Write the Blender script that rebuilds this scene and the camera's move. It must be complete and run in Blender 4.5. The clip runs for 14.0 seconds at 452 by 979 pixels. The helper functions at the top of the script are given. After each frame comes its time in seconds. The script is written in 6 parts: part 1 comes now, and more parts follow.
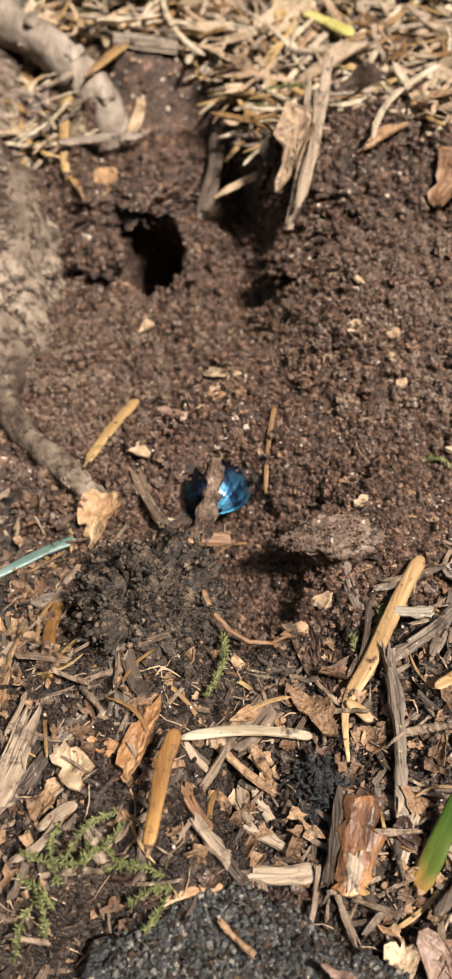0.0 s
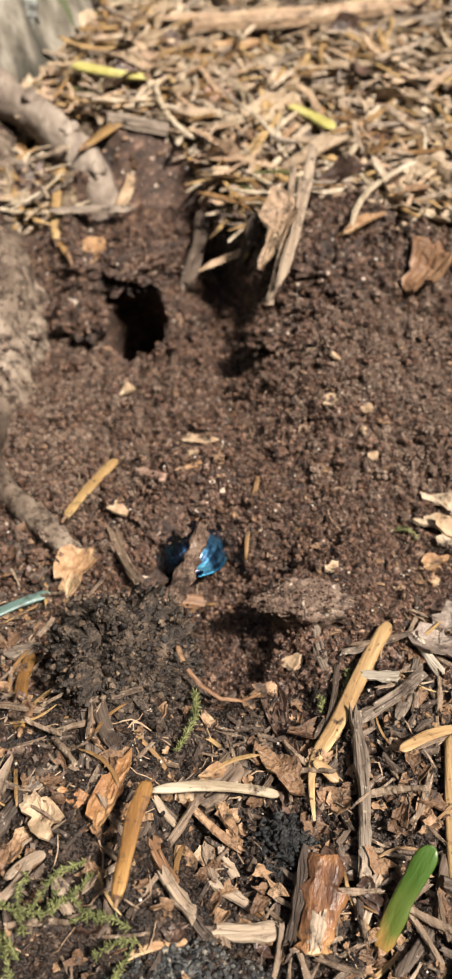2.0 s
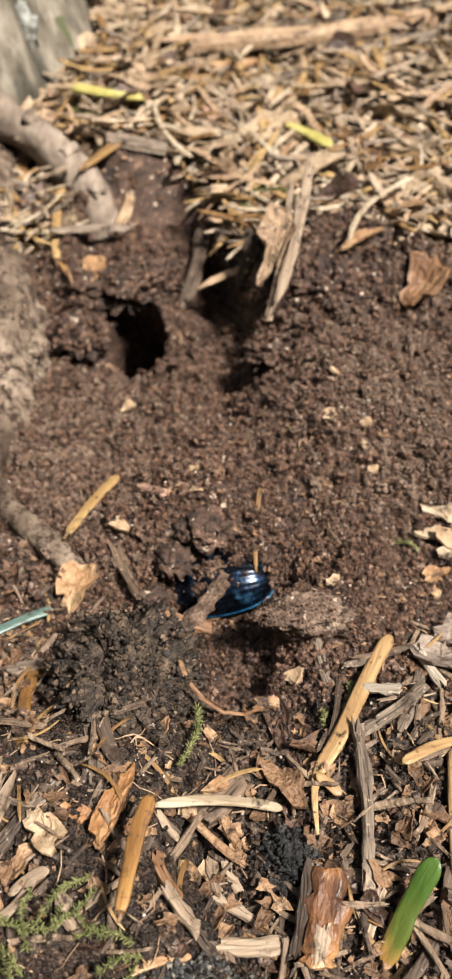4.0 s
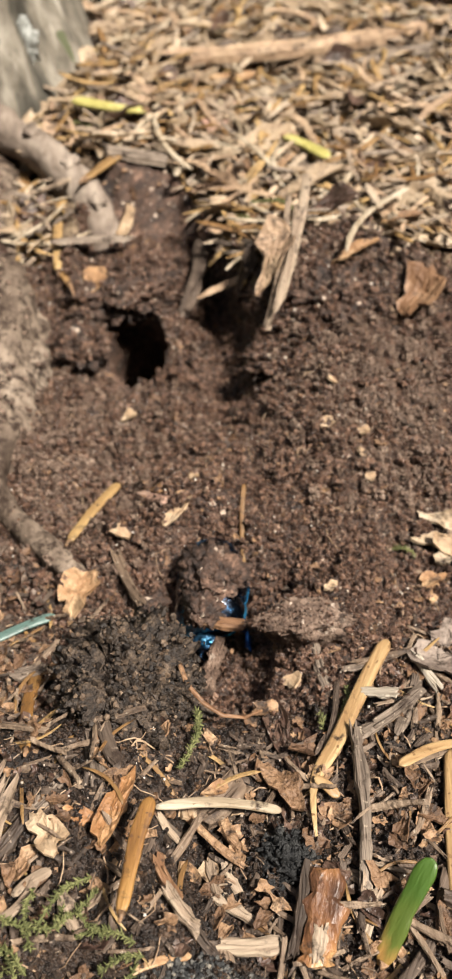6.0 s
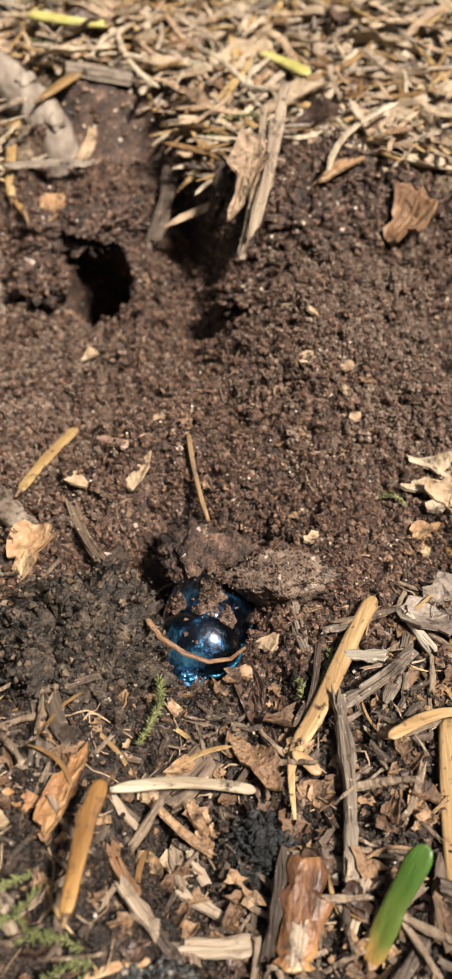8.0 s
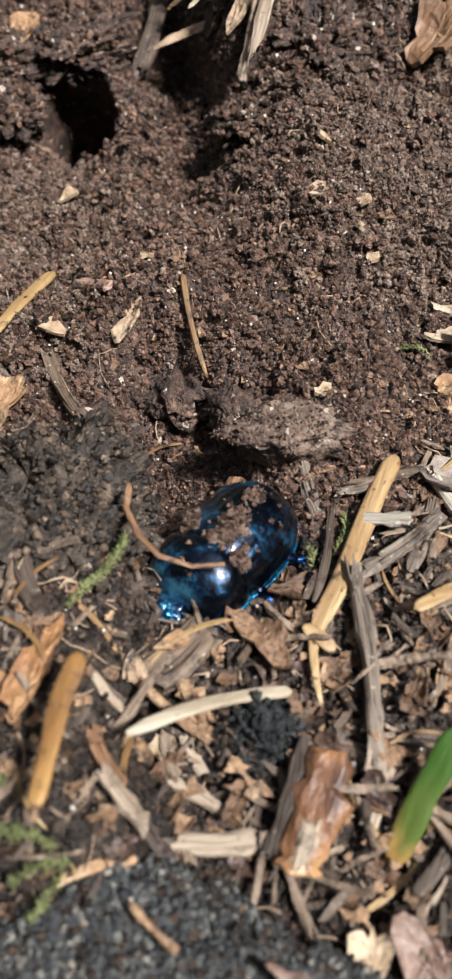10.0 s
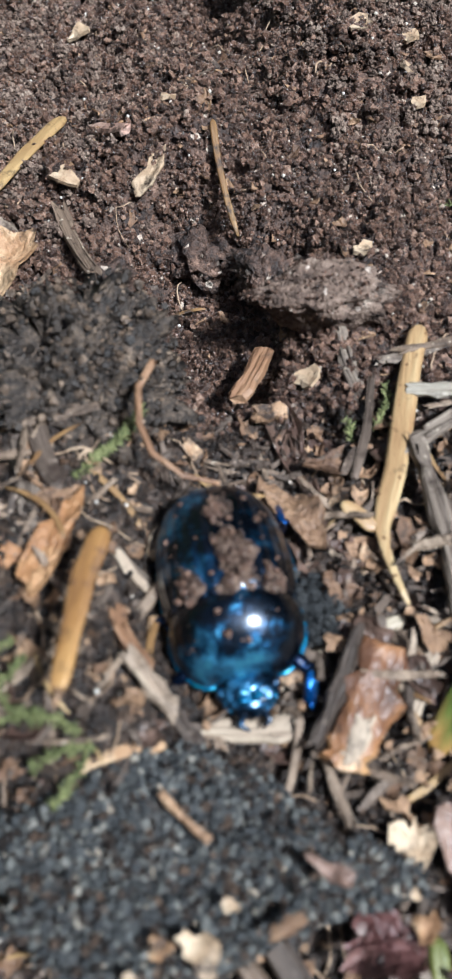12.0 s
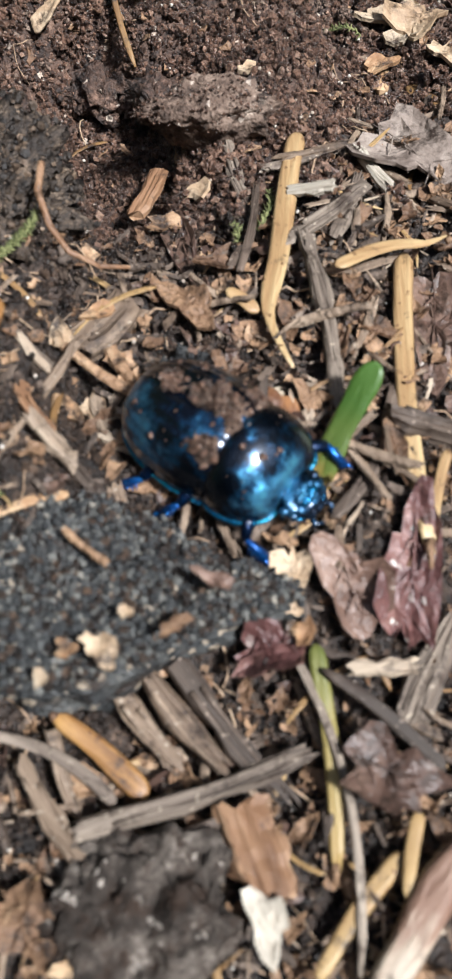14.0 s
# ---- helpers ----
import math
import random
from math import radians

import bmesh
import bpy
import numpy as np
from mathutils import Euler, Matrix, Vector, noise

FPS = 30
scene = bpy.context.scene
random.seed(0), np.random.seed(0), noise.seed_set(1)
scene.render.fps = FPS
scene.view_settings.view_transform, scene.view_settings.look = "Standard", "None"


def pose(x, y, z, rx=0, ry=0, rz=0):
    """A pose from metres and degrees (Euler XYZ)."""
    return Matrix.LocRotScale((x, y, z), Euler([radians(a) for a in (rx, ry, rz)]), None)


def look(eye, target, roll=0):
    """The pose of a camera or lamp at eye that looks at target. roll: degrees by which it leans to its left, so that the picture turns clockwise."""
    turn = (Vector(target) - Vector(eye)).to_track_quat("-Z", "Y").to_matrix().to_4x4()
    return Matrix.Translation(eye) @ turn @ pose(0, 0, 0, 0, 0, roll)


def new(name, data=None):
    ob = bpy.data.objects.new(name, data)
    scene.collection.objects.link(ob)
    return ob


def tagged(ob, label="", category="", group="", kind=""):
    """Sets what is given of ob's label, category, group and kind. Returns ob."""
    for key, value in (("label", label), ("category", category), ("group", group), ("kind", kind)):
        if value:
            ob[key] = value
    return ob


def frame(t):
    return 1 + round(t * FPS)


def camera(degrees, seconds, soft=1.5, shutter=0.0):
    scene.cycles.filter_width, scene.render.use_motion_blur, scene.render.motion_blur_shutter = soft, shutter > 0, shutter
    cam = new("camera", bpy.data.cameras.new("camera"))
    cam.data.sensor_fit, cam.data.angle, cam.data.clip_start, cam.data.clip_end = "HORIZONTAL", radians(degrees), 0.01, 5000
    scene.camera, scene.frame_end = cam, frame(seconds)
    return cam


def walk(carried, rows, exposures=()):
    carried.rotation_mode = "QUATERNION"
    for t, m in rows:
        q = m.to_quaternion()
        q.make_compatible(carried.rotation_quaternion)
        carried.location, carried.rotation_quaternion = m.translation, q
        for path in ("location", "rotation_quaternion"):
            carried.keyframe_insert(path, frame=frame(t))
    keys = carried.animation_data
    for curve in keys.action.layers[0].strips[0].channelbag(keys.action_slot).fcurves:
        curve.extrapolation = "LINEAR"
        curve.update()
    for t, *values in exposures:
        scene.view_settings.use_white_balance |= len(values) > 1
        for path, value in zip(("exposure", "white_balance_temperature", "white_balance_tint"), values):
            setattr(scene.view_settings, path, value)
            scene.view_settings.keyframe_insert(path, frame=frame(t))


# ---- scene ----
# Lengths below are written in centimetres and turned into metres by CM.
CM = 0.01
cam = camera(27.0, 14.0, soft=2.2)
cam.data.dof.use_dof = True
cam.data.dof.focus_distance = 0.095
cam.data.dof.aperture_fstop = 76.0

PATH = [
    (0, (-0.155, -6.188, 8.825), (-0.805, 1.643, -0.244), -12.75),
    (0.5, (-0.353, -6.303, 8.886), (-1.088, 1.976, 0.231), -11.37),
    (1, (-0.487, -6.403, 8.986), (-0.712, 1.946, 0.369), -8.15),
    (1.5, (-0.402, -6.487, 9.007), (-0.442, 1.931, 0.455), -6.95),
    (2, (-0.393, -6.474, 9.025), (-0.376, 1.969, 0.497), -6.58),
    (2.5, (-0.370, -6.505, 9.063), (-0.315, 1.967, 0.565), -6.53),
    (3, (-0.354, -6.522, 9.046), (-0.354, 1.999, 0.596), -7.12),
    (5.5, (-0.328, -6.616, 9.092), (-0.354, 2.034, 0.775), -7.53),
    (6, (-0.307, -6.667, 9.161), (-0.340, 1.998, 0.859), -7.66),
    (6.5, (-0.279, -6.584, 9.089), (-0.289, 2.090, 0.797), -7.61),
    (7, (-0.173, -6.440, 8.966), (-0.193, 2.155, 0.592), -7.99),
    (7.5, (-0.203, -6.284, 8.724), (-0.129, 2.271, 0.309), -7.48),
    (8, (-0.153, -5.933, 8.077), (-0.056, 2.389, -0.567), -7.47),
    (10.5, (-0.326, -5.314, 6.531), (-0.332, 1.851, -3.095), -7.82),
    (11, (-0.359, -5.096, 6.289), (-0.447, 1.733, -3.578), -8.24),
    (11.5, (-0.398, -4.967, 6.056), (-0.569, 1.560, -4.012), -8.61),
    (12, (-0.518, -5.179, 6.127), (-0.723, 1.125, -4.081), -8.73),
    (12.5, (-0.281, -5.444, 6.105), (-0.401, 0.608, -4.256), -8.66),
    (13, (-0.169, -5.700, 6.039), (-0.328, 0.060, -4.486), -9.93),
    (13.5, (-0.177, -6.138, 6.024), (-0.227, -0.527, -4.584), -9.70),
    (14, (-0.090, -6.587, 6.115), (-0.108, -1.060, -4.536), -10.52),
]
EXPOSURES = [(0.0, 1.20, 6500, 12), (8.2, 1.20, 6500, 11), (10.3, 1.13, 5500, 8), (11.5, 1.15, 5100, 6), (13.4, 1.23, 5100, 6), (14.0, 1.18, 5500, 9)]
walk(cam, [(t, look([CM * v for v in eye], [CM * v for v in aim], roll)) for t, eye, aim, roll in PATH], EXPOSURES)

# ---- light: bright overcast sky over a woodland clearing ----
SUN_EL, SUN_AZ = 53.0, 132.0
world = bpy.data.worlds.new("world")
scene.world = world
world.use_nodes = True
wn = world.node_tree.nodes
sky = wn.new("ShaderNodeTexSky")
sky.sky_type = "NISHITA"
sky.sun_disc = False
sky.sun_elevation, sky.sun_rotation = radians(SUN_EL), radians(SUN_AZ)
sky.dust_density, sky.air_density, sky.ozone_density = 6.0, 1.0, 0.5
world.node_tree.links.new(sky.outputs[0], wn["Background"].inputs[0])
wn["Background"].inputs[1].default_value = 0.039
sun = new("sun", bpy.data.lights.new("sun", "SUN"))
sun.data.energy, sun.data.angle, sun.data.color = 5.2, radians(8), (1.0, 0.93, 0.83)
el, az = radians(SUN_EL), radians(SUN_AZ)
sun.matrix_world = look((math.sin(az) * math.cos(el), math.cos(az) * math.cos(el), math.sin(el)), (0, 0, 0))


# ---- materials ----
FINE = 3.2


def material(name, stops, scale=300.0, rough=0.8, spec=0.3, bump=0.4, bump_scale=900.0, island=0.6, stretch=None,
             fleck=None, metallic=0.0, coat=0.0, dirt=0.0, grade=None, uneven=0.0):
    """A procedural material: colours from a ramp by noise at two scales and, for joined pieces, by piece."""
    m = bpy.data.materials.new(name)
    m.use_nodes = True
    nt = m.node_tree
    n, ln = nt.nodes, nt.links
    bsdf = n["Principled BSDF"]
    co = n.new("ShaderNodeTexCoord")
    mp = n.new("ShaderNodeMapping")
    ln.new(co.outputs["Object"], mp.inputs[0])
    if stretch:
        mp.inputs["Scale"].default_value = stretch
    tex = n.new("ShaderNodeTexNoise")
    tex.inputs["Scale"].default_value, tex.inputs["Detail"].default_value = scale * FINE, 8.0
    tex.inputs["Roughness"].default_value = 0.65
    ln.new(mp.outputs[0], tex.inputs["Vector"])
    big = n.new("ShaderNodeTexNoise")
    big.inputs["Scale"].default_value, big.inputs["Detail"].default_value = scale * 0.2 * FINE, 4.0
    ln.new(mp.outputs[0], big.inputs["Vector"])
    geo = n.new("ShaderNodeNewGeometry")
    obi = n.new("ShaderNodeObjectInfo")
    both = n.new("ShaderNodeMath")
    both.operation = "ADD"
    ln.new(tex.outputs[0], both.inputs[0])
    ln.new(big.outputs[0], both.inputs[1])
    piece = n.new("ShaderNodeMath")
    piece.operation = "ADD"
    ln.new(geo.outputs["Random Per Island"], piece.inputs[0])
    ln.new(obi.outputs["Random"], piece.inputs[1])
    frac = n.new("ShaderNodeMath")
    frac.operation = "FRACT"
    ln.new(piece.outputs[0], frac.inputs[0])
    half = n.new("ShaderNodeMapRange")
    half.inputs["From Min"].default_value, half.inputs["From Max"].default_value = 0.70, 1.30
    ln.new(both.outputs[0], half.inputs["Value"])
    mixv = n.new("ShaderNodeMix")
    mixv.inputs["Factor"].default_value = island
    ln.new(half.outputs[0], mixv.inputs["A"])
    ln.new(frac.outputs[0], mixv.inputs["B"])
    ramp = n.new("ShaderNodeValToRGB")
    els = ramp.color_ramp.elements
    while len(els) < len(stops):
        els.new(0.5)
    for e, (p, c) in zip(els, stops):
        e.position, e.color = p, (c[0] * 0.97, c[1], c[2], 1)
    along = mixv.outputs["Result"]
    if grade:
        lo, hi, weight = grade
        xyz = n.new("ShaderNodeSeparateXYZ")
        ln.new(co.outputs["Object"], xyz.inputs[0])
        way = n.new("ShaderNodeMapRange")
        way.inputs["From Min"].default_value, way.inputs["From Max"].default_value = lo, hi
        ln.new(xyz.outputs["Y"], way.inputs["Value"])
        gm = n.new("ShaderNodeMix")
        gm.inputs["Factor"].default_value = weight
        ln.new(along, gm.inputs["A"])
        ln.new(way.outputs[0], gm.inputs["B"])
        along = gm.outputs["Result"]
    ln.new(along, ramp.inputs[0])
    colour = ramp.outputs[0]
    if fleck:
        amount, tone, fscale = fleck
        vor = n.new("ShaderNodeTexVoronoi")
        vor.inputs["Scale"].default_value = fscale
        ln.new(co.outputs["Object"], vor.inputs["Vector"])
        cut = n.new("ShaderNodeMapRange")
        cut.inputs["From Min"].default_value, cut.inputs["From Max"].default_value = 1 - amount, 1 - amount + 0.02
        sep = n.new("ShaderNodeSeparateColor")
        ln.new(vor.outputs["Color"], sep.inputs[0])
        ln.new(sep.outputs[0], cut.inputs["Value"])
        fm = n.new("ShaderNodeMix")
        fm.data_type = "RGBA"
        ln.new(cut.outputs[0], fm.inputs["Factor"])
        ln.new(colour, fm.inputs[6])
        fm.inputs[7].default_value = (*tone, 1)
        colour = fm.outputs[2]
    if dirt:
        smear = n.new("ShaderNodeTexNoise")
        smear.inputs["Scale"].default_value, smear.inputs["Detail"].default_value = 420.0, 9.0
        smear.inputs["Roughness"].default_value = 0.75
        ln.new(geo.outputs["Position"], smear.inputs["Vector"])
        caked = n.new("ShaderNodeMapRange")
        caked.inputs["From Min"].default_value, caked.inputs["From Max"].default_value = 0.62 - 0.22 * dirt, 0.74 - 0.22 * dirt
        ln.new(smear.outputs[0], caked.inputs["Value"])
        dm = n.new("ShaderNodeMix")
        dm.data_type = "RGBA"
        ln.new(caked.outputs[0], dm.inputs["Factor"])
        ln.new(colour, dm.inputs[6])
        dm.inputs[7].default_value = (0.030, 0.019, 0.013, 1)
        colour = dm.outputs[2]
    ln.new(colour, bsdf.inputs["Base Color"])
    bsdf.inputs["Roughness"].default_value = rough
    if uneven:
        dull = n.new("ShaderNodeMapRange")
        dull.inputs["From Min"].default_value, dull.inputs["From Max"].default_value = 0.40, 0.62
        dull.inputs["To Min"].default_value, dull.inputs["To Max"].default_value = rough, rough + uneven
        ln.new(big.outputs[0], dull.inputs["Value"])
        ln.new(dull.outputs[0], bsdf.inputs["Roughness"])
    bsdf.inputs["Specular IOR Level"].default_value = spec
    bsdf.inputs["Metallic"].default_value = metallic
    bsdf.inputs["Coat Weight"].default_value = coat
    bsdf.inputs["Coat Roughness"].default_value = 0.2
    if bump:
        fine = n.new("ShaderNodeTexNoise")
        fine.inputs["Scale"].default_value, fine.inputs["Detail"].default_value = bump_scale * 1.6, 6.0
        ln.new(mp.outputs[0], fine.inputs["Vector"])
        bp = n.new("ShaderNodeBump")
        bp.inputs["Strength"].default_value, bp.inputs["Distance"].default_value = bump, 0.0006
        ln.new(fine.outputs[0], bp.inputs["Height"])
        ln.new(bp.outputs[0], bsdf.inputs["Normal"])
    return m


# darker than CRUMB: shade in the gaps between crumbs is put into this colour
SOIL = material("soil", [(0.0, (0.009, 0.006, 0.005)), (0.35, (0.034, 0.019, 0.013)), (0.7, (0.100, 0.055, 0.036)), (1.0, (0.27, 0.16, 0.11))],
                scale=500, rough=0.62, spec=0.5, bump=1.0, bump_scale=1500, island=0.0, fleck=(0.03, (0.45, 0.36, 0.28), 1700))
CRUMB = material("crumb", [(0.0, (0.014, 0.008, 0.006)), (0.4, (0.064, 0.034, 0.022)), (0.75, (0.170, 0.094, 0.062)), (0.93, (0.31, 0.19, 0.13)), (1.0, (0.52, 0.40, 0.30))],
                 scale=900, rough=0.28, spec=0.75, bump=1.0, bump_scale=2600, island=0.7)
# darker brown than SOIL and CRUMB, for ground and crumbs amid the front litter
DARKSOIL = material("dark_soil", [(0.0, (0.005, 0.003, 0.002)), (0.4, (0.016, 0.010, 0.007)), (0.75, (0.050, 0.031, 0.021)), (1.0, (0.17, 0.11, 0.075))],
                 scale=500, rough=0.55, spec=0.5, bump=1.0, bump_scale=1500, island=0.0, fleck=(0.04, (0.24, 0.15, 0.085), 1400))
DARKCRUMB = material("dark_crumb", [(0.0, (0.006, 0.004, 0.003)), (0.5, (0.026, 0.016, 0.011)), (0.82, (0.080, 0.049, 0.032)), (0.95, (0.19, 0.12, 0.078)), (1.0, (0.38, 0.28, 0.20))],
                      scale=900, rough=0.4, spec=0.55, bump=1.0, bump_scale=2600, island=0.7)
DUFF = material("duff", [(0.0, (0.030, 0.020, 0.013)), (0.4, (0.10, 0.068, 0.043)), (0.75, (0.21, 0.15, 0.095)), (1.0, (0.38, 0.28, 0.18))],
                scale=300, rough=0.75, spec=0.3, bump=1.0, bump_scale=900, island=0.0)
# paler brown than CRUMB
PALECRUMB = material("pale_crumb", [(0.0, (0.045, 0.028, 0.020)), (0.4, (0.135, 0.085, 0.060)), (0.8, (0.27, 0.185, 0.135)), (1.0, (0.50, 0.39, 0.30))], scale=900, rough=0.6, spec=0.5, bump=1.0, bump_scale=2600, island=0.7)
# pale tone of the grains that imitate glints on the soil
GLINTGRAIN = material("grit", [(0.0, (0.25, 0.18, 0.13)), (0.5, (0.45, 0.38, 0.31)), (1.0, (0.7, 0.66, 0.6))], scale=900, rough=0.35, spec=0.6, bump=0.2)
PEAT = material("peat", [(0.0, (0.008, 0.006, 0.005)), (0.45, (0.036, 0.025, 0.018)), (0.75, (0.105, 0.073, 0.050)), (1.0, (0.30, 0.21, 0.14))],
                scale=700, rough=0.6, spec=0.45, bump=1.0, bump_scale=1500, island=0.0)
CHAR = material("char", [(0.0, (0.006, 0.006, 0.006)), (0.6, (0.018, 0.018, 0.018)), (0.9, (0.06, 0.057, 0.052)), (1.0, (0.30, 0.27, 0.22))],
                scale=500, rough=0.6, spec=0.4, bump=1.0, bump_scale=1200, island=0.3)
PEATGRAIN = material("peat_grain", [(0.0, (0.006, 0.004, 0.003)), (0.55, (0.030, 0.020, 0.013)), (0.85, (0.115, 0.076, 0.050)), (1.0, (0.30, 0.21, 0.14))], scale=900, rough=0.6, spec=0.45, bump=0.8, island=0.8)
STONEGRIT = material("stone_grit", [(0.0, (0.010, 0.010, 0.011)), (0.55, (0.038, 0.038, 0.037)), (0.86, (0.13, 0.122, 0.108)), (0.96, (0.30, 0.25, 0.19)), (1.0, (0.55, 0.47, 0.37))], scale=900, rough=0.7, spec=0.4, bump=0.8, island=0.8)
STONE = material("stone", [(0.0, (0.010, 0.010, 0.011)), (0.4, (0.036, 0.036, 0.036)), (0.75, (0.095, 0.093, 0.088)), (1.0, (0.30, 0.27, 0.23))],
                 scale=500, rough=0.6, spec=0.45, bump=1.0, bump_scale=1300, island=0.15, fleck=(0.08, (0.32, 0.26, 0.19), 1700), dirt=0.45)
STRAW = material("dry_needle", [(0.0, (0.10, 0.045, 0.016)), (0.35, (0.20, 0.110, 0.042)), (0.75, (0.35, 0.225, 0.095)), (1.0, (0.48, 0.35, 0.185))],
                 scale=420, rough=0.5, spec=0.4, bump=0.3, island=0.55, stretch=(1, 0.15, 1), fleck=(0.03, (0.14, 0.07, 0.03), 3200), dirt=0.45)
GREYWOOD = material("grey_wood", [(0.0, (0.030, 0.022, 0.017)), (0.35, (0.125, 0.093, 0.071)), (0.7, (0.275, 0.215, 0.165)), (1.0, (0.50, 0.41, 0.32))],
                    scale=300, rough=0.7, spec=0.3, bump=1.0, bump_scale=700, island=0.36, stretch=(1, 0.06, 1), dirt=0.5, fleck=(0.03, (0.34, 0.28, 0.21), 4600))
PALEWOOD = material("pale_wood", [(0.0, (0.15, 0.105, 0.072)), (0.4, (0.28, 0.205, 0.145)), (1.0, (0.49, 0.39, 0.285))],
                    scale=600, rough=0.65, spec=0.3, bump=0.6, bump_scale=900, island=0.4, stretch=(1, 0.1, 1), dirt=0.5)
DARKWOOD = material("dark_wood", [(0.0, (0.018, 0.013, 0.010)), (0.4, (0.060, 0.042, 0.031)), (0.75, (0.13, 0.092, 0.068)), (1.0, (0.27, 0.20, 0.15))],
                    scale=300, rough=0.65, spec=0.35, bump=1.0, bump_scale=700, island=0.4, stretch=(1, 0.06, 1), dirt=0.5, fleck=(0.03, (0.22, 0.17, 0.13), 4600))
BARK = material("bark_flake", [(0.0, (0.055, 0.028, 0.017)), (0.4, (0.16, 0.088, 0.048)), (0.75, (0.32, 0.19, 0.105)), (1.0, (0.52, 0.36, 0.22))],
                scale=450, rough=0.55, spec=0.4, bump=0.9, bump_scale=900, island=0.55, dirt=0.55)
LEAF = material("dead_leaf", [(0.0, (0.030, 0.017, 0.013)), (0.5, (0.085, 0.048, 0.035)), (1.0, (0.20, 0.125, 0.090))],
                scale=260, rough=0.42, spec=0.5, bump=0.7, bump_scale=700, island=0.4, fleck=(0.02, (0.4, 0.35, 0.3), 1800), dirt=0.6)
ORANGE = material("orange_flake", [(0.0, (0.15, 0.070, 0.032)), (0.45, (0.31, 0.175, 0.088)), (1.0, (0.53, 0.37, 0.22))],
                  scale=300, rough=0.6, spec=0.3, bump=0.6, island=0.25, dirt=0.5)
CREAM = material("cream_flake", [(0.0, (0.17, 0.10, 0.055)), (0.4, (0.34, 0.23, 0.14)), (1.0, (0.54, 0.41, 0.28))],
                 scale=300, rough=0.6, spec=0.3, bump=0.4, island=0.25, dirt=0.5)
GREEN = material("green_needle", [(0.0, (0.22, 0.10, 0.03)), (0.20, (0.30, 0.17, 0.05)), (0.33, (0.085, 0.11, 0.02)), (0.55, (0.046, 0.092, 0.014)), (0.88, (0.064, 0.125, 0.020)), (0.98, (0.17, 0.20, 0.07)), (1.0, (0.27, 0.27, 0.12))],
                 scale=110, rough=0.38, spec=0.5, bump=0.4, island=0.0, stretch=(1, 0.3, 1), grade=(-0.0046, 0.0060, 0.72), fleck=(0.012, (0.16, 0.09, 0.035), 420))
YELLOW = material("yellow_leaf", [(0.0, (0.26, 0.23, 0.06)), (0.5, (0.40, 0.35, 0.11)), (1.0, (0.52, 0.46, 0.20))],
                  scale=200, rough=0.5, spec=0.4, bump=0.4, island=0.1, dirt=0.25)
MOSS = material("moss", [(0.0, (0.040, 0.045, 0.016)), (0.5, (0.105, 0.112, 0.038)), (1.0, (0.27, 0.26, 0.11))], scale=600, rough=0.7, spec=0.3, bump=0.2, island=0.6)
TRUNKBARK = material("trunk_bark", [(0.0, (0.020, 0.018, 0.014)), (0.35, (0.078, 0.070, 0.056)), (0.58, (0.18, 0.155, 0.122)), (0.8, (0.32, 0.285, 0.235)), (1.0, (0.52, 0.49, 0.44))], scale=80, rough=0.85, spec=0.2, bump=1.0, bump_scale=260, island=0.0, stretch=(1, 1, 0.35), fleck=(0.05, (0.09, 0.10, 0.055), 160))
FLANK = material("root_flank", [(0.0, (0.055, 0.038, 0.027)), (0.35, (0.125, 0.090, 0.066)), (0.65, (0.21, 0.158, 0.118)), (1.0, (0.36, 0.285, 0.22))], scale=110, rough=0.8, spec=0.25, bump=0.7, bump_scale=420, island=0.0, stretch=(1, 0.4, 1), dirt=0.75)
ROOTBARK = material("root_bark", [(0.0, (0.070, 0.052, 0.041)), (0.4, (0.185, 0.142, 0.112)), (0.75, (0.31, 0.25, 0.20)), (1.0, (0.50, 0.43, 0.36))],
                    scale=120, rough=0.8, spec=0.2, bump=1.0, bump_scale=300, island=0.0, stretch=(1, 0.25, 1))
OLIVE = material("olive_blade", [(0.0, (0.30, 0.18, 0.07)), (0.35, (0.31, 0.21, 0.075)), (0.6, (0.17, 0.15, 0.04)), (0.85, (0.085, 0.10, 0.022)), (1.0, (0.20, 0.17, 0.06))], scale=260, rough=0.45, spec=0.4, bump=0.5, island=0.0, stretch=(1, 0.08, 1), grade=(-0.0075, 0.0078, 0.7), dirt=0.2)
SILVER = material("silver_needle", [(0.0, (0.05, 0.085, 0.07)), (0.5, (0.11, 0.17, 0.15)), (1.0, (0.25, 0.31, 0.29))], scale=300, rough=0.4, spec=0.5, bump=0.4, island=0.1, stretch=(1, 0.1, 1), dirt=0.3)
GREYLEAF = material("grey_leaf", [(0.0, (0.10, 0.07, 0.055)), (0.5, (0.21, 0.16, 0.13)), (1.0, (0.36, 0.29, 0.24))], scale=260, rough=0.7, spec=0.3, bump=0.8, bump_scale=600, island=0.2, dirt=0.5)
PALELEAF = material("pale_leaf", [(0.0, (0.18, 0.12, 0.075)), (0.5, (0.36, 0.265, 0.175)), (1.0, (0.54, 0.44, 0.33))], scale=260, rough=0.6, spec=0.3, bump=0.8, bump_scale=600, island=0.3, dirt=0.4)
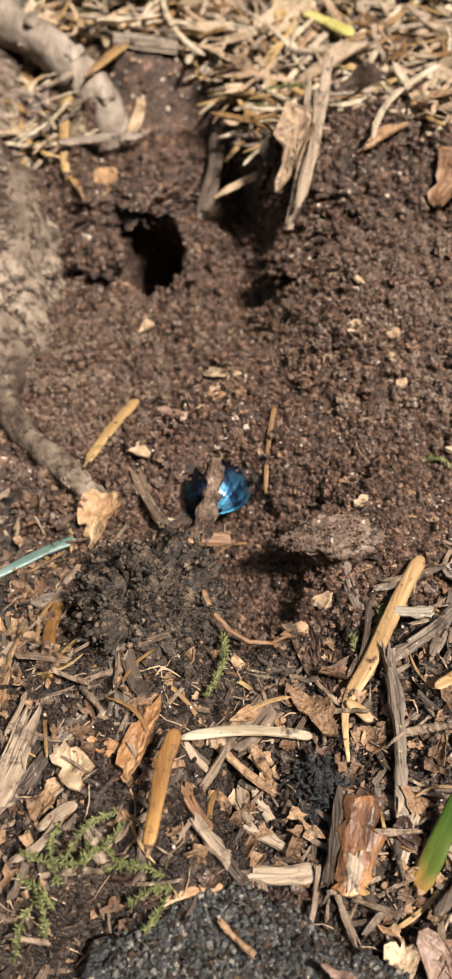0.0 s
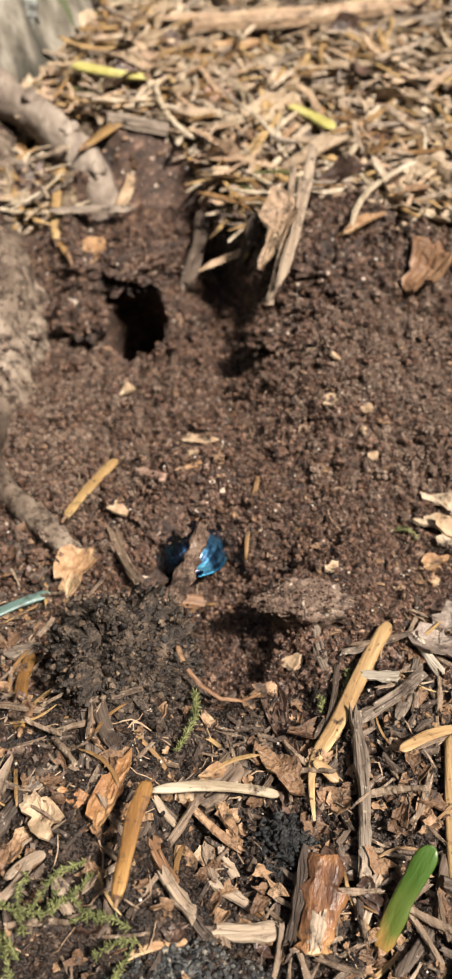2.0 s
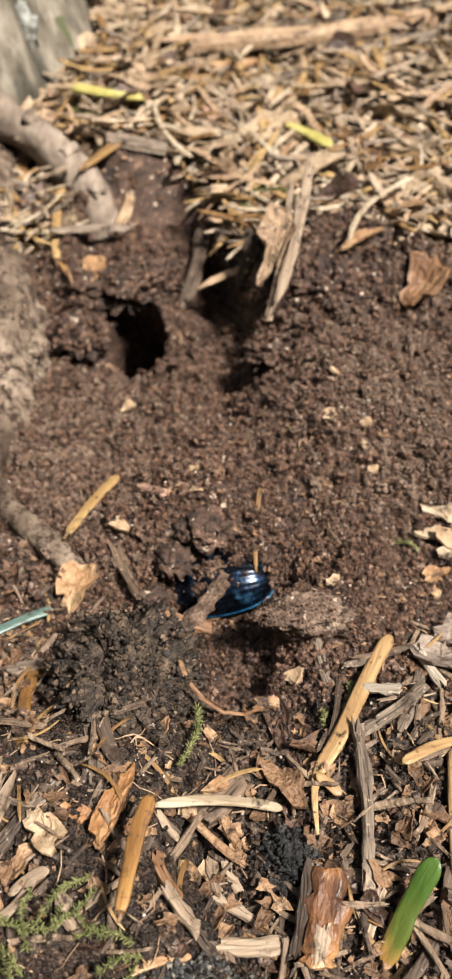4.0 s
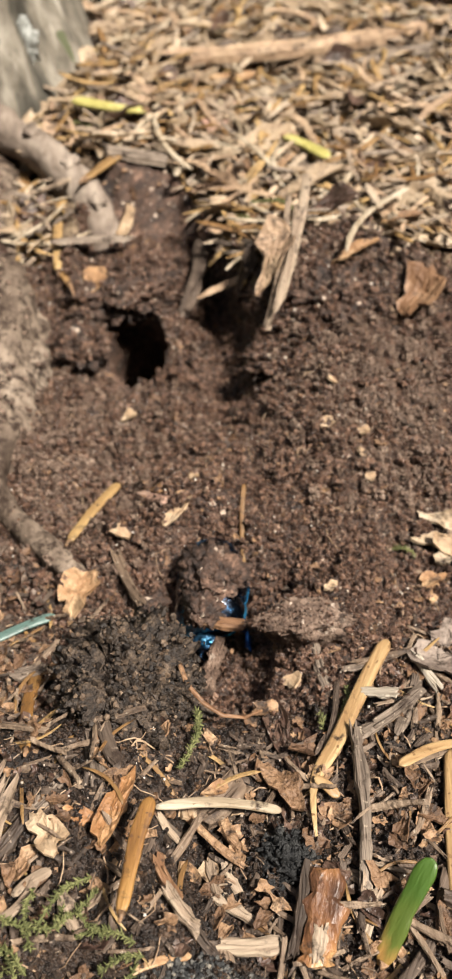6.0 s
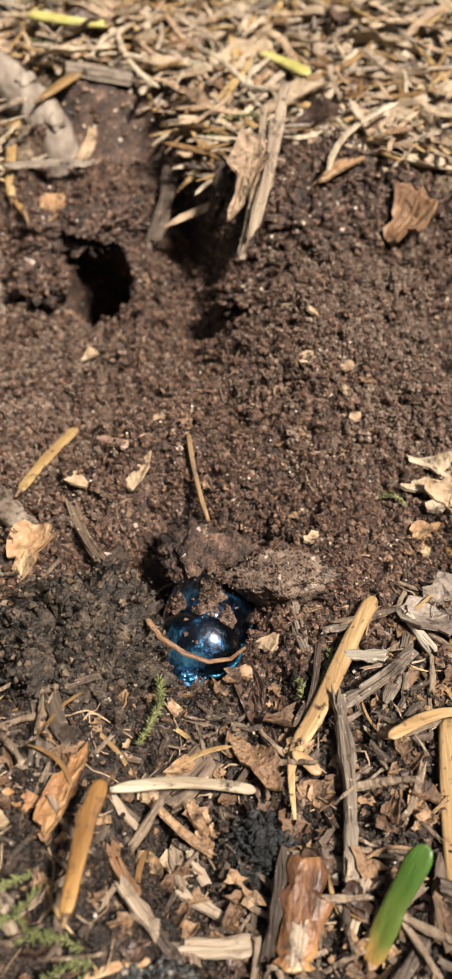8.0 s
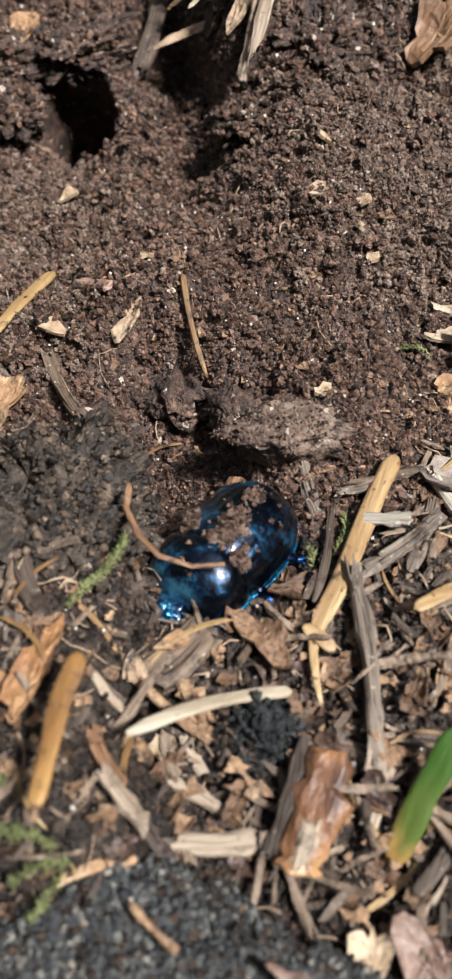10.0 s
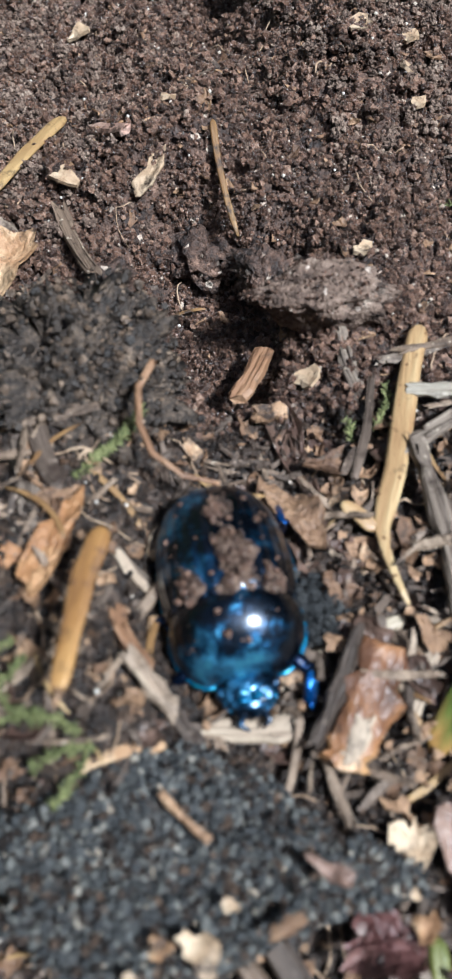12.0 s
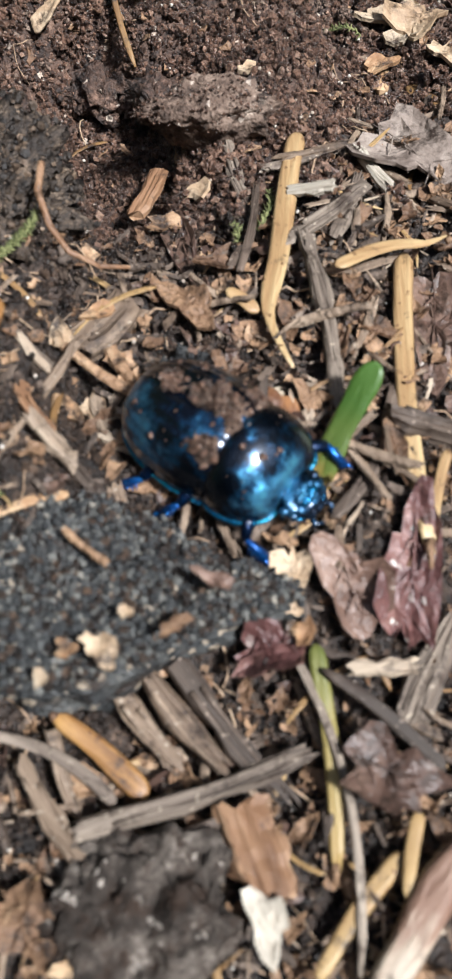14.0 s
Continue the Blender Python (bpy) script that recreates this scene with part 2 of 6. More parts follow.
PINKBARK = material("pink_bark", [(0.0, (0.20, 0.11, 0.085)), (0.5, (0.38, 0.23, 0.17)), (1.0, (0.54, 0.37, 0.28))], scale=260, rough=0.6, spec=0.3, bump=0.5, island=0.15, dirt=0.55)
LEAFTAN = material("tan_leaf", [(0.0, (0.16, 0.10, 0.065)), (0.5, (0.33, 0.22, 0.14)), (1.0, (0.52, 0.38, 0.25))], scale=260, rough=0.6, spec=0.3, bump=0.8, bump_scale=600, island=0.2, dirt=0.45)
GREYBARK = material("grey_bark", [(0.0, (0.011, 0.008, 0.006)), (0.45, (0.040, 0.031, 0.025)), (0.8, (0.115, 0.092, 0.075)), (1.0, (0.30, 0.25, 0.21))], scale=300, rough=0.85, spec=0.2, bump=1.0, bump_scale=900, island=0.0, fleck=(0.03, (0.30, 0.26, 0.22), 1900), dirt=0.6)
CAKED = material("caked_soil", [(0.0, (0.050, 0.031, 0.023)), (0.45, (0.130, 0.083, 0.059)), (0.8, (0.235, 0.162, 0.120)), (1.0, (0.42, 0.33, 0.26))], scale=500, rough=0.7, spec=0.4, bump=1.0, bump_scale=1700, island=0.1, fleck=(0.03, (0.45, 0.37, 0.30), 2200), dirt=0.5)
MAROON = material("maroon_leaf", [(0.0, (0.036, 0.015, 0.013)), (0.5, (0.105, 0.045, 0.040)), (0.85, (0.21, 0.108, 0.090)), (1.0, (0.42, 0.30, 0.25))], scale=300, rough=0.36, spec=0.5, bump=0.8, bump_scale=700, island=0.2, fleck=(0.03, (0.50, 0.45, 0.40), 2200), dirt=0.2)
BROWNLEAF = material("brown_leaf", [(0.0, (0.055, 0.030, 0.022)), (0.45, (0.145, 0.084, 0.060)), (0.8, (0.25, 0.160, 0.120)), (1.0, (0.42, 0.32, 0.26))], scale=260, rough=0.4, spec=0.5, bump=0.8, bump_scale=700, island=0.2, fleck=(0.02, (0.45, 0.40, 0.34), 2200), dirt=0.3)
LICHEN = material("lichen", [(0.0, (0.12, 0.12, 0.105)), (0.45, (0.24, 0.24, 0.22)), (1.0, (0.46, 0.46, 0.435))], scale=180, rough=0.9, spec=0.2, bump=1.0, bump_scale=500, island=0.0)
BROWNWOOD = material("brown_wood", [(0.0, (0.040, 0.025, 0.017)), (0.35, (0.140, 0.094, 0.063)), (0.7, (0.28, 0.20, 0.138)), (1.0, (0.48, 0.37, 0.27))], scale=300, rough=0.65, spec=0.35, bump=1.0, bump_scale=700, island=0.3, stretch=(1, 0.06, 1), dirt=0.5, fleck=(0.03, (0.34, 0.28, 0.21), 4600))
MUDWOOD = material("caked_wood", [(0.0, (0.05, 0.03, 0.022)), (0.5, (0.14, 0.088, 0.062)), (0.85, (0.25, 0.17, 0.125)), (1.0, (0.42, 0.33, 0.26))], scale=700, rough=0.8, spec=0.3, bump=1.0, bump_scale=1500, island=0.1, fleck=(0.03, (0.5, 0.42, 0.34), 1600), dirt=0.6)
NEEDLE_O = material("orange_needle", [(0.0, (0.085, 0.036, 0.012)), (0.4, (0.23, 0.112, 0.034)), (1.0, (0.40, 0.225, 0.075))], scale=420, rough=0.45, spec=0.4, bump=0.5, island=0.0, stretch=(1, 0.10, 1), fleck=(0.05, (0.11, 0.055, 0.025), 3000), dirt=0.35)
NEEDLE_Y = material("yellow_needle", [(0.0, (0.20, 0.105, 0.045)), (0.4, (0.33, 0.205, 0.095)), (1.0, (0.50, 0.365, 0.19))], scale=420, rough=0.42, spec=0.45, bump=0.5, island=0.0, stretch=(1, 0.10, 1), fleck=(0.03, (0.16, 0.09, 0.04), 3000), dirt=0.2)
STALK = material("pale_stalk", [(0.0, (0.13, 0.092, 0.058)), (0.4, (0.32, 0.25, 0.17)), (1.0, (0.50, 0.425, 0.325))], scale=420, rough=0.5, spec=0.4, bump=0.5, island=0.0, stretch=(1, 0.10, 1), fleck=(0.03, (0.2, 0.13, 0.07), 3000), dirt=0.2)
CHIP = material("glossy_bark", [(0.0, (0.030, 0.014, 0.009)), (0.38, (0.13, 0.056, 0.026)), (0.60, (0.27, 0.125, 0.050)), (0.80, (0.44, 0.25, 0.11)), (1.0, (0.62, 0.46, 0.30))], scale=120, rough=0.42, spec=0.55, bump=0.6, island=0.0, stretch=(1, 0.4, 1), dirt=0.3)
REDCHIP = material("red_chip", [(0.0, (0.070, 0.033, 0.017)), (0.4, (0.19, 0.098, 0.050)), (0.75, (0.33, 0.20, 0.115)), (1.0, (0.52, 0.38, 0.26))], scale=350, rough=0.5, spec=0.4, bump=0.9, bump_scale=700, island=0.1, stretch=(1, 0.08, 1), dirt=0.3)
BLEACHED = material("bleached_fibre", [(0.0, (0.22, 0.175, 0.13)), (0.4, (0.44, 0.375, 0.30)), (1.0, (0.66, 0.59, 0.50))], scale=420, rough=0.6, spec=0.3, bump=0.8, bump_scale=700, island=0.2, stretch=(1, 0.08, 1), dirt=0.25)
RUST = material("rust_flake", [(0.0, (0.13, 0.052, 0.020)), (0.45, (0.28, 0.135, 0.055)), (1.0, (0.44, 0.26, 0.13))], scale=300, rough=0.5, spec=0.4, bump=0.7, island=0.2, dirt=0.4)
STICKBARK = material("patchy_bark", [(0.0, (0.13, 0.065, 0.042)), (0.38, (0.22, 0.13, 0.090)), (0.55, (0.38, 0.29, 0.215)), (1.0, (0.54, 0.45, 0.36))], scale=110, rough=0.6, spec=0.3, bump=0.7, bump_scale=700, island=0.0, stretch=(1, 0.3, 1), dirt=0.35)
# dark green for the unseen ring that blocks low sky
BLOCKER = material("sky_blocker_green", [(0.0, (0.008, 0.014, 0.006)), (0.5, (0.02, 0.034, 0.014)), (1.0, (0.05, 0.07, 0.03))], scale=0.4, rough=0.9, bump=0, island=0.0)
# upper ramp stops paint sky reflections as blue patches on the near-black shell
CHITIN = material("blue_sheen_chitin", [(0.0, (0.003, 0.005, 0.010)), (0.46, (0.004, 0.008, 0.018)), (0.60, (0.013, 0.052, 0.115)), (0.78, (0.065, 0.20, 0.35)), (1.0, (0.08, 0.30, 0.42))],
                  scale=150, rough=0.27, spec=0.5, bump=0.5, bump_scale=420, island=0.0, metallic=0.9, coat=0.8, uneven=0.25)
# same for the neck shield: its bright blue stops are painted highlights
SHIELD = material("shield_sheen_chitin", [(0.0, (0.003, 0.005, 0.010)), (0.50, (0.003, 0.007, 0.015)), (0.64, (0.009, 0.038, 0.086)), (0.81, (0.065, 0.21, 0.35)), (1.0, (0.12, 0.40, 0.52))],
                  scale=170, rough=0.27, spec=0.5, bump=0.6, bump_scale=380, island=0.0, metallic=0.9, coat=0.8, uneven=0.25)
TEAL = material("teal_chitin", [(0.0, (0.008, 0.055, 0.14)), (0.5, (0.018, 0.14, 0.28)), (1.0, (0.045, 0.32, 0.42))],
                scale=500, rough=0.36, spec=0.6, bump=0.3, bump_scale=1500, island=0.0, metallic=0.85, coat=0.3)
LEGBLUE = material("leg_chitin", [(0.0, (0.003, 0.005, 0.012)), (0.55, (0.005, 0.018, 0.06)), (0.8, (0.012, 0.08, 0.28)), (1.0, (0.02, 0.14, 0.42))],
                   scale=420, rough=0.28, spec=0.5, bump=0.4, bump_scale=1500, island=0.0, metallic=0.85, coat=0.3)
SHINBLUE = material("shin_chitin", [(0.0, (0.006, 0.025, 0.10)), (0.5, (0.014, 0.085, 0.32)), (1.0, (0.04, 0.24, 0.62))], scale=420, rough=0.3, spec=0.5, bump=0.3, bump_scale=1500, island=0.0, metallic=0.8, coat=0.3)


# ---- terrain ----
TABLE = np.random.RandomState(7).rand(256, 256)


def lattice(x, y):
    """Smooth value noise between 0 and 1."""
    xi, yi = np.floor(x).astype(int), np.floor(y).astype(int)
    fx, fy = x - xi, y - yi
    fx, fy = fx * fx * (3 - 2 * fx), fy * fy * (3 - 2 * fy)
    a, b = TABLE[xi % 256, yi % 256], TABLE[(xi + 1) % 256, yi % 256]
    c, d = TABLE[xi % 256, (yi + 1) % 256], TABLE[(xi + 1) % 256, (yi + 1) % 256]
    return (a + (b - a) * fx) + ((c + (d - c) * fx) - (a + (b - a) * fx)) * fy


def fbm(x, y, octaves=4):
    total, amp, size = 0.0, 0.5, 1.0
    for k in range(octaves):
        total = total + amp * (lattice(x * size + 17.3 * k, y * size + 9.1 * k) - 0.5)
        amp, size = amp * 0.55, size * 2.03
    return total


def ease(a, b, v):
    k = np.clip((v - a) / (b - a), 0.0, 1.0)
    return k * k * (3 - 2 * k)


def hump(x, y, cx, cy, rx, ry):
    return np.exp(-((x - cx) / rx) ** 2 - ((y - cy) / ry) ** 2)


HOLE = (-1.58, 6.75)
PIT = (-0.66, 0.72)


def hole_ring(x, y):
    return np.hypot((x - HOLE[0]) / 0.52, (y - HOLE[1]) / 0.66)


def bank_line(x):
    """How far back the edge of the undisturbed litter lies."""
    return np.interp(x, [-4.2, -2.5, -2.0, -0.6, -0.25, 0.05, 0.35, 0.7, 1.1, 1.6, 2.3, 2.9, 4.2], [8.0, 8.3, 10.9, 10.7, 10.0, 8.7, 7.1, 6.6, 7.0, 7.5, 7.6, 7.0, 6.6]) + 0.5 * fbm(x * 1.7 + 2, x * 0 + 4.5, 3)


def litter_amount(x, y):
    """1 where dry litter covers the soil, 0 on the bare soil that was dug up."""
    wob = 0.7 * fbm(x * 0.9 + 5, y * 0.9, 3)
    edge = bank_line(x)
    north = ease(edge - 0.35, edge + 0.35, y + wob)
    south = ease(-0.4, -1.8, y + wob - 0.9 * ease(0.8, 1.8, x) * 1.6)
    east = ease(2.6, 3.6, x + wob) * ease(3.4, 2.2, y)
    west = ease(-2.2, -3.0, x + wob) * ease(2.6, 1.4, y)
    return np.clip(np.maximum(np.maximum(north, south), np.maximum(east, west)), 0, 1)


def terrain(x, y):
    """Height of the ground, centimetres."""
    x, y = np.asarray(x, float), np.asarray(y, float)
    z = -0.12 + 0.35 * fbm(x / 2.6, y / 2.6, 3) + 0.42 * fbm(x / 1.1 + 3, y / 1.3, 2) * ease(1.4, 3.0, y) * ease(11, 8, y)
    z = z - 0.50 * ease(-3.4, -5.2, y) * ease(9, 3, abs(y + 3)) - 0.38 * ease(1.0, 2.1, x) * ease(3.6, 1.6, y)
    z = z + 0.75 * ease(-0.5, -1.7, x) * ease(0.2, -1.4, y) * ease(-3.9, -3.1, y) * ease(-9, -4, x)
    z = z + 0.90 * hump(x, y, 2.1, 6.9, 1.3, 0.9) + 0.70 * hump(x, y, 1.45, 4.7, 1.2, 1.8) - 0.48 * hump(x, y, -0.12, 5.5, 0.62, 1.9)
    z = z + 0.55 * np.abs(fbm(x * 1.5 + 4, y * 1.5 + 8, 3)) * ease(0.1, 0.9, x) * ease(2.2, 3.4, y) * ease(8.0, 6.6, y)
    z = z - 0.30 * hump(x, y, -1.8, 4.6, 1.1, 1.3)
    z = z + 0.70 * ease(-1.1, 0.05, y - bank_line(x) + 0.5 * fbm(x * 2, y * 2, 3))
    z = z + 0.50 * hump(x, y, -0.8, 2.55, 1.0, 0.75) + 0.22 * hump(x, y, 0.5, 0.9, 0.8, 1.0)
    z = z - 0.62 * np.exp(-(np.hypot((x - PIT[0] + 0.12 * (y - PIT[1])) / 0.68, (y - PIT[1]) / 1.16)) ** 6)
    z = z - 0.15 * hump(x, y, -0.2, -0.6, 0.6, 0.7)
    z = z - 0.45 * hump(x, y, 0.12, 1.12, 0.30, 0.24)
    z = z - 0.42 * hump(x, y, -1.12, -2.4, 0.36, 0.6)
    z = z + 0.75 * ease(6.2, 7.9, y + 0.25 * fbm(x * 2, y * 2, 2)) * hump(x, 0, -1.7, 0, 1.5, 1) - 0.35 * hump(x, y, HOLE[0], HOLE[1] - 0.35, 0.8, 0.8)
    z = z - 0.75 * hump(x, y, -0.22, 8.0, 0.5, 1.0) - 0.25 * hump(x, y, -1.2, 9.6, 0.9, 0.9)
    rough = np.where(abs(y) < 40, 1.0, 0.3)
    z = z + rough * (0.26 * fbm(x * 2.2, y * 2.2, 4) + 0.34 * fbm(x * 5.5, y * 5.5, 4))
    z = z + 0.14 * np.abs(fbm(x * 12, y * 12, 3)) * rough
    return z


# ---- mesh helpers ----
RNG = np.random.RandomState(11)


def to_mesh(name, verts, faces, mat, smooth=True):
    me = bpy.data.meshes.new(name)
    me.from_pydata((np.asarray(verts, float) * CM).tolist(), [], faces)
    me.materials.append(mat)
    if smooth:
        me.polygons.foreach_set("use_smooth", np.ones(len(me.polygons), bool))
    me.update()
    return me


def part(name, shape, mat, parent=None, label="", smooth=True):
    """One mesh object from (verts, faces) in centimetres, under a thing or a part."""
    ob = new(name, to_mesh(name, *shape, mat, smooth))
    if parent:
        ob.parent = parent
    if label:
        ob["label"] = label
    return ob


def joined(shapes):
    verts, faces, n = [], [], 0
    for v, f in shapes:
        verts.append(v)
        faces += [tuple(i + n for i in face) for face in f]
        n += len(v)
    return np.concatenate(verts), faces


def turned(shape, x, y, z, rx=0, ry=0, rz=0, size=1.0):
    v, f = shape
    a = np.array(Euler([radians(k) for k in (rx, ry, rz)]).to_matrix())
    return (v * size) @ a.T + np.array([x, y, z]), f


def tube(points, radii, sides=8, flat=1.0, ridge=0.0, seed=0):
    """A closed tube along points with a radius at each; flat squeezes it in height; ridge roughens it."""
    pts = np.asarray(points, float)
    rnd = np.random.RandomState(seed)
    verts, faces = [], []
    along = np.gradient(pts, axis=0)
    lump = 1 + ridge * (rnd.rand(sides) - 0.5) * 2
    for k, (p, d, r) in enumerate(zip(pts, along, radii)):
        d = d / (np.linalg.norm(d) + 1e-9)
        side = np.cross(d, (0, 0, 1))
        if np.linalg.norm(side) < 1e-3:
            side = np.array([1.0, 0, 0])
        side /= np.linalg.norm(side)
        up = np.cross(side, d)
        for s in range(sides):
            a = 2 * math.pi * s / sides
            w = r * lump[s] * (1 + ridge * 0.4 * (rnd.rand() - 0.5))
            verts.append(p + side * math.cos(a) * w + up * math.sin(a) * w * flat)
    m = len(pts)
    for k in range(m - 1):
        for s in range(sides):
            a, b = k * sides + s, k * sides + (s + 1) % sides
            faces.append((a, b, b + sides, a + sides))
    faces.append(tuple(range(sides - 1, -1, -1)))
    faces.append(tuple(range((m - 1) * sides, m * sides)))
    return np.array(verts), faces


def needle(length, width, bend=0.1, flat=0.45, rings=14, tip=0.35, seed=0, twist=0.0, hook=0.0):
    """A flat conifer needle along y with a blunt tip, a thin stalk and a slight bow."""
    t = 1 - (1 - np.linspace(0, 1, rings)) ** 1.35
    y = (t - 0.5) * length
    x = bend * length * (4 * (t - 0.5) ** 2 - 0.5)
    z = twist * length * np.sin(t * math.pi)
    r = 0.5 * width * np.minimum(1, np.minimum((t + 0.04) / 0.16, 1)) ** 0.6
    cap = min(0.36, max(0.06, 0.85 * width / length))
    r *= np.where(t > 1 - cap, np.sqrt(np.clip(1 - ((t - 1 + cap) / (cap + 0.002)) ** 2, 0.03, 1)), 1) * (1 - (1 - tip) * 0.3 * (1 - t))
    if hook:
        x = x + hook * length * (np.clip(0.24 - t, 0, 1) / 0.24) ** 2 - 0.6 * hook * length * np.exp(-((t - 0.22) / 0.14) ** 2)
        r = r * (1 - 0.55 * np.clip((0.30 - t) / 0.14, 0, 1))
    rnd = np.random.RandomState(seed + rings)
    knots = np.linspace(0, 1, 7)
    r = r * np.interp(t, knots, 0.93 + 0.14 * rnd.rand(7))
    x = x + np.interp(t, knots, 0.10 * width * (rnd.rand(7) - 0.5))
    v, f = tube(np.stack([x, y, z], 1), r, 12, flat)
    row = np.tile(np.arange(12), rings)
    mid = np.stack([x, y, z], 1)[np.arange(len(v)) // 12]
    v = np.where(np.isin(row, (3, 9))[:, None], mid + (v - mid) * 0.45, v)
    return v, f


def splinter(length, width, thick, seed=0, rings=6, bend=0.03, taper=0.0, jag=0.24):
    """A split piece of wood or bark along y, with rough long edges and broken ends."""
    rnd = np.random.RandomState(seed)
    t = np.linspace(0, 1, rings)
    point = taper
    prof = [(-1, -0.9), (0, -1), (1, -0.8), (1.0, 0.2), (0.72, 0.95), (0.5, 0.78), (0.2, 1.0), (-0.05, 0.76), (-0.35, 1.05), (-0.6, 0.80), (-0.95, 0.4)]
    prof = [(q * (0.9 + 0.2 * rnd.rand()), w if w < 0.45 else 1 - (1.05 - w) * rnd.uniform(0.0, 0.85)) for q, w in prof]
    verts, faces, n = [], [], len(prof)
    for k, s in enumerate(t):
        w = 0.5 * width * (1 - 0.08 * abs(2 * s - 1) ** 3) * (0.72 + 0.5 * rnd.rand()) * (1 - point * (1 - s))
        for px, pz in prof:
            end = (rnd.rand() - 0.5) * jag * length if k in (0, rings - 1) else (rnd.rand() - 0.5) * 0.03 * length
            verts.append((px * w * (0.9 + 0.2 * rnd.rand()) + bend * length * math.sin(s * math.pi), (s - 0.5) * length + end,
                          pz * thick * 0.5 * (0.85 + 0.3 * rnd.rand())))
    for k in range(rings - 1):
        for s in range(n):
            a, b = k * n + s, k * n + (s + 1) % n
            faces.append((a, b, b + n, a + n))
    faces.append(tuple(range(n - 1, -1, -1)))
    faces.append(tuple(range((rings - 1) * n, rings * n)))
    return np.array(verts), faces


def flake(length, width, thick, seed=0, curl=0.25, sides=20, jag=0.3, rings=5):
    """A thin torn flake of bark or leaf with an uneven outline, some curl and real thickness."""
    rnd = np.random.RandomState(seed)
    out = 1 + jag * 0.8 * (rnd.rand(sides) - 0.5) + 0.22 * np.sin(np.arange(sides) * 2 * math.pi / sides * 3 + rnd.rand() * 6) + 0.12 * np.sin(np.arange(sides) * 2 * math.pi / sides * 2 + rnd.rand() * 6)
    top = [(0.0, 0.0, 0.0)]
    for k in range(1, rings + 1):
        f = k / rings
        for s in range(sides):
            a = 2 * math.pi * s / sides
            top.append((0.5 * width * math.cos(a) * f * out[s], 0.5 * length * math.sin(a) * f * out[s], 0.0))
    top = np.array(top)
    warp = curl * width * ((top[:, 0] / (0.5 * width)) ** 2 * 0.5 + 0.4 * np.sin(top[:, 1] / length * 4 + rnd.rand() * 6) * top[:, 0] / width)
    warp = warp + 0.035 * length * (rnd.rand(len(top)) - 0.5) + 0.06 * width * np.sin(top[:, 1] / length * 9 + rnd.rand() * 6)
    top[:, :2] += 0.03 * width * (rnd.rand(len(top), 2) - 0.5)
    top[:, 2] = warp + thick / 2
    low = top - np.array([0, 0, thick])
    m = len(top)
    faces = []
    for s in range(sides):
        s2 = (s + 1) % sides
        faces.append((0, 1 + s, 1 + s2))
        faces.append((m, m + 1 + s2, m + 1 + s))
        for k in range(1, rings):
            a, b, c, d = 1 + (k - 1) * sides + s, 1 + (k - 1) * sides + s2, 1 + k * sides + s2, 1 + k * sides + s
            faces.append((a, d, c, b))
            faces.append((m + a, m + b, m + c, m + d))
        a, b = 1 + (rings - 1) * sides + s, 1 + (rings - 1) * sides + s2
        faces.append((a, m + a, m + b, b))
    return np.concatenate([top, low]), faces


def ico(sub):
    bm = bmesh.new()
    bmesh.ops.create_icosphere(bm, subdivisions=sub, radius=1.0)
    v = np.array([p.co[:] for p in bm.verts])
    f = [tuple(q.index for q in face.verts) for face in bm.faces]
    bm.free()
    return v, f


ICO = {k: ico(k) for k in (1, 2, 3, 4, 5)}


def lump(rx, ry, rz, seed=0, sub=3, rough=0.35, fine=0.12, scale=1.6):
    """A crumbly clod: a ball pushed in and out by noise at two scales."""
    v, f = ICO[sub]
    off = np.array([seed * 3.7, seed * 1.3, seed * 7.1])
    push = [1 + rough * noise.fractal(Vector(p * scale + off), 1.0, 2.0, 3) + fine * noise.noise(Vector(p * scale * 5 + off)) for p in v]
    return v * np.array(push)[:, None] * np.array([rx, ry, rz]), f


def scatter(shapes):
    """Many placed copies of a few shapes, joined fast. shapes: rows of (shape, places, turns, sizes)."""
    all_v, all_f, n = [], [], 0
    for (v, f), places, turns, sizes in shapes:
        for p, a, s in zip(places, turns, sizes):
            all_v.append((v * s) @ a.T + p)
        k = len(v)
        for i in range(len(places)):
            all_f += [tuple(j + n for j in face) for face in f]
            n += k
    return np.concatenate(all_v), all_f


def turn_matrix(rx, ry, rz):
    return np.array(Euler((radians(rx), radians(ry), radians(rz))).to_matrix())


def lay(name, shape, mat, x, y, heading, label, category, lift=0.0, rx=0.0, ry=0.0, group="", smooth=True):
    """A loose piece of litter, its origin at its middle, lying on the ground. heading: degrees from +y, counter-clockwise."""
    ob = part(name, shape, mat, None, "", smooth)
    ob.matrix_world = pose(x * CM, y * CM, (float(terrain(x, y)) + lift) * CM, rx, ry, heading)
    return tagged(ob, label, category, group)


GROUPS = {"conifer_needle": "fallen conifer needles", "stick": "loose sticks", "wood_splinter": "loose splinters", "bark_flake": "torn bark flakes",
          "dead_leaf": "dead leaves", "leaf_scrap": "scraps of leaf", "wood_chip": "loose wood chips", "soil_bit": "pale bits on the soil", "twig": "loose twigs"}


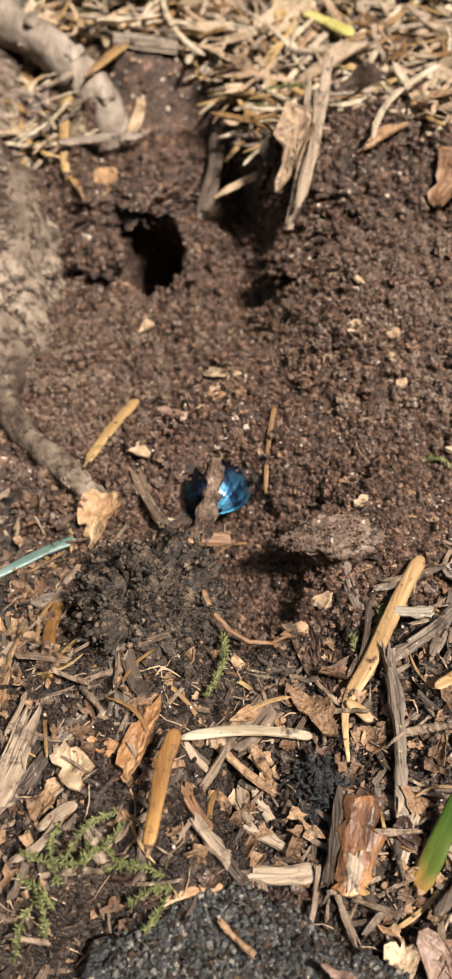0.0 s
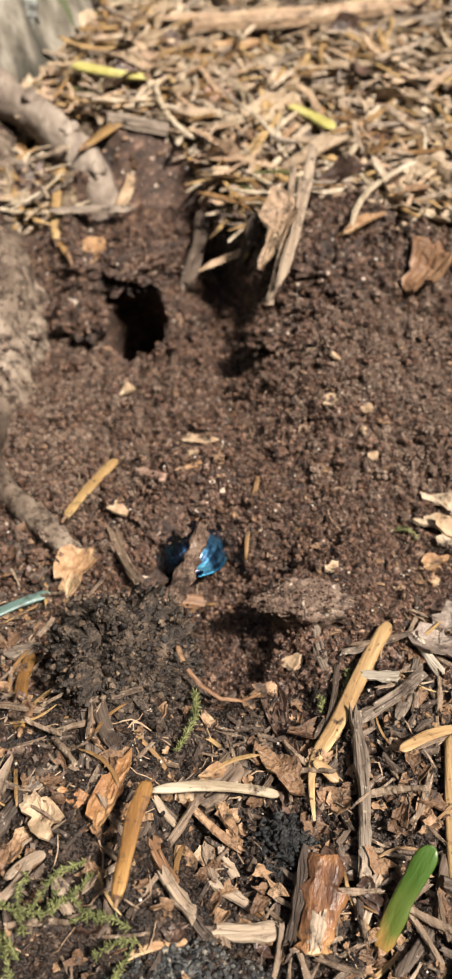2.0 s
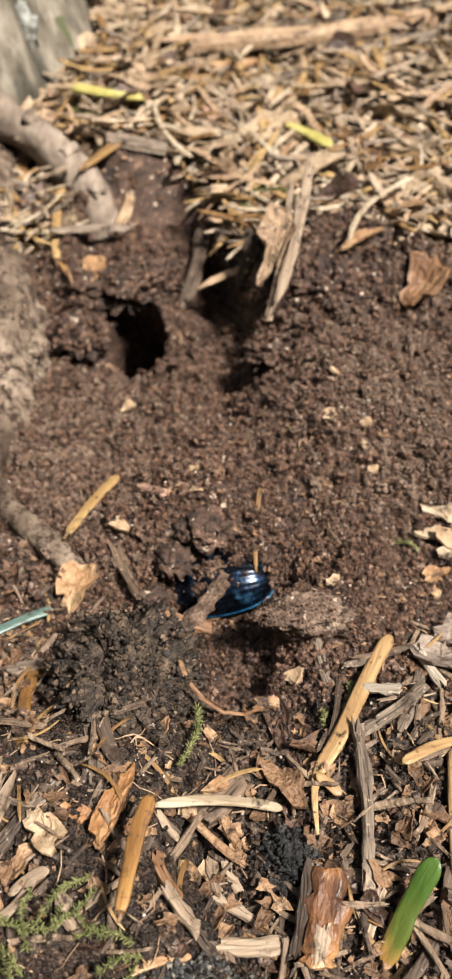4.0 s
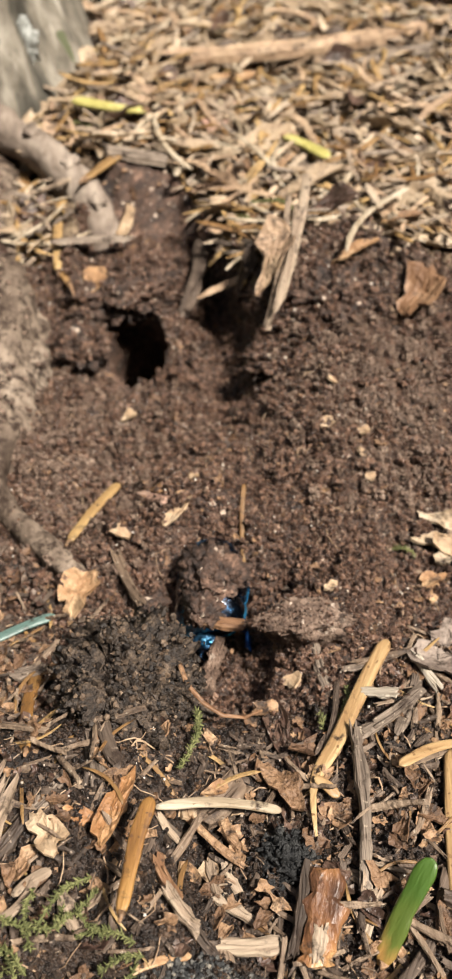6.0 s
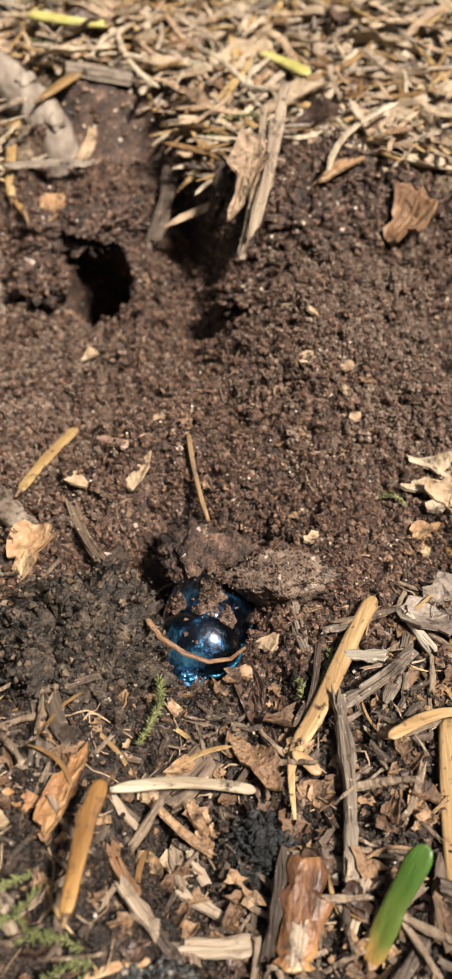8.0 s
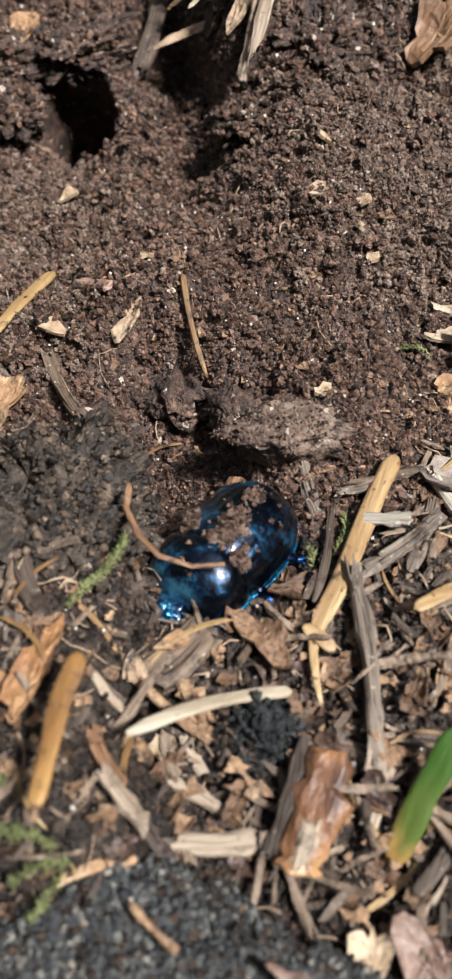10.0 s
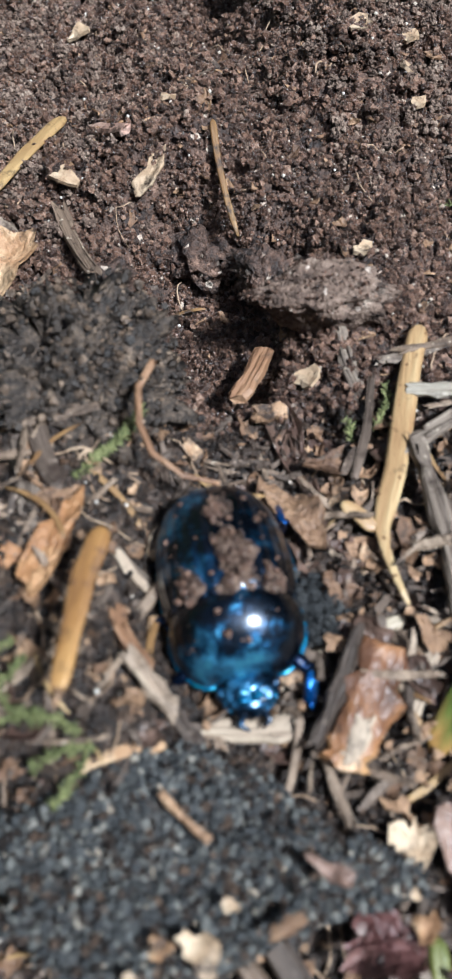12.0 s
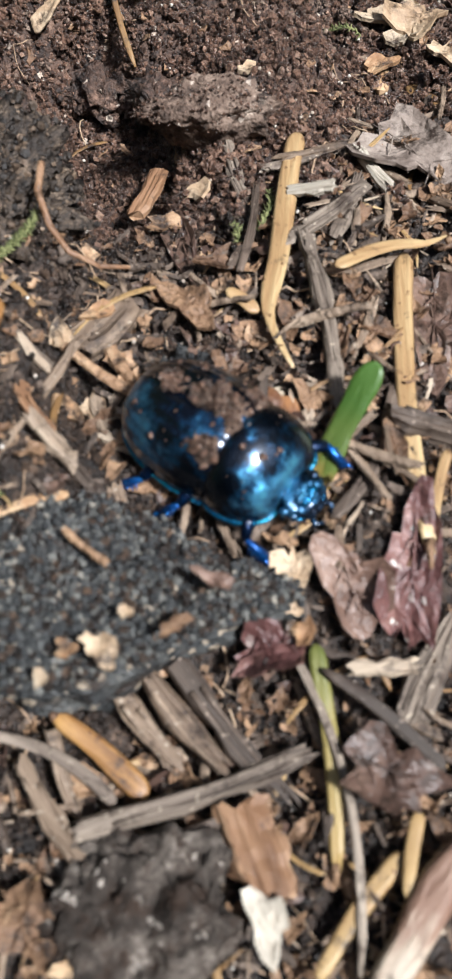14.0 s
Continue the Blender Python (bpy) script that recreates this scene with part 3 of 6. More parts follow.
def span(name, kind, mat, a, b, width, label, category, lift=0.06, thick=None, bend=0.03, seed=0, group="", za=None, zb=None, **more):
    """A long piece of litter laid from a to b (its tip)."""
    ax, ay = a
    bx, by = b
    za = (float(terrain(ax, ay)) + lift) if za is None else za
    zb = (float(terrain(bx, by)) + lift) if zb is None else zb
    d = np.array([bx - ax, by - ay, zb - za])
    length = float(np.linalg.norm(d))
    if kind == "needle":
        shape = needle(length, width, bend=bend, seed=seed, **more)
    elif kind == "splinter":
        shape = splinter(length, width, thick or width * 0.5, seed=seed, bend=bend, **more)
    else:
        shape = flake(length, width, thick or 0.04, seed=seed, **more)
    ob = part(name, shape, mat, None, "", kind == "needle")
    heading, rise = math.degrees(math.atan2(-d[0], d[1])), math.degrees(math.asin(d[2] / length))
    ob.matrix_world = Matrix.Translation(((ax + bx) / 2 * CM, (ay + by) / 2 * CM, (za + zb) / 2 * CM)) @ pose(0, 0, 0, 0, 0, heading) @ pose(0, 0, 0, rise)
    if name in ("conifer_needle", "green_needle", "yellow_needle") and kind == "needle" and width > 0.1:
        x0 = bend * length * 0.5
        part("stalk", tube([(x0, -0.54 * length, 0), (x0, -0.50 * length, 0.01), (x0, -0.46 * length, 0)], [0.07 * width, 0.16 * width, 0.26 * width], 8), BARK, ob, "short brown stalk")
    if kind == "splinter" and name in ("stick", "wood_chip") and width >= 0.12:
        rnd = np.random.RandomState(seed + 3)
        for side in (-0.28, 0.22):
            k = np.linspace(-0.42 + 0.2 * rnd.rand(), 0.46, 9)
            edge = np.stack([side * width + bend * length * np.cos(k * math.pi) + 0.03 * width * np.sin(k * 9 + seed), k * length, 0.46 * (thick or width * 0.5) + 0.012 * np.sin(k * 7 + seed) + 0.05 * np.clip(k - 0.36, 0, 1)], 1)
            part("loose_fibre", tube(edge, np.linspace(0.022, 0.006, 9) * (0.7 + 0.6 * rnd.rand()), 5), mat, ob, "raised fibre of split wood")
    if name == "branch":
        for q in (-0.3, 0.05, 0.34):
            part("knot", turned(lump(0.16, 0.24, 0.14, seed=int(q * 50) + 40, sub=3), 0.1 * width, q * length, 0.12), DARKWOOD, ob, "dark knot of a lost twig")
    if name == "dead_leaf":
        for side in (-1, 1):
            for q in (-0.2, 0.05, 0.25):
                part("vein", tube([(0, q * length, 0.04), (0.16 * side * width, (q + 0.09) * length, 0.045), (0.30 * side * width, (q + 0.15) * length, 0.05)], [0.007, 0.006, 0.003], 5), mat, ob)
        k = np.linspace(-0.47, 0.47, 9) * length
        part("midrib", tube(np.stack([0.03 * width * np.sin(k * 5), k, np.full(9, 0.035) + 0.02 * np.cos(k * 7)], 1), np.linspace(0.009, 0.004, 9), 6), mat, ob, "raised midrib")
    return tagged(ob, label, category, group or GROUPS.get(name, ""))


# ---- ground ----
def axis(inner_a, inner_b, step, far):
    mid = np.arange(inner_a, inner_b + 1e-6, step)
    grow = [step * 1.5]
    while sum(grow) < far:
        grow.append(grow[-1] * 1.35)
    out = np.cumsum(grow)
    return np.concatenate([(inner_a - out)[::-1], mid, inner_b + out])


def build_ground():
    xs, ys = axis(-7.0, 8.5, 0.075, 3000.0), axis(-9.0, 27.0, 0.085, 3000.0)
    gx, gy = np.meshgrid(xs, ys)
    gz = terrain(gx, gy)
    v = np.stack([gx, gy, gz], -1).reshape(-1, 3)
    nx = len(xs)
    keep = (hole_ring(gx, gy) > 1.0)
    faces = []
    for j in range(len(ys) - 1):
        for i in range(nx - 1):
            if keep[j, i]:
                a = j * nx + i
                faces.append((a, a + 1, a + 1 + nx, a + nx))
    ground = part("ground", (v, faces), SOIL)
    ground.data.materials.append(DARKSOIL)
    ground.data.materials.append(DUFF)
    first = np.array([q[0] for q in faces])
    cover = litter_amount(v[first, 0], v[first, 1]) > 0.5
    ground.data.polygons.foreach_set("material_index", np.where(cover, np.where(v[first, 1] > 5.5, 2, 1), 0).astype(np.int32))
    tagged(ground, "dark brown crumbly forest soil, freshly dug", "ground", kind="structure")
    sides, verts, fs, rings = 28, [], [], 10
    for q in range(rings):
        u = q / (rings - 1)
        for s in range(sides):
            a = 2 * math.pi * s / sides
            r = (1.16, 1.03, 1.04, 1.10, 1.16, 1.16, 1.1, 0.9, 0.6, 0.2)[q] * (1 + (0.06 * math.sin(3 * a + q) + 0.04 * math.sin(7 * a + 2 * q) if q > 1 else 0))
            x, y = HOLE[0] + 0.52 * r * math.cos(a), HOLE[1] + 0.66 * r * math.sin(a)
            z = float(terrain(x, y)) - (0.012 if q == 0 else 0.03)
            mid = float(terrain(HOLE[0], HOLE[1])) - 0.1
            k = min(1.0, max(0.0, u - 0.08) * 2.0)
            z = z + (mid - z) * k * 0.6
            verts.append((x + 0.25 * u, y + 2.2 * max(0, u - 0.1) ** 1.2, z - 3.2 * max(0, u - 0.1)))
    for q in range(rings - 1):
        for s in range(sides):
            a, b = q * sides + s, q * sides + (s + 1) % sides
            fs.append((a, a + sides, b + sides, b))
    fs.append(tuple(range((rings - 1) * sides, rings * sides)))
    part("burrow_wall", (np.array(verts), fs), SOIL, ground, "dark earth wall of an open burrow")


def random_turns(n, tilt):
    return [turn_matrix(RNG.uniform(-tilt, tilt), RNG.uniform(-tilt, tilt), RNG.uniform(0, 360)) for _ in range(n)]


def spots(n, keep, area=(-5.5, 7.5, -8.0, 25.0), power=1.0):
    """n random places where keep(x, y) beats a random number; nearer ground gets more."""
    got = []
    count = 0
    while count < n:
        x = RNG.uniform(area[0], area[1], 4000)
        y = area[2] + (area[3] - area[2]) * RNG.rand(4000) ** power
        ok = RNG.rand(4000) < keep(x, y)
        got.append(np.stack([x[ok], y[ok]], 1))
        count += ok.sum()
    return np.concatenate(got)[:n]


def bare(x, y):
    return np.clip(1 - litter_amount(x, y), np.where(y < 3, 0.5, 0.05), 1) * (hole_ring(x, y) > 1.1)


def placed(xy, lift):
    return np.stack([xy[:, 0], xy[:, 1], terrain(xy[:, 0], xy[:, 1]) + lift], 1)


def crumb_cluster(seed, grains=26):
    """A crumb of soil made of many small angular grains stuck together, about one unit across."""
    rnd = np.random.RandomState(seed + 70)
    octa = np.array([(1, 0, 0), (-1, 0, 0), (0, 1, 0), (0, -1, 0), (0, 0, 1), (0, 0, -1)], float)
    faces = [(0, 2, 4), (2, 1, 4), (1, 3, 4), (3, 0, 4), (2, 0, 5), (1, 2, 5), (3, 1, 5), (0, 3, 5)]
    made = []
    for _ in range(grains):
        d = rnd.normal(size=3)
        d = d / np.linalg.norm(d) * np.array([1.0, 0.85, 0.65]) * rnd.uniform(0.45, 1.0)
        g = octa * (1 + 0.7 * (rnd.rand(6, 1) - 0.5)) + 0.3 * (rnd.rand(6, 3) - 0.5)
        made.append((g @ turn_matrix(*rnd.uniform(0, 360, 3)).T * rnd.uniform(0.18, 0.42) + d, faces))
    return joined(made)


def build_crumbs():
    rows, dark_soil = [], []
    near, dug, fore = (-4.2, 4.6, -6.5, 11.0), (-3.5, 4.3, -0.7, 9.6), (-3.5, 3.2, -6.5, -0.7)
    octa = np.array([(1, 0, 0), (-1, 0, 0), (0, 1, 0), (0, -1, 0), (0, 0, 1), (0, 0, -1)], float)
    octa_faces = [(0, 2, 4), (2, 1, 4), (1, 3, 4), (3, 0, 4), (2, 0, 5), (1, 2, 5), (3, 1, 5), (0, 3, 5)]
    for k in range(8):
        grain = octa * (1 + 0.7 * (RNG.rand(6, 1) - 0.5)) + 0.25 * (RNG.rand(6, 3) - 0.5)
        v = ICO[1][0] * (1 + 0.75 * (RNG.rand(len(ICO[1][0]), 1) - 0.5)) * np.array([1, 0.8, 0.7])
        for shape, area, n, lo, more in (((grain, octa_faces), dug, 7000, 0.011, 0.027), ((grain, octa_faces), fore, 3200, 0.009, 0.022),
                                         ((v, ICO[1][1]), dug, 2000, 0.014, 0.036), ((v, ICO[1][1]), fore, 1000, 0.012, 0.034)):
            xy = spots(n, bare, area)
            s = lo + more * RNG.rand(n) ** 2.2
            (dark_soil if area is fore else rows).append((shape, placed(xy, s * RNG.uniform(0.2, 1.5, n)), random_turns(n, 90), s))
    for k in range(8):
        clump = crumb_cluster(k)
        for area, n, lo, more in ((dug, 330, 0.05, 0.10), (fore, 90, 0.04, 0.07)):
            xy = spots(n, bare, area)
            s = lo + more * RNG.rand(n) ** 2.2
            (rows if area is dug else dark_soil).append((clump, placed(xy, s * RNG.uniform(0.0, 0.5, n)), random_turns(n, 60), s))
    # weights the paler crumbs towards the left and right of the bare soil
    def dried(x, y):
        return bare(x, y) * np.clip(1.1 * hump(x, y, 2.4, 4.2, 1.3, 2.6) + 1.0 * hump(x, y, -2.5, 4.2, 1.2, 2.3), 0, 1) * (litter_amount(x, y) < 0.5)

    dry = []
    for k in range(6):
        for shape, n, lo, more in ((crumb_cluster(k + 20), 260, 0.035, 0.07), ((ICO[1][0] * (1 + 0.75 * (RNG.rand(len(ICO[1][0]), 1) - 0.5)), ICO[1][1]), 2600, 0.010, 0.028)):
            s = lo + more * RNG.rand(n) ** 2.2
            dry.append((shape, placed(spots(n, dried, (-3.6, 4.4, 1.5, 8.0)), s * RNG.uniform(0.3, 1.4, n)), random_turns(n, 90), s))
    tagged(part("dry_soil_crumbs", scatter(dry), PALECRUMB, None, "", False), "paler crumbs of soil at the edges of the dug patch", "soil", kind="stuff")
    tagged(part("humus_crumbs", scatter(dark_soil), DARKCRUMB, None, "", False), "dark crumbs of soil between the litter", "soil", kind="stuff")
    tagged(part("soil_crumbs", scatter(rows), CRUMB, None, "", False), "loose dark brown crumbs of soil", "soil", kind="stuff")
    rows = []
    for k in range(6):
        n = 200
        xy = spots(n, bare, near)
        s = 0.35 + 0.65 * RNG.rand(n) ** 2
        rows.append((flake(0.16, 0.10, 0.02, seed=k + 300, curl=0.4, sides=8, rings=1, jag=0.9), placed(xy, 0.03), random_turns(n, 40), s))
    tagged(part("soil_fragments", scatter(rows), BARK, None, "", False), "tiny reddish and tan fragments of bark in the soil", "soil", kind="stuff")
    # small pale grains scattered as painted glints
    v = ICO[1][0] * (1 + 0.3 * (RNG.rand(len(ICO[1][0]), 1) - 0.5))
    n = 1900
    xy = spots(n, bare, near)
    s = 0.007 + 0.014 * RNG.rand(n) ** 2
    tagged(part("sand_grains", scatter([((v, ICO[1][1]), placed(xy, s + 0.03), random_turns(n, 90), s)]), GLINTGRAIN, None, "", False),
           "pale grains added for the glints on the soil", "sand", kind="stuff")


def build_litter():
    """Loose forest litter: small broken bits in front, longer straw behind the dug soil."""
    def off_stone(x, y):
        return 1 - 0.85 * (np.hypot((x + 0.95) / 1.15, (y + 4.2) / 0.72) < 1)

    def front(x, y):
        return litter_amount(x, y) ** 1.5 * (y < 6) * off_stone(x, y) * np.where(y < -4.7, 0.7, 1.0) * (1 - 0.85 * hump(x, y, -1.4, -2.7, 1.0, 1.0)) * (1 - 0.9 * hump(x, y, 0.65, -4.3, 0.4, 0.5)) * (1 - 0.9 * hump(x, y, 1.15, -4.2, 0.35, 0.6)) + 0.01

    def back(x, y):
        line = np.interp(y, [8.8, 9.2, 9.85, 10.55, 11.4, 12.1, 13.3], [-1.92, -1.95, -2.12, -2.45, -2.95, -3.55, -4.6])
        off_root = 1 - 0.97 * (np.abs(x - line) < 0.75) * (y > 8.3) * (y < 13.5)
        return litter_amount(x, y) ** 2 * (y >= 6) * (hole_ring(x, y) > 1.5) * off_root

    def some(name, shapes, n, mat, label, size, tilt, lift, where, area, smooth=False):
        rows = []
        for shape in shapes:
            xy = spots(n, where, area)
            s = RNG.uniform(size[0] ** 0.5, size[1] ** 0.5, n) ** 2
            rows.append((shape, placed(xy, RNG.uniform(0.0, lift, n)), random_turns(n, tilt), s))
        tagged(part(name, scatter(rows), mat, None, "", smooth), label, "litter", kind="stuff")

    def dry(x, y):
        return front(x, y) * np.where((y > -4.7) & (x < 0.4), 0.5, 1.0)

    def loose(name, shapes, n, mat, label, category, size, tilt, lift, where, area, group, smooth=False):
        """Pieces that lie singly, each a thing of its own; alike ones share a mesh."""
        for shape in shapes:
            me = to_mesh(name, *shape, mat, smooth)
            xy = spots(n, where, area)
            for p, s in zip(placed(xy, RNG.uniform(0.02, lift, n)), RNG.uniform(size[0], size[1], n)):
                ob = new(name, me)
                ob.matrix_world = pose(p[0] * CM, p[1] * CM, p[2] * CM, RNG.uniform(-tilt, tilt), RNG.uniform(-tilt, tilt), RNG.uniform(0, 360)) @ Matrix.Scale(s, 4)
                tagged(ob, label, category, group)

    fa, ba = (-4.5, 4.8, -8.0, 4.0), (-6.5, 8.8, 7.0, 28.0)
    loose("conifer_needle", [needle(1.4, 0.10, b, rings=7) for b in (0.02, 0.08, -0.1, 0.15)], 26, STRAW, "small dry ochre conifer needle fallen in the litter", "needle", (0.2, 0.6), 16, 0.14, front, (-3.4, 3.2, -7.0, 1.5), "fallen conifer needles", True)
    loose("wood_splinter", [splinter(0.8, 0.10, 0.06, seed=k + 400, rings=6) for k in range(5)], 30, BROWNWOOD, "small weathered splinter of wood in the litter", "splinter", (0.25, 0.8), 20, 0.14, front, (-3.4, 3.2, -7.0, 1.0), "loose splinters")
    loose("bark_flake", [flake(0.34, 0.22, 0.035, seed=k + 420, curl=0.4, sides=13, rings=3, jag=1.2) for k in range(6)], 30, BARK, "small torn flake of brown bark in the litter", "bark", (0.35, 0.9), 26, 0.12, front, (-3.4, 3.2, -7.0, 1.0), "torn bark flakes")
    some("wood_litter", [splinter(0.8, 0.09, 0.05, seed=k, rings=5) for k in range(6)], 110, BROWNWOOD, "weathered brown splinters of wood", (0.12, 0.75), 26, 0.2, front, fa, False)
    some("dark_litter", [splinter(0.5, 0.13, 0.08, seed=k + 20, rings=4) for k in range(6)], 460, DARKWOOD, "dark rotting bits of wood and twig", (0.08, 0.6), 30, 0.08, front, fa, False)
    some("bark_litter", [flake(0.34, 0.2, 0.035, seed=k, curl=0.35, sides=11, rings=2, jag=1.2) for k in range(8)], 300, BARK, "small torn flakes of brown and orange bark", (0.10, 0.66), 32, 0.15, dry, fa)
    some("leaf_litter", [flake(0.5, 0.34, 0.015, seed=k + 60, curl=0.6, sides=13, rings=3, jag=1.0) for k in range(6)], 60, LEAF, "brown scraps of dead leaf", (0.2, 0.8), 28, 0.08, front, fa)
    some("pale_litter", [splinter(0.38, 0.07, 0.03, seed=k + 80, rings=4) for k in range(4)], 55, PALEWOOD, "pale dry wood fibres and straw", (0.12, 0.7), 25, 0.12, dry, fa, False)
    some("far_needle_litter", [needle(1.7, 0.13, b, rings=7) for b in (0.02, 0.10, -0.12, 0.18)], 430, STRAW, "fallen dry conifer needles, tan and straw-coloured", (0.4, 1.15), 20, 0.45, back, ba, True)
    some("far_stalk_litter", [needle(2.0, 0.12, b, rings=9, flat=0.6, tip=0.7) for b in (0.05, 0.14, -0.09, -0.2)], 150, STALK, "pale bowed grass stalks and dry straw", (0.35, 1.1), 16, 0.5, back, ba, True)
    some("far_blade_litter", [needle(1.6, 0.16, b, rings=9, flat=0.3, tip=0.5) for b in (0.06, 0.16, -0.11, -0.2)], 190, LEAFTAN, "tan withered blades of grass", (0.35, 1.1), 24, 0.5, back, ba, True)
    some("far_dark_leaf_litter", [flake(0.9, 0.5, 0.02, seed=k + 560, curl=0.7, sides=13, rings=3, jag=0.6) for k in range(4)], 45, LEAF, "purple-brown scraps of dead leaf", (0.4, 1.1), 26, 0.45, back, ba)
    some("far_wood_litter", [splinter(1.2, 0.11, 0.06, seed=k + 100, rings=4) for k in range(6)], 280, GREYWOOD, "weathered grey-brown splinters of wood", (0.25, 1.0), 24, 0.4, back, ba, False)
    some("far_pale_litter", [splinter(1.3, 0.15, 0.05, seed=k + 130, rings=5, bend=0.06) for k in range(6)], 260, PALEWOOD, "pale straw and dry wood chips", (0.25, 1.1), 24, 0.45, back, ba, False)
    some("far_leaf_litter", [flake(1.1, 0.42, 0.02, seed=k + 160, curl=0.7, sides=12, rings=2, jag=0.7) for k in range(6)], 90, LEAFTAN, "tan withered scraps of leaf", (0.3, 1.1), 26, 0.25, back, ba)
    some("far_dry_leaf_litter", [flake(1.5, 0.26, 0.02, seed=k + 230, curl=0.7, sides=15, rings=3, jag=0.5) for k in range(5)], 210, PALELEAF, "pale straw-coloured strips of dry leaf", (0.4, 1.2), 26, 0.45, back, ba)
    some("far_bark_litter", [flake(0.6, 0.3, 0.05, seed=k + 190, curl=0.4, sides=11, rings=2, jag=0.8) for k in range(5)], 80, BARK, "flakes of brown and orange bark", (0.25, 1.0), 28, 0.3, back, ba)


def build_rootlets():
    """Hair-thin rootlets and fibres lying over soil and litter."""
    shapes = []
    for x, y in np.concatenate([spots(200, lambda x, y: litter_amount(x, y), (-3.5, 3.5, -7.0, 1.0)), spots(60, lambda x, y: bare(x, y) * (hole_ring(x, y) > 2.2), (-3.4, 4.0, -0.5, 9.0))]):
        n = 9
        a, turn = RNG.uniform(0, 6.28), RNG.uniform(-0.5, 0.5)
        step = RNG.uniform(0.03, 0.10)
        px, py, pts = x, y, []
        for k in range(n):
            pts.append((px, py, float(terrain(px, py)) + 0.05 + 0.03 * math.sin(k + a)))
            px, py = px + step * math.cos(a), py + step * math.sin(a)
            a += turn * 0.6 + RNG.uniform(-0.25, 0.25)
        shapes.append(tube(pts, np.full(n, RNG.uniform(0.005, 0.011)), 5))
    tagged(part("fine_rootlets", joined(shapes), LEAFTAN), "hair-thin tan rootlets over soil and litter", "rootlets", kind="stuff")


# unseen ring added to close the place and keep low sky light out
def build_sky_blocker():
    sides, verts, faces = 48, [], []
    for s in range(sides):
        a = 2 * math.pi * s / sides
        top = 2700 + 700 * noise.noise(Vector((s * 0.7, 3, 1)))
        for z in (-60, top * 0.5, top):
            r = 2400 + 150 * noise.noise(Vector((s * 1.3, z * 0.01, 5)))
            verts.append((r * math.cos(a), r * math.sin(a), z))
    for s in range(sides):
        a, b = s * 3, (s + 1) % sides * 3
        faces += [(a, a + 1, b + 1, b), (a + 1, a + 2, b + 2, b + 1)]
    tagged(part("backdrop", (np.array(verts), faces), BLOCKER), "unseen dark green wall added around the ground to cut low sky light", "woods", kind="structure")


build_ground()
build_sky_blocker()
build_crumbs()
build_litter()
build_rootlets()


# ---- large pieces ----
def gritty(ob, v, where, name, mat, n, lo, hi, label, fibres=False, spread=0.05):
    """Loose grains over the upper side of a lump, as one part of it."""
    rnd = np.random.RandomState(n)
    top = v[where]
    rows = []
    for k in range(4):
        g = ICO[1][0] * (1 + 0.7 * (rnd.rand(len(ICO[1][0]), 1) - 0.5))
        m = n // 4
        at = top[rnd.randint(len(top), size=m)] + np.stack([rnd.uniform(-spread, spread, m), rnd.uniform(-spread, spread, m), rnd.uniform(0, 0.02, m)], 1)
        piece = splinter(2.6, 0.9, 0.7, seed=k, rings=3, jag=0.5) if fibres and k < 2 else (g, ICO[1][1])
        rows.append((piece, at, random_turns(m, 90), lo + (hi - lo) * rnd.rand(m) ** 2.2))
    tagged(part(name, scatter(rows), mat, ob, label, False), kind="stuff")


def build_stone():
    v, f = lump(1.25, 0.78, 0.62, seed=3, sub=5, rough=0.24, fine=0.12, scale=1.4)
    v[:, 1] *= np.clip(1.0 - 0.60 * np.clip(v[:, 0] + 0.3, 0, 2), 0.4, 1)
    flat = 0.30 - 0.05 * v[:, 0]
    v[:, 2] = np.where(v[:, 2] > flat, flat + 0.2 * (v[:, 2] - flat), v[:, 2])
    v[:, 2] += np.array([0.08 * noise.fractal(Vector((x * 5, y * 5, 2)), 1.0, 2.0, 4) + 0.03 * noise.noise(Vector((x * 17, y * 17, 4))) for x, y, _ in v])
    ob = part("stone", (v, f), STONE)
    ob.matrix_world = pose(-1.00 * CM, -4.09 * CM, -0.08 * CM, 0, 8, -9)
    tagged(ob, "flat grey gritty stone half sunk in the litter", "stone")
    gritty(ob, v, v[:, 2] > 0.2, "stone_grit", STONEGRIT, 5200, 0.006, 0.036, "dark grey grit")
    gritty(ob, v, v[:, 2] > 0.2, "soil_dust", DARKCRUMB, 2200, 0.006, 0.040, "brown crumbs of soil")


def gnarl(points, radii, sides, seed, knob=0.22):
    """A gnarled root or trunk foot: a tube roughened along its length by noise."""
    v, f = tube(points, radii, sides, 1.0, 0.0, seed)
    c = np.repeat(np.asarray(points, float), sides, 0)
    push = np.array([1 + knob * noise.fractal(Vector((p[0] * 1.4, p[1] * 0.35, p[2] * 1.4 + seed)), 1.0, 2.0, 4)
                     + 0.10 * noise.noise(Vector((p[0] * 6, p[1] * 0.8, p[2] * 6))) for p in v])
    return c + (v - c) * push[:, None], f


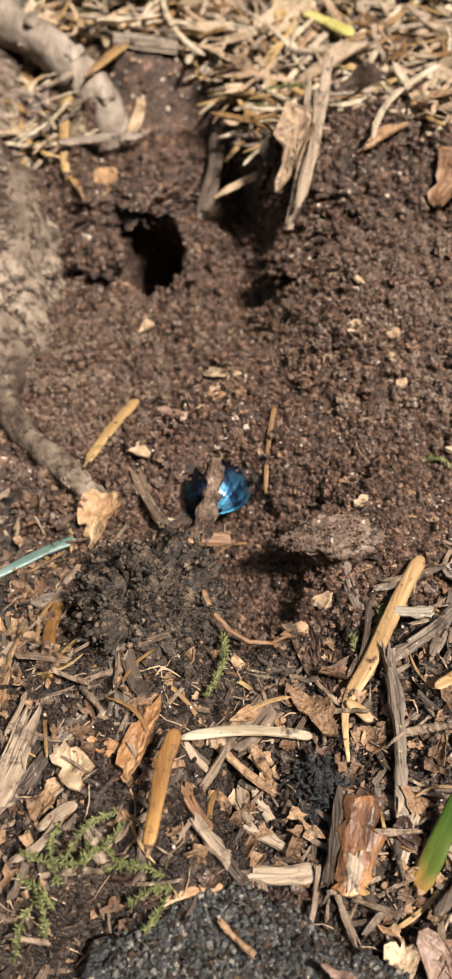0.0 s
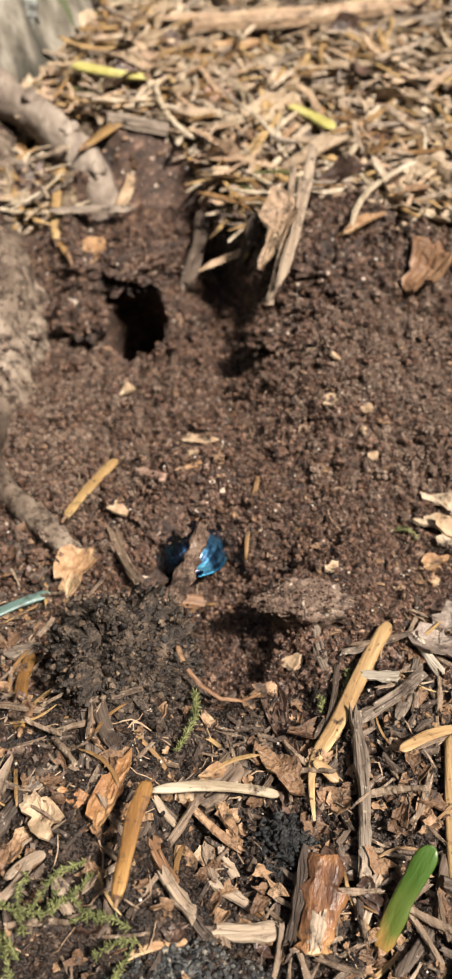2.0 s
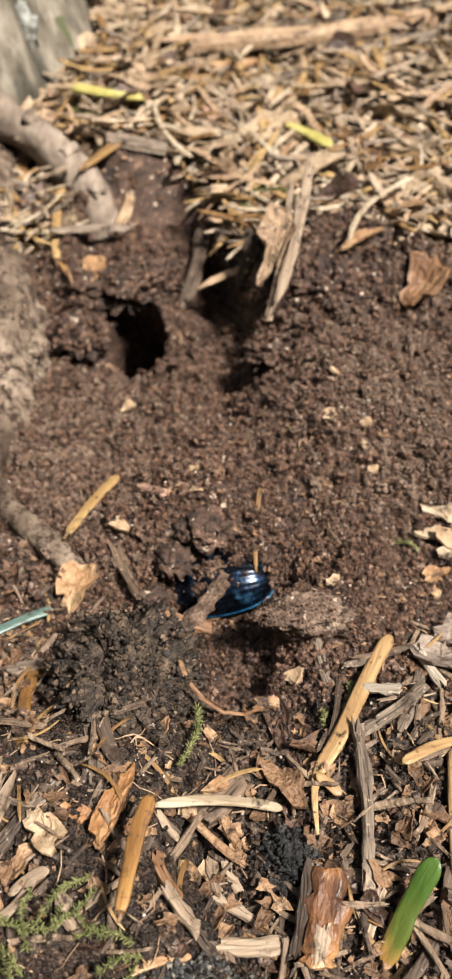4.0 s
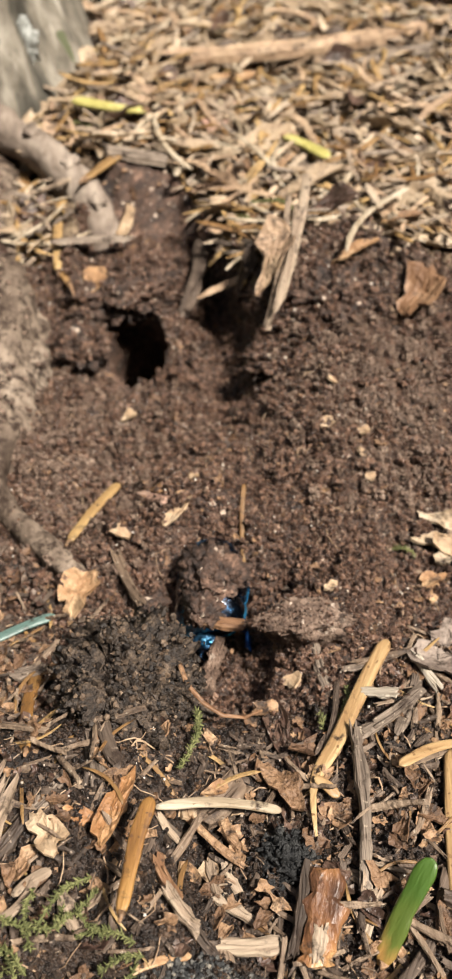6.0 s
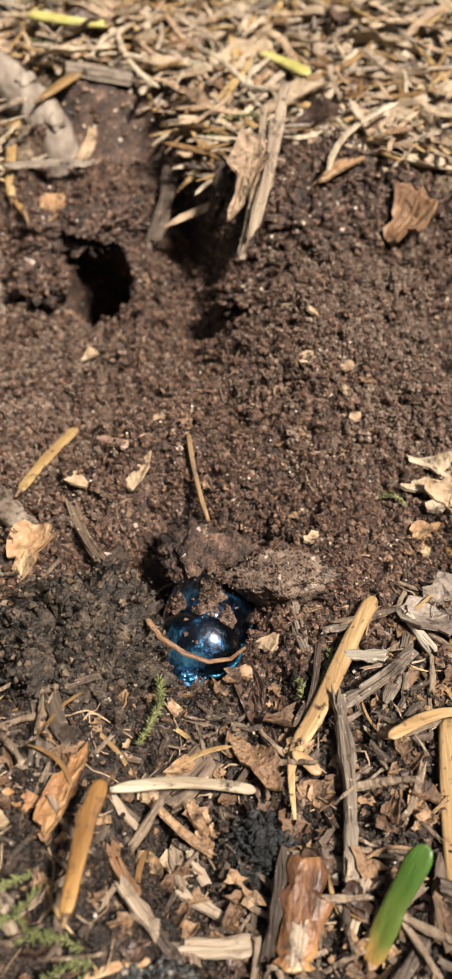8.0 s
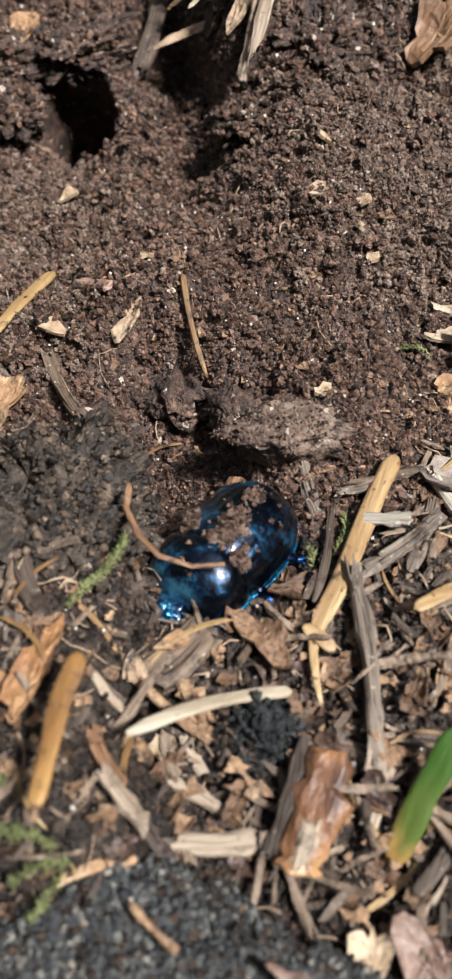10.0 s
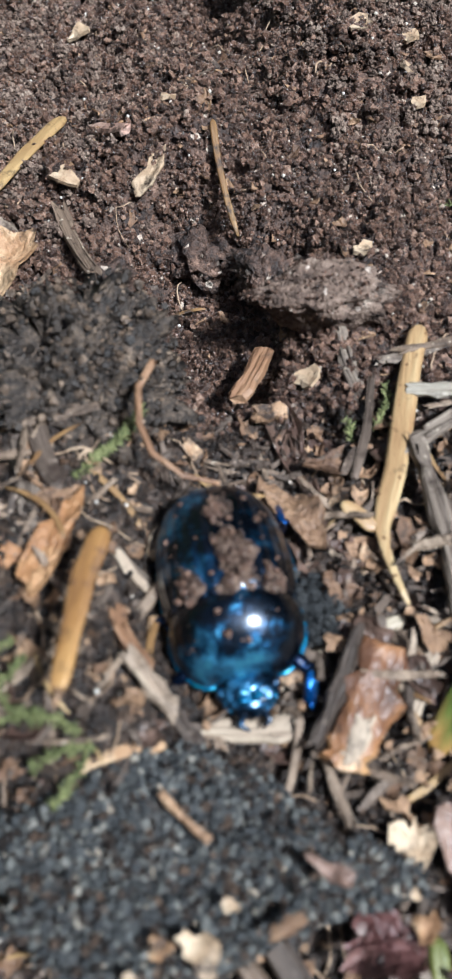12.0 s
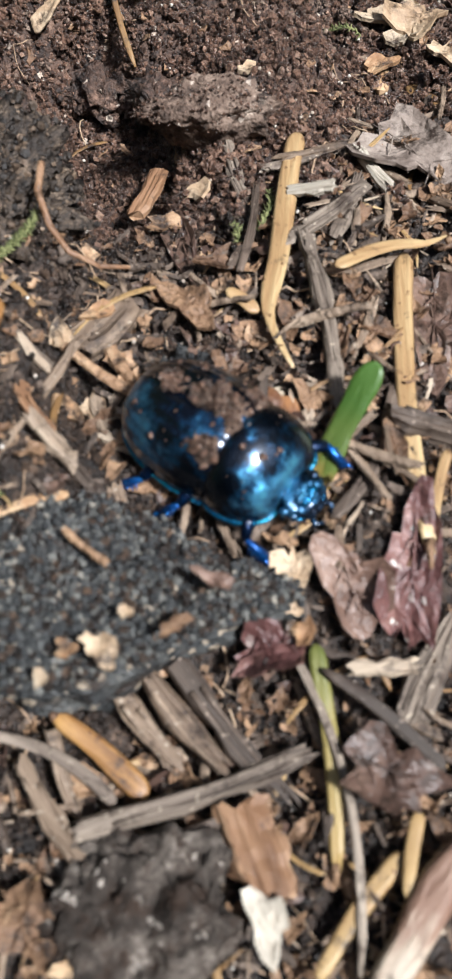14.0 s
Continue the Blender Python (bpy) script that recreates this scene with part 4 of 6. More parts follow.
def build_root():
    t = np.linspace(0, 1, 60)
    way = np.array([(-4.6, 13.3, 1.95), (-3.55, 12.1, 1.55), (-2.95, 11.4, 1.4), (-2.45, 10.55, 1.2), (-2.12, 9.85, 1.0), (-1.95, 9.2, 0.62), (-1.92, 8.8, 0.1)])
    pts = np.stack([np.interp(t, np.linspace(0, 1, 7), c) for c in way.T], 1)
    for _ in range(6):
        pts[1:-1] = 0.25 * pts[:-2] + 0.5 * pts[1:-1] + 0.25 * pts[2:]
    root = part("root", gnarl(pts, 0.40 - 0.10 * t, 28, 4), ROOTBARK)
    tagged(root, "weathered grey-brown tree root running over the ground", "root")
    for q in (14, 27, 41):
        part("knot", turned(lump(0.17, 0.22, 0.13, seed=q, sub=3, rough=0.5, fine=0.3), pts[q][0] + 0.1, pts[q][1] - 0.08, pts[q][2] + 0.30), ROOTBARK, root, "rough knot of bark")
    h, around = np.linspace(-2, 26, 150), 150
    pts = np.stack([-5.55 + 0.0 * h, 16.4 + 0.02 * h, h], 1)
    v, f = tube(pts, 2.9 + 0.9 * np.exp(-np.maximum(h, 0) / 1.6), around)
    c = np.repeat(pts, around, 0)
    push = np.array([1 + 0.12 * noise.fractal(Vector((p[0] * 0.9, p[1] * 0.9, p[2] * 0.25)), 1.0, 2.0, 4) + 0.07 * abs(noise.noise(Vector((p[0] * 2.2, p[1] * 2.2, p[2] * 0.7)))) for p in v])
    trunk = part("tree_trunk", (c + (v - c) * push[:, None], f), TRUNKBARK)
    tagged(trunk, "grey lichen-spotted foot of a tree trunk", "tree")
    way = np.array([(-5.4, 14.5, 0.8), (-4.75, 12.2, 0.55), (-4.45, 9.8, 0.25), (-4.14, 6.8, -0.10), (-4.26, 4.9, -0.42), (-4.72, 3.5, -0.72), (-5.4, 2.0, -1.0)])
    pts = np.stack([np.interp(t, np.linspace(0, 1, 7), c) for c in way.T], 1)
    for _ in range(6):
        pts[1:-1] = 0.25 * pts[:-2] + 0.5 * pts[1:-1] + 0.25 * pts[2:]
    side = part("root", gnarl(pts, 1.22 - 0.1 * t, 60, 9, 0.07), FLANK)
    tagged(side, "broad grey-brown root flank dusted with soil", "root")
    top = np.array([q.co[:] for q in side.data.vertices]) / CM
    gritty(side, top, top[:, 2] > -0.3, "soil_dust", PALECRUMB, 2600, 0.010, 0.05, "dry dust and crumbs of soil", spread=0.12)
    way = np.array([(-3.55, 5.6, 0.10), (-3.47, 4.95, 0.14), (-3.63, 4.33, 0.12), (-3.73, 3.50, 0.08), (-3.34, 2.81, 0.02), (-2.78, 2.10, 0.00), (-2.48, 1.74, -0.06), (-2.30, 1.45, -0.20)])
    pts = np.stack([np.interp(t, np.linspace(0, 1, 8), c) for c in way.T], 1)
    for _ in range(10):
        pts[1:-1] = 0.25 * pts[:-2] + 0.5 * pts[1:-1] + 0.25 * pts[2:]
    arm = part("root", gnarl(pts, 0.22 - 0.06 * t, 24, 5, 0.28), FLANK)
    tagged(arm, "thin crooked tan root creeping over the soil", "root")
    gritty(arm, np.asarray(pts) + np.array([0, 0, 0.14]), np.ones(len(pts), bool), "loose_soil", CRUMB, 90, 0.01, 0.04, "crumbs of soil", spread=0.10)
    for k, (a, h, s) in enumerate(((-62, 3.2, 0.5), (-50, 4.6, 0.7), (-70, 5.6, 0.45), (-40, 2.6, 0.4), (-55, 6.8, 0.6), (-82, 4.2, 0.5), (-35, 5.4, 0.5))):
        r = 2.98
        x, y = -5.55 + r * math.cos(radians(a)), 16.4 + r * math.sin(radians(a))
        part("lichen_patch", turned(lump(s * 0.62, 0.10, s * 1.05, seed=90 + k, sub=4, rough=0.6, fine=0.4, scale=2.0), x, y, h, rz=a + 90), LICHEN, trunk, "white crust of lichen")


def build_clods():
    def clod(name, mat, x, y, z, shape, turn, label, category, tilt=0):
        ob = part(name, shape, mat)
        ob.matrix_world = pose(x * CM, y * CM, z * CM, tilt, 0, turn)
        tagged(ob, label, category)
        if mat is not SOIL or np.ptp(shape[0][:, 0]) > 0.6:
            gritty(ob, shape[0], shape[0][:, 2] > 0.02, "loose_soil", PEATGRAIN if mat is PEAT else CHAR if mat is CHAR else DARKCRUMB if mat is DARKSOIL else CRUMB, 2600 if category == "dung" else 1000 if mat in (DARKSOIL, SOIL) else 2600 if category == "dung" else 420 if mat is CAKED else 420, 0.008, 0.018 if mat is CAKED else 0.05, "loose crumbs and fibres", category == "rotten wood")
        return ob

    v, f = lump(0.58, 0.27, 0.24, seed=8, sub=5, rough=0.30, fine=0.14, scale=2.1)
    v[:, 1:] *= np.clip(0.36 + 0.80 * (v[:, 0:1] + 0.58) / 0.62, 0.34, 1.0)
    v[:, 2] -= 0.10 * np.clip(v[:, 0], 0, 1)
    v[:, 2] = np.where(v[:, 2] < 0, 2.4 * v[:, 2], v[:, 2])
    v[:, 2] = np.where(v[:, 2] > 0.14, 0.14 + 0.35 * (v[:, 2] - 0.14), v[:, 2]) + np.array([0.06 * noise.fractal(Vector((p[0] * 8, p[1] * 8, 3)), 0.8, 2.0, 5) for p in v])
    clod("clod", CAKED, 0.32, 0.24, 0.27, (v, f), -6, "pale brown wedge of caked soil on the rim of the pit", "soil clod", 14)
    clod("dung_lump", PEAT, -1.72, -0.38, 0.20, lump(0.70, 0.80, 0.58, seed=13, sub=5, rough=0.60, fine=0.34, scale=2.6), 20, "dark fibrous lump of old dung on the soil", "dung")
    clod("charred_lump", CHAR, -0.20, -2.52, 0.02, lump(0.23, 0.24, 0.20, seed=15, sub=4, rough=0.6, fine=0.3, scale=2.0), 40, "black crumbling lump of rotten wood", "rotten wood")
    v, f = lump(0.60, 0.54, 0.20, seed=17, sub=5, rough=0.35, fine=0.10, scale=1.6)
    v[:, 2] = np.minimum(v[:, 2], 0.13) + np.array([0.10 * noise.fractal(Vector((p[0] * 6, p[1] * 6, 9)), 0.8, 2.0, 6) for p in v])
    ob = part("bark_slab", (v, f), GREYBARK)
    ob.matrix_world = pose(-1.12 * CM, -6.1 * CM, -0.38 * CM, 0, 0, -20)
    tagged(ob, "flat dark grey crumpled slab of bark among wood chips", "bark")
    clod("clod", SOIL, -1.62, 7.55, 0.42, lump(0.85, 0.42, 0.34, seed=81, sub=5, rough=0.6, fine=0.45, scale=2.4), 6, "dark soil overhanging the open burrow", "soil clod")
    clod("clod", SOIL, -2.45, 6.75, 0.10, lump(0.42, 0.5, 0.3, seed=82, sub=4, rough=0.6, fine=0.45, scale=2.4), 6, "dark soil beside the open burrow", "soil clod")
    for x, y, z, r, seed in ((1.75, 6.35, 0.62, 0.62, 83), (1.15, 5.95, 0.45, 0.36, 84), (2.35, 6.55, 0.50, 0.42, 86), (0.62, 5.3, 0.28, 0.34, 87)):
        shape = lump(r, 0.75 * r, 0.65 * r, seed=seed, sub=5, rough=0.65, fine=0.5, scale=2.6)
        ob = clod("clod", SOIL, x, y, z, shape, seed * 31, "dark crumbling lump of soil below the straw", "soil clod")
        gritty(ob, shape[0], shape[0][:, 2] > -0.05, "glinting_grains", GLINTGRAIN, 24, 0.012, 0.035, "pale grains added for glints")
    for k in range(9):
        a, r = k * 0.7, 0.75 + 0.12 * math.sin(k * 2.1)
        px, py = PIT[0] + r * math.cos(a), PIT[1] + 1.35 * r * math.sin(a)
        s = 0.10 + 0.06 * math.sin(k * 5.3)
        clod("clod", SOIL, px, py, float(terrain(px, py)) + 0.02, lump(s * 1.3, s, s * 0.8, seed=60 + k, sub=3, rough=0.7, fine=0.4, scale=2.0), k * 50, "small crumb of dug soil at the pit's edge", "soil clod")


def moss_sprig(x, y, heading, length, seed, lift=0.1):
    rnd = np.random.RandomState(seed)
    t = np.linspace(0, 1, 12)
    pts = np.stack([0.12 * length * np.sin(t * 3), (t - 0.5) * length, 0.04 * np.sin(t * 5)], 1)
    leaves = [tube(pts, np.full(12, 0.011), 6)]
    for k in range(int(170 * length)):
        k = rnd.rand() * 10.99
        p = pts[int(k)] + (pts[int(k) + 1] - pts[int(k)]) * (k % 1)
        d = np.array([rnd.uniform(-1, 1), rnd.uniform(0, 0.9), rnd.uniform(-0.3, 0.7)])
        d = d / np.linalg.norm(d) * rnd.uniform(0.03, 0.075)
        leaves.append(tube([p, p + d * 0.6, p + d], [0.006, 0.008, 0.002], 4))
    return lay("moss_sprig", joined(leaves), MOSS, x, y, heading, "green feathery sprig of moss", "moss", lift)


build_stone()
build_root()
build_clods()
PUSHED_MOSS = [moss_sprig(-1.08, -1.25, -16, 0.75, 1, 0.2), moss_sprig(-1.10, -1.20, -12, 0.6, 12, 0.2)]
moss_sprig(1.85, 1.55, 60, 0.4, 2)
for k in range(12):
    moss_sprig(-2.30 + 0.55 * math.sin(k * 2.3), -3.32 + 0.26 * math.cos(k * 1.7), 77 * k % 360, 0.35 + 0.25 * abs(math.sin(k)), 20 + k, 0.16 + 0.12 * (k % 3))
moss_sprig(0.65, -0.75, -20, 0.5, 7, 0.1)
moss_sprig(0.35, -0.85, 10, 0.4, 8, 0.1)
moss_sprig(1.0, 7.3, 50, 0.9, 9, 0.75)
moss_sprig(0.55, 7.9, 20, 0.6, 13, 0.7)
moss_sprig(-2.3, 12.2, 30, 1.1, 10, 0.2)
moss_sprig(0.8, 13.5, 70, 0.8, 11, 0.3)

# ---- loose pieces of the litter ----
span("wood_splinter", "splinter", BLEACHED, (0.89, -0.70), (1.26, -0.88), 0.13, "bleached dry splinter lying across a needle", "splinter", lift=0.25, seed=284)
span("stick", "splinter", GREYWOOD, (0.78, -1.25), (1.53, -0.75), 0.14, "broad grey fibrous piece of split wood", "stick", lift=0.2, seed=128)
span("stick", "splinter", GREYWOOD, (1.16, -1.26), (1.58, -0.42), 0.15, "weathered grey stick in the tangle of needles", "stick", lift=0.1, seed=752)
span("wood_splinter", "splinter", BLEACHED, (1.64, -0.13), (1.78, -0.67), 0.12, "short pale splinter lying in the litter", "splinter", lift=0.18, seed=823)
span("wood_splinter", "splinter", GREYWOOD, (0.77, -0.36), (1.51, -0.06), 0.07, "thin grey splinter lying in the litter", "splinter", lift=0.1, seed=781)
span("conifer_needle", "needle", NEEDLE_Y, (2.12, -1.36), (1.05, -1.74), 0.13, "bent yellow conifer needle", "needle", lift=0.32, bend=-0.08, hook=0.05, seed=669)
span("conifer_needle", "needle", NEEDLE_Y, (1.19, -4.16), (1.70, -1.43), 0.17, "pale ochre conifer needle with a blunt tip", "needle", lift=0.28, seed=287)
span("conifer_needle", "needle", NEEDLE_Y, (1.26, -4.07), (1.57, -3.36), 0.09, "short ochre needle beside a longer one", "needle", lift=0.24, seed=689)
span("green_needle", "needle", GREEN, (0.51, -3.54), (1.11, -2.88), 0.21, "fresh green conifer needle going orange at its base", "needle", lift=0.1, za=-0.12, zb=0.50, flat=0.26, rings=24, tip=0.9, seed=957)
span("wood_splinter", "splinter", PALEWOOD, (0.51, -3.51), (0.69, -3.17), 0.09, "pale split fibre beside the green needle", "splinter", lift=0.1, seed=444)
span("bud_scale", "needle", NEEDLE_Y, (0.19, -1.74), (0.41, -1.95), 0.13, "small yellow bud scale", "bud scale", lift=0.24, seed=687)
span("leaf_scrap", "flake", CREAM, (0.26, -3.90), (0.24, -4.34), 0.25, "torn cream-coloured scrap of leaf", "leaf", lift=0.2, seed=5, curl=0.3, jag=0.7)
span("dead_leaf", "flake", BROWNLEAF, (0.57, -3.92), (0.74, -4.61), 0.44, "brown dead leaf with a curled edge", "leaf", lift=0.2, seed=9, curl=0.35, jag=0.3, sides=22, rings=5)
span("dead_leaf", "flake", MAROON, (1.24, -3.68), (0.97, -4.74), 0.42, "dark maroon dead leaf with pale specks", "leaf", lift=0.2, seed=12, curl=0.4, jag=0.3, sides=22, rings=5)
span("dead_leaf", "flake", MAROON, (-0.25, -4.64), (0.24, -4.57), 0.38, "crumpled maroon dead leaf", "leaf", lift=0.36, seed=14, curl=0.7, jag=0.5, sides=20, rings=5)
span("bark_flake", "flake", ORANGE, (0.17, -4.51), (0.32, -4.63), 0.16, "torn orange flake of bark", "bark", lift=0.4, seed=15, curl=0.5, jag=0.7)
span("conifer_needle", "needle", OLIVE, (0.18, -6.07), (0.34, -4.59), 0.13, "olive-green and ochre grass blade", "needle", lift=0.22, bend=-0.03, seed=788)
span("twig", "needle", GREYWOOD, (0.26, -6.67), (0.24, -4.61), 0.07, "long thin grey bowed twig", "twig", lift=0.24, bend=-0.08, seed=430)
span("conifer_needle", "needle", NEEDLE_O, (-1.55, -4.75), (-0.99, -5.38), 0.18, "broad orange-brown conifer needle", "needle", lift=0.24, seed=673)
span("twig", "needle", GREYWOOD, (-1.99, -4.79), (-1.18, -5.37), 0.10, "grey bowed twig lying in the litter", "twig", lift=0.3, bend=0.1, seed=794)
span("stick", "splinter", GREYWOOD, (-1.35, -5.53), (0.06, -5.30), 0.14, "straight dark grey stick lying over wood chips", "stick", lift=0.37, seed=339)
span("stick", "splinter", DARKWOOD, (-1.09, -5.72), (-0.32, -5.55), 0.11, "dark stick half under another", "stick", lift=0.22, seed=625)
span("wood_chip", "splinter", DARKWOOD, (-0.62, -4.61), (-0.09, -5.53), 0.16, "dark grey-black chip of wood", "wood chip", lift=0.24, seed=991)
span("wood_chip", "splinter", BROWNWOOD, (-0.87, -4.61), (-0.45, -5.29), 0.18, "brown fibrous chip of wood", "wood chip", lift=0.22, seed=873)
span("wood_chip", "splinter", BROWNWOOD, (-1.07, -4.69), (-0.76, -5.21), 0.16, "brown weathered chip of wood", "wood chip", lift=0.22, seed=632)
span("wood_chip", "splinter", BROWNWOOD, (-1.80, -5.06), (-1.48, -5.69), 0.15, "weathered brown chip of wood", "wood chip", lift=0.24, seed=156)
span("wood_chip", "splinter", BROWNWOOD, (-1.57, -4.87), (-1.50, -5.39), 0.13, "pinkish grey chip of wood", "wood chip", lift=0.2, seed=899)
span("bark_flake", "splinter", REDCHIP, (-0.39, -5.53), (-0.26, -6.16), 0.36, "reddish-brown flake of bark", "bark", lift=0.34, seed=21, jag=0.2, rings=9, thick=0.09, bend=0)
span("bark_flake", "flake", BLEACHED, (-0.39, -6.09), (-0.28, -6.48), 0.27, "cream inner side of a bark flake", "bark", lift=0.4, seed=22, curl=0.2, jag=0.5, sides=16)
span("stick", "needle", STICKBARK, (0.23, -6.80), (1.06, -6.01), 0.29, "thick pale stick with reddish bark", "stick", lift=0.32, flat=0.8, bend=0.01, seed=594)
span("conifer_needle", "needle", STRAW, (-0.12, -6.66), (0.60, -6.01), 0.13, "broad straw-yellow conifer needle", "needle", lift=0.22, seed=944)
span("conifer_needle", "needle", STRAW, (0.55, -6.29), (0.76, -5.79), 0.10, "short straw-yellow needle lying in the litter", "needle", lift=0.24, seed=832)
span("dead_leaf", "flake", LEAF, (0.33, -5.37), (0.89, -5.66), 0.54, "crumbling dark brown leaf", "leaf", lift=0.32, seed=31, curl=0.5, jag=0.7, sides=22, rings=4)
span("twig", "needle", DARKWOOD, (0.35, -4.78), (1.03, -5.54), 0.11, "dark hairy rootlet lying in the litter", "twig", lift=0.26, bend=0.04, seed=460)
span("stick", "splinter", GREYWOOD, (1.37, -4.53), (0.87, -5.17), 0.25, "grey stick with a pale broken end", "stick", lift=0.15, thick=0.2, seed=206)
span("wood_splinter", "splinter", PALEWOOD, (0.53, -4.79), (0.98, -4.85), 0.12, "short pale stub of wood", "splinter", lift=0.26, seed=895)
span("dead_leaf", "flake", BARK, (-2.02, -5.79), (-1.75, -6.27), 0.44, "tan scrap of dead leaf", "leaf", lift=0.2, seed=33, curl=0.3, jag=0.4, sides=18, rings=3)
span("bark_flake", "flake", ORANGE, (-1.69, -6.30), (-1.31, -6.40), 0.15, "glossy orange flake of bark", "bark", lift=0.22, seed=34)
span("dead_leaf", "flake", GREYLEAF, (1.82, 0.23), (2.37, -0.64), 0.80, "grey-brown withered leaf lying in the litter", "leaf", lift=0.1, seed=41, curl=0.3, jag=0.4, sides=22, rings=5)
span("leaf_scrap", "flake", CREAM, (2.37, 1.28), (2.86, 1.66), 0.44, "pale papery scrap of leaf", "leaf", lift=0.15, seed=42, curl=0.5, jag=0.6)
span("leaf_scrap", "flake", CREAM, (2.69, 1.24), (2.90, 0.89), 0.31, "pale papery scrap of leaf", "leaf", lift=0.15, seed=43, curl=0.5, jag=0.6)
span("bark_flake", "flake", ORANGE, (1.96, 0.99), (2.33, 1.17), 0.18, "small orange flake of bark", "bark", lift=0.1, seed=44)
span("conifer_needle", "needle", STRAW, (2.76, 0.35), (2.37, 0.92), 0.17, "yellow needle under a leaf", "needle", lift=0.05, seed=447)
span("dead_leaf", "flake", LEAF, (1.98, -1.45), (1.68, -2.72), 0.46, "ribbed purple-brown dead leaf", "leaf", lift=0.14, seed=45, curl=0.3, jag=0.15, sides=20, rings=4)
span("stick", "splinter", DARKWOOD, (1.20, -3.07), (1.76, -3.19), 0.20, "dark broken stick lying in the litter", "stick", lift=0.15, thick=0.22, seed=981)
span("twig", "needle", DARKWOOD, (1.36, -2.75), (0.66, -3.82), 0.12, "dark bowed twig beside the green needle", "twig", lift=0.18, bend=0.1, seed=477)
span("wood_chip", "splinter", REDCHIP, (-1.46, -2.50), (-1.28, -2.95), 0.13, "pinkish brown chip of wood", "wood chip", lift=0.08, seed=676)
span("wood_chip", "splinter", BROWNWOOD, (-1.10, -2.00), (-0.61, -1.59), 0.35, "fibrous brown chip of wood", "wood chip", lift=0.03, seed=142)
span("leaf_scrap", "flake", CREAM, (-1.23, -1.99), (-1.11, -1.98), 0.17, "small cream flake lying in the litter", "leaf", lift=0.1, seed=51, sides=9, rings=2)
span("wood_splinter", "splinter", BARK, (-1.13, -2.03), (-0.66, -2.53), 0.08, "thin reddish splinter lying in the litter", "splinter", lift=0.1, seed=406)
span("wood_splinter", "splinter", PALEWOOD, (-1.40, -2.14), (-1.25, -2.30), 0.07, "thin pale splinter lying in the litter", "splinter", lift=0.1, seed=492)
span("leaf_scrap", "flake", CREAM, (0.04, -0.32), (0.26, -0.25), 0.19, "small cream flake in the pit", "leaf", lift=0.06, seed=53, sides=9, rings=2)
span("bark_flake", "flake", BARK, (0.20, -2.10), (0.57, -2.03), 0.27, "pinkish-brown flake of bark", "bark", lift=0.08, seed=54, jag=0.5)
span("dead_leaf", "flake", LEAF, (-0.15, -0.42), (0.01, -1.66), 0.27, "dark curled strip of leaf", "leaf", lift=0.0, seed=55, curl=0.7, jag=0.3)
span("stick", "splinter", GREYWOOD, (0.46, 0.05), (0.57, -0.77), 0.13, "short grey stick against the bank", "stick", lift=0.06, seed=242)
span("twig", "splinter", DARKWOOD, (0.34, -1.44), (0.64, -0.48), 0.07, "thin dark twig lying in the litter", "twig", lift=0.1, seed=740)
span("conifer_needle", "needle", NEEDLE_O, (-1.70, -3.32), (-1.41, -2.25), 0.16, "broad orange-brown speckled conifer needle", "needle", lift=0.12, za=1.15, zb=1.15, seed=380)
span("bark_flake", "flake", RUST, (-1.96, -2.50), (-1.69, -1.73), 0.23, "long orange flake of bark", "bark", lift=0.1, seed=61, jag=0.3)
span("bark_flake", "flake", ORANGE, (-1.87, -2.62), (-1.64, -2.15), 0.16, "jagged pinkish-orange flake of bark", "bark", lift=0.08, seed=62, jag=0.8)
span("stick", "splinter", PALEWOOD, (-1.35, -2.89), (-1.10, -3.23), 0.14, "pale weathered chip of wood", "wood chip", lift=0.22, seed=453)
span("stick", "splinter", DARKWOOD, (-1.18, -3.11), (-0.99, -3.41), 0.13, "dark end of a stick", "stick", lift=0.06, seed=648)
span("wood_splinter", "splinter", PALEWOOD, (-0.85, -2.78), (-0.54, -3.08), 0.06, "thin pale splinter lying in the litter", "splinter", lift=0.1, seed=687)
span("wood_splinter", "splinter", PALEWOOD, (-0.98, -2.42), (-0.92, -2.77), 0.10, "small cream splinter lying in the litter", "splinter", lift=0.1, seed=980)
span("twig", "needle", ORANGE, (-1.78, -3.54), (-1.19, -3.39), 0.09, "thin tan twig lying in the litter", "twig", lift=0.1, bend=0.08, seed=725)
span("wood_splinter", "splinter", BROWNWOOD, (-0.90, -3.28), (-0.79, -3.67), 0.11, "grey splinter lying in the litter", "splinter", lift=0.05, seed=273)
span("leaf_scrap", "flake", CREAM, (-1.20, -1.85), (-1.11, -2.03), 0.19, "small cream flake lying in the litter", "leaf", lift=0.08, seed=65, sides=9, rings=2)
span("wood_splinter", "splinter", GREYWOOD, (-1.40, -2.13), (-1.18, -2.23), 0.07, "thin grey splinter lying in the litter", "splinter", lift=0.08, seed=213)
span("wood_splinter", "splinter", PALEWOOD, (0.42, -3.29), (0.60, -2.94), 0.10, "pale splinter lying in the litter", "splinter", lift=0.08, seed=727)
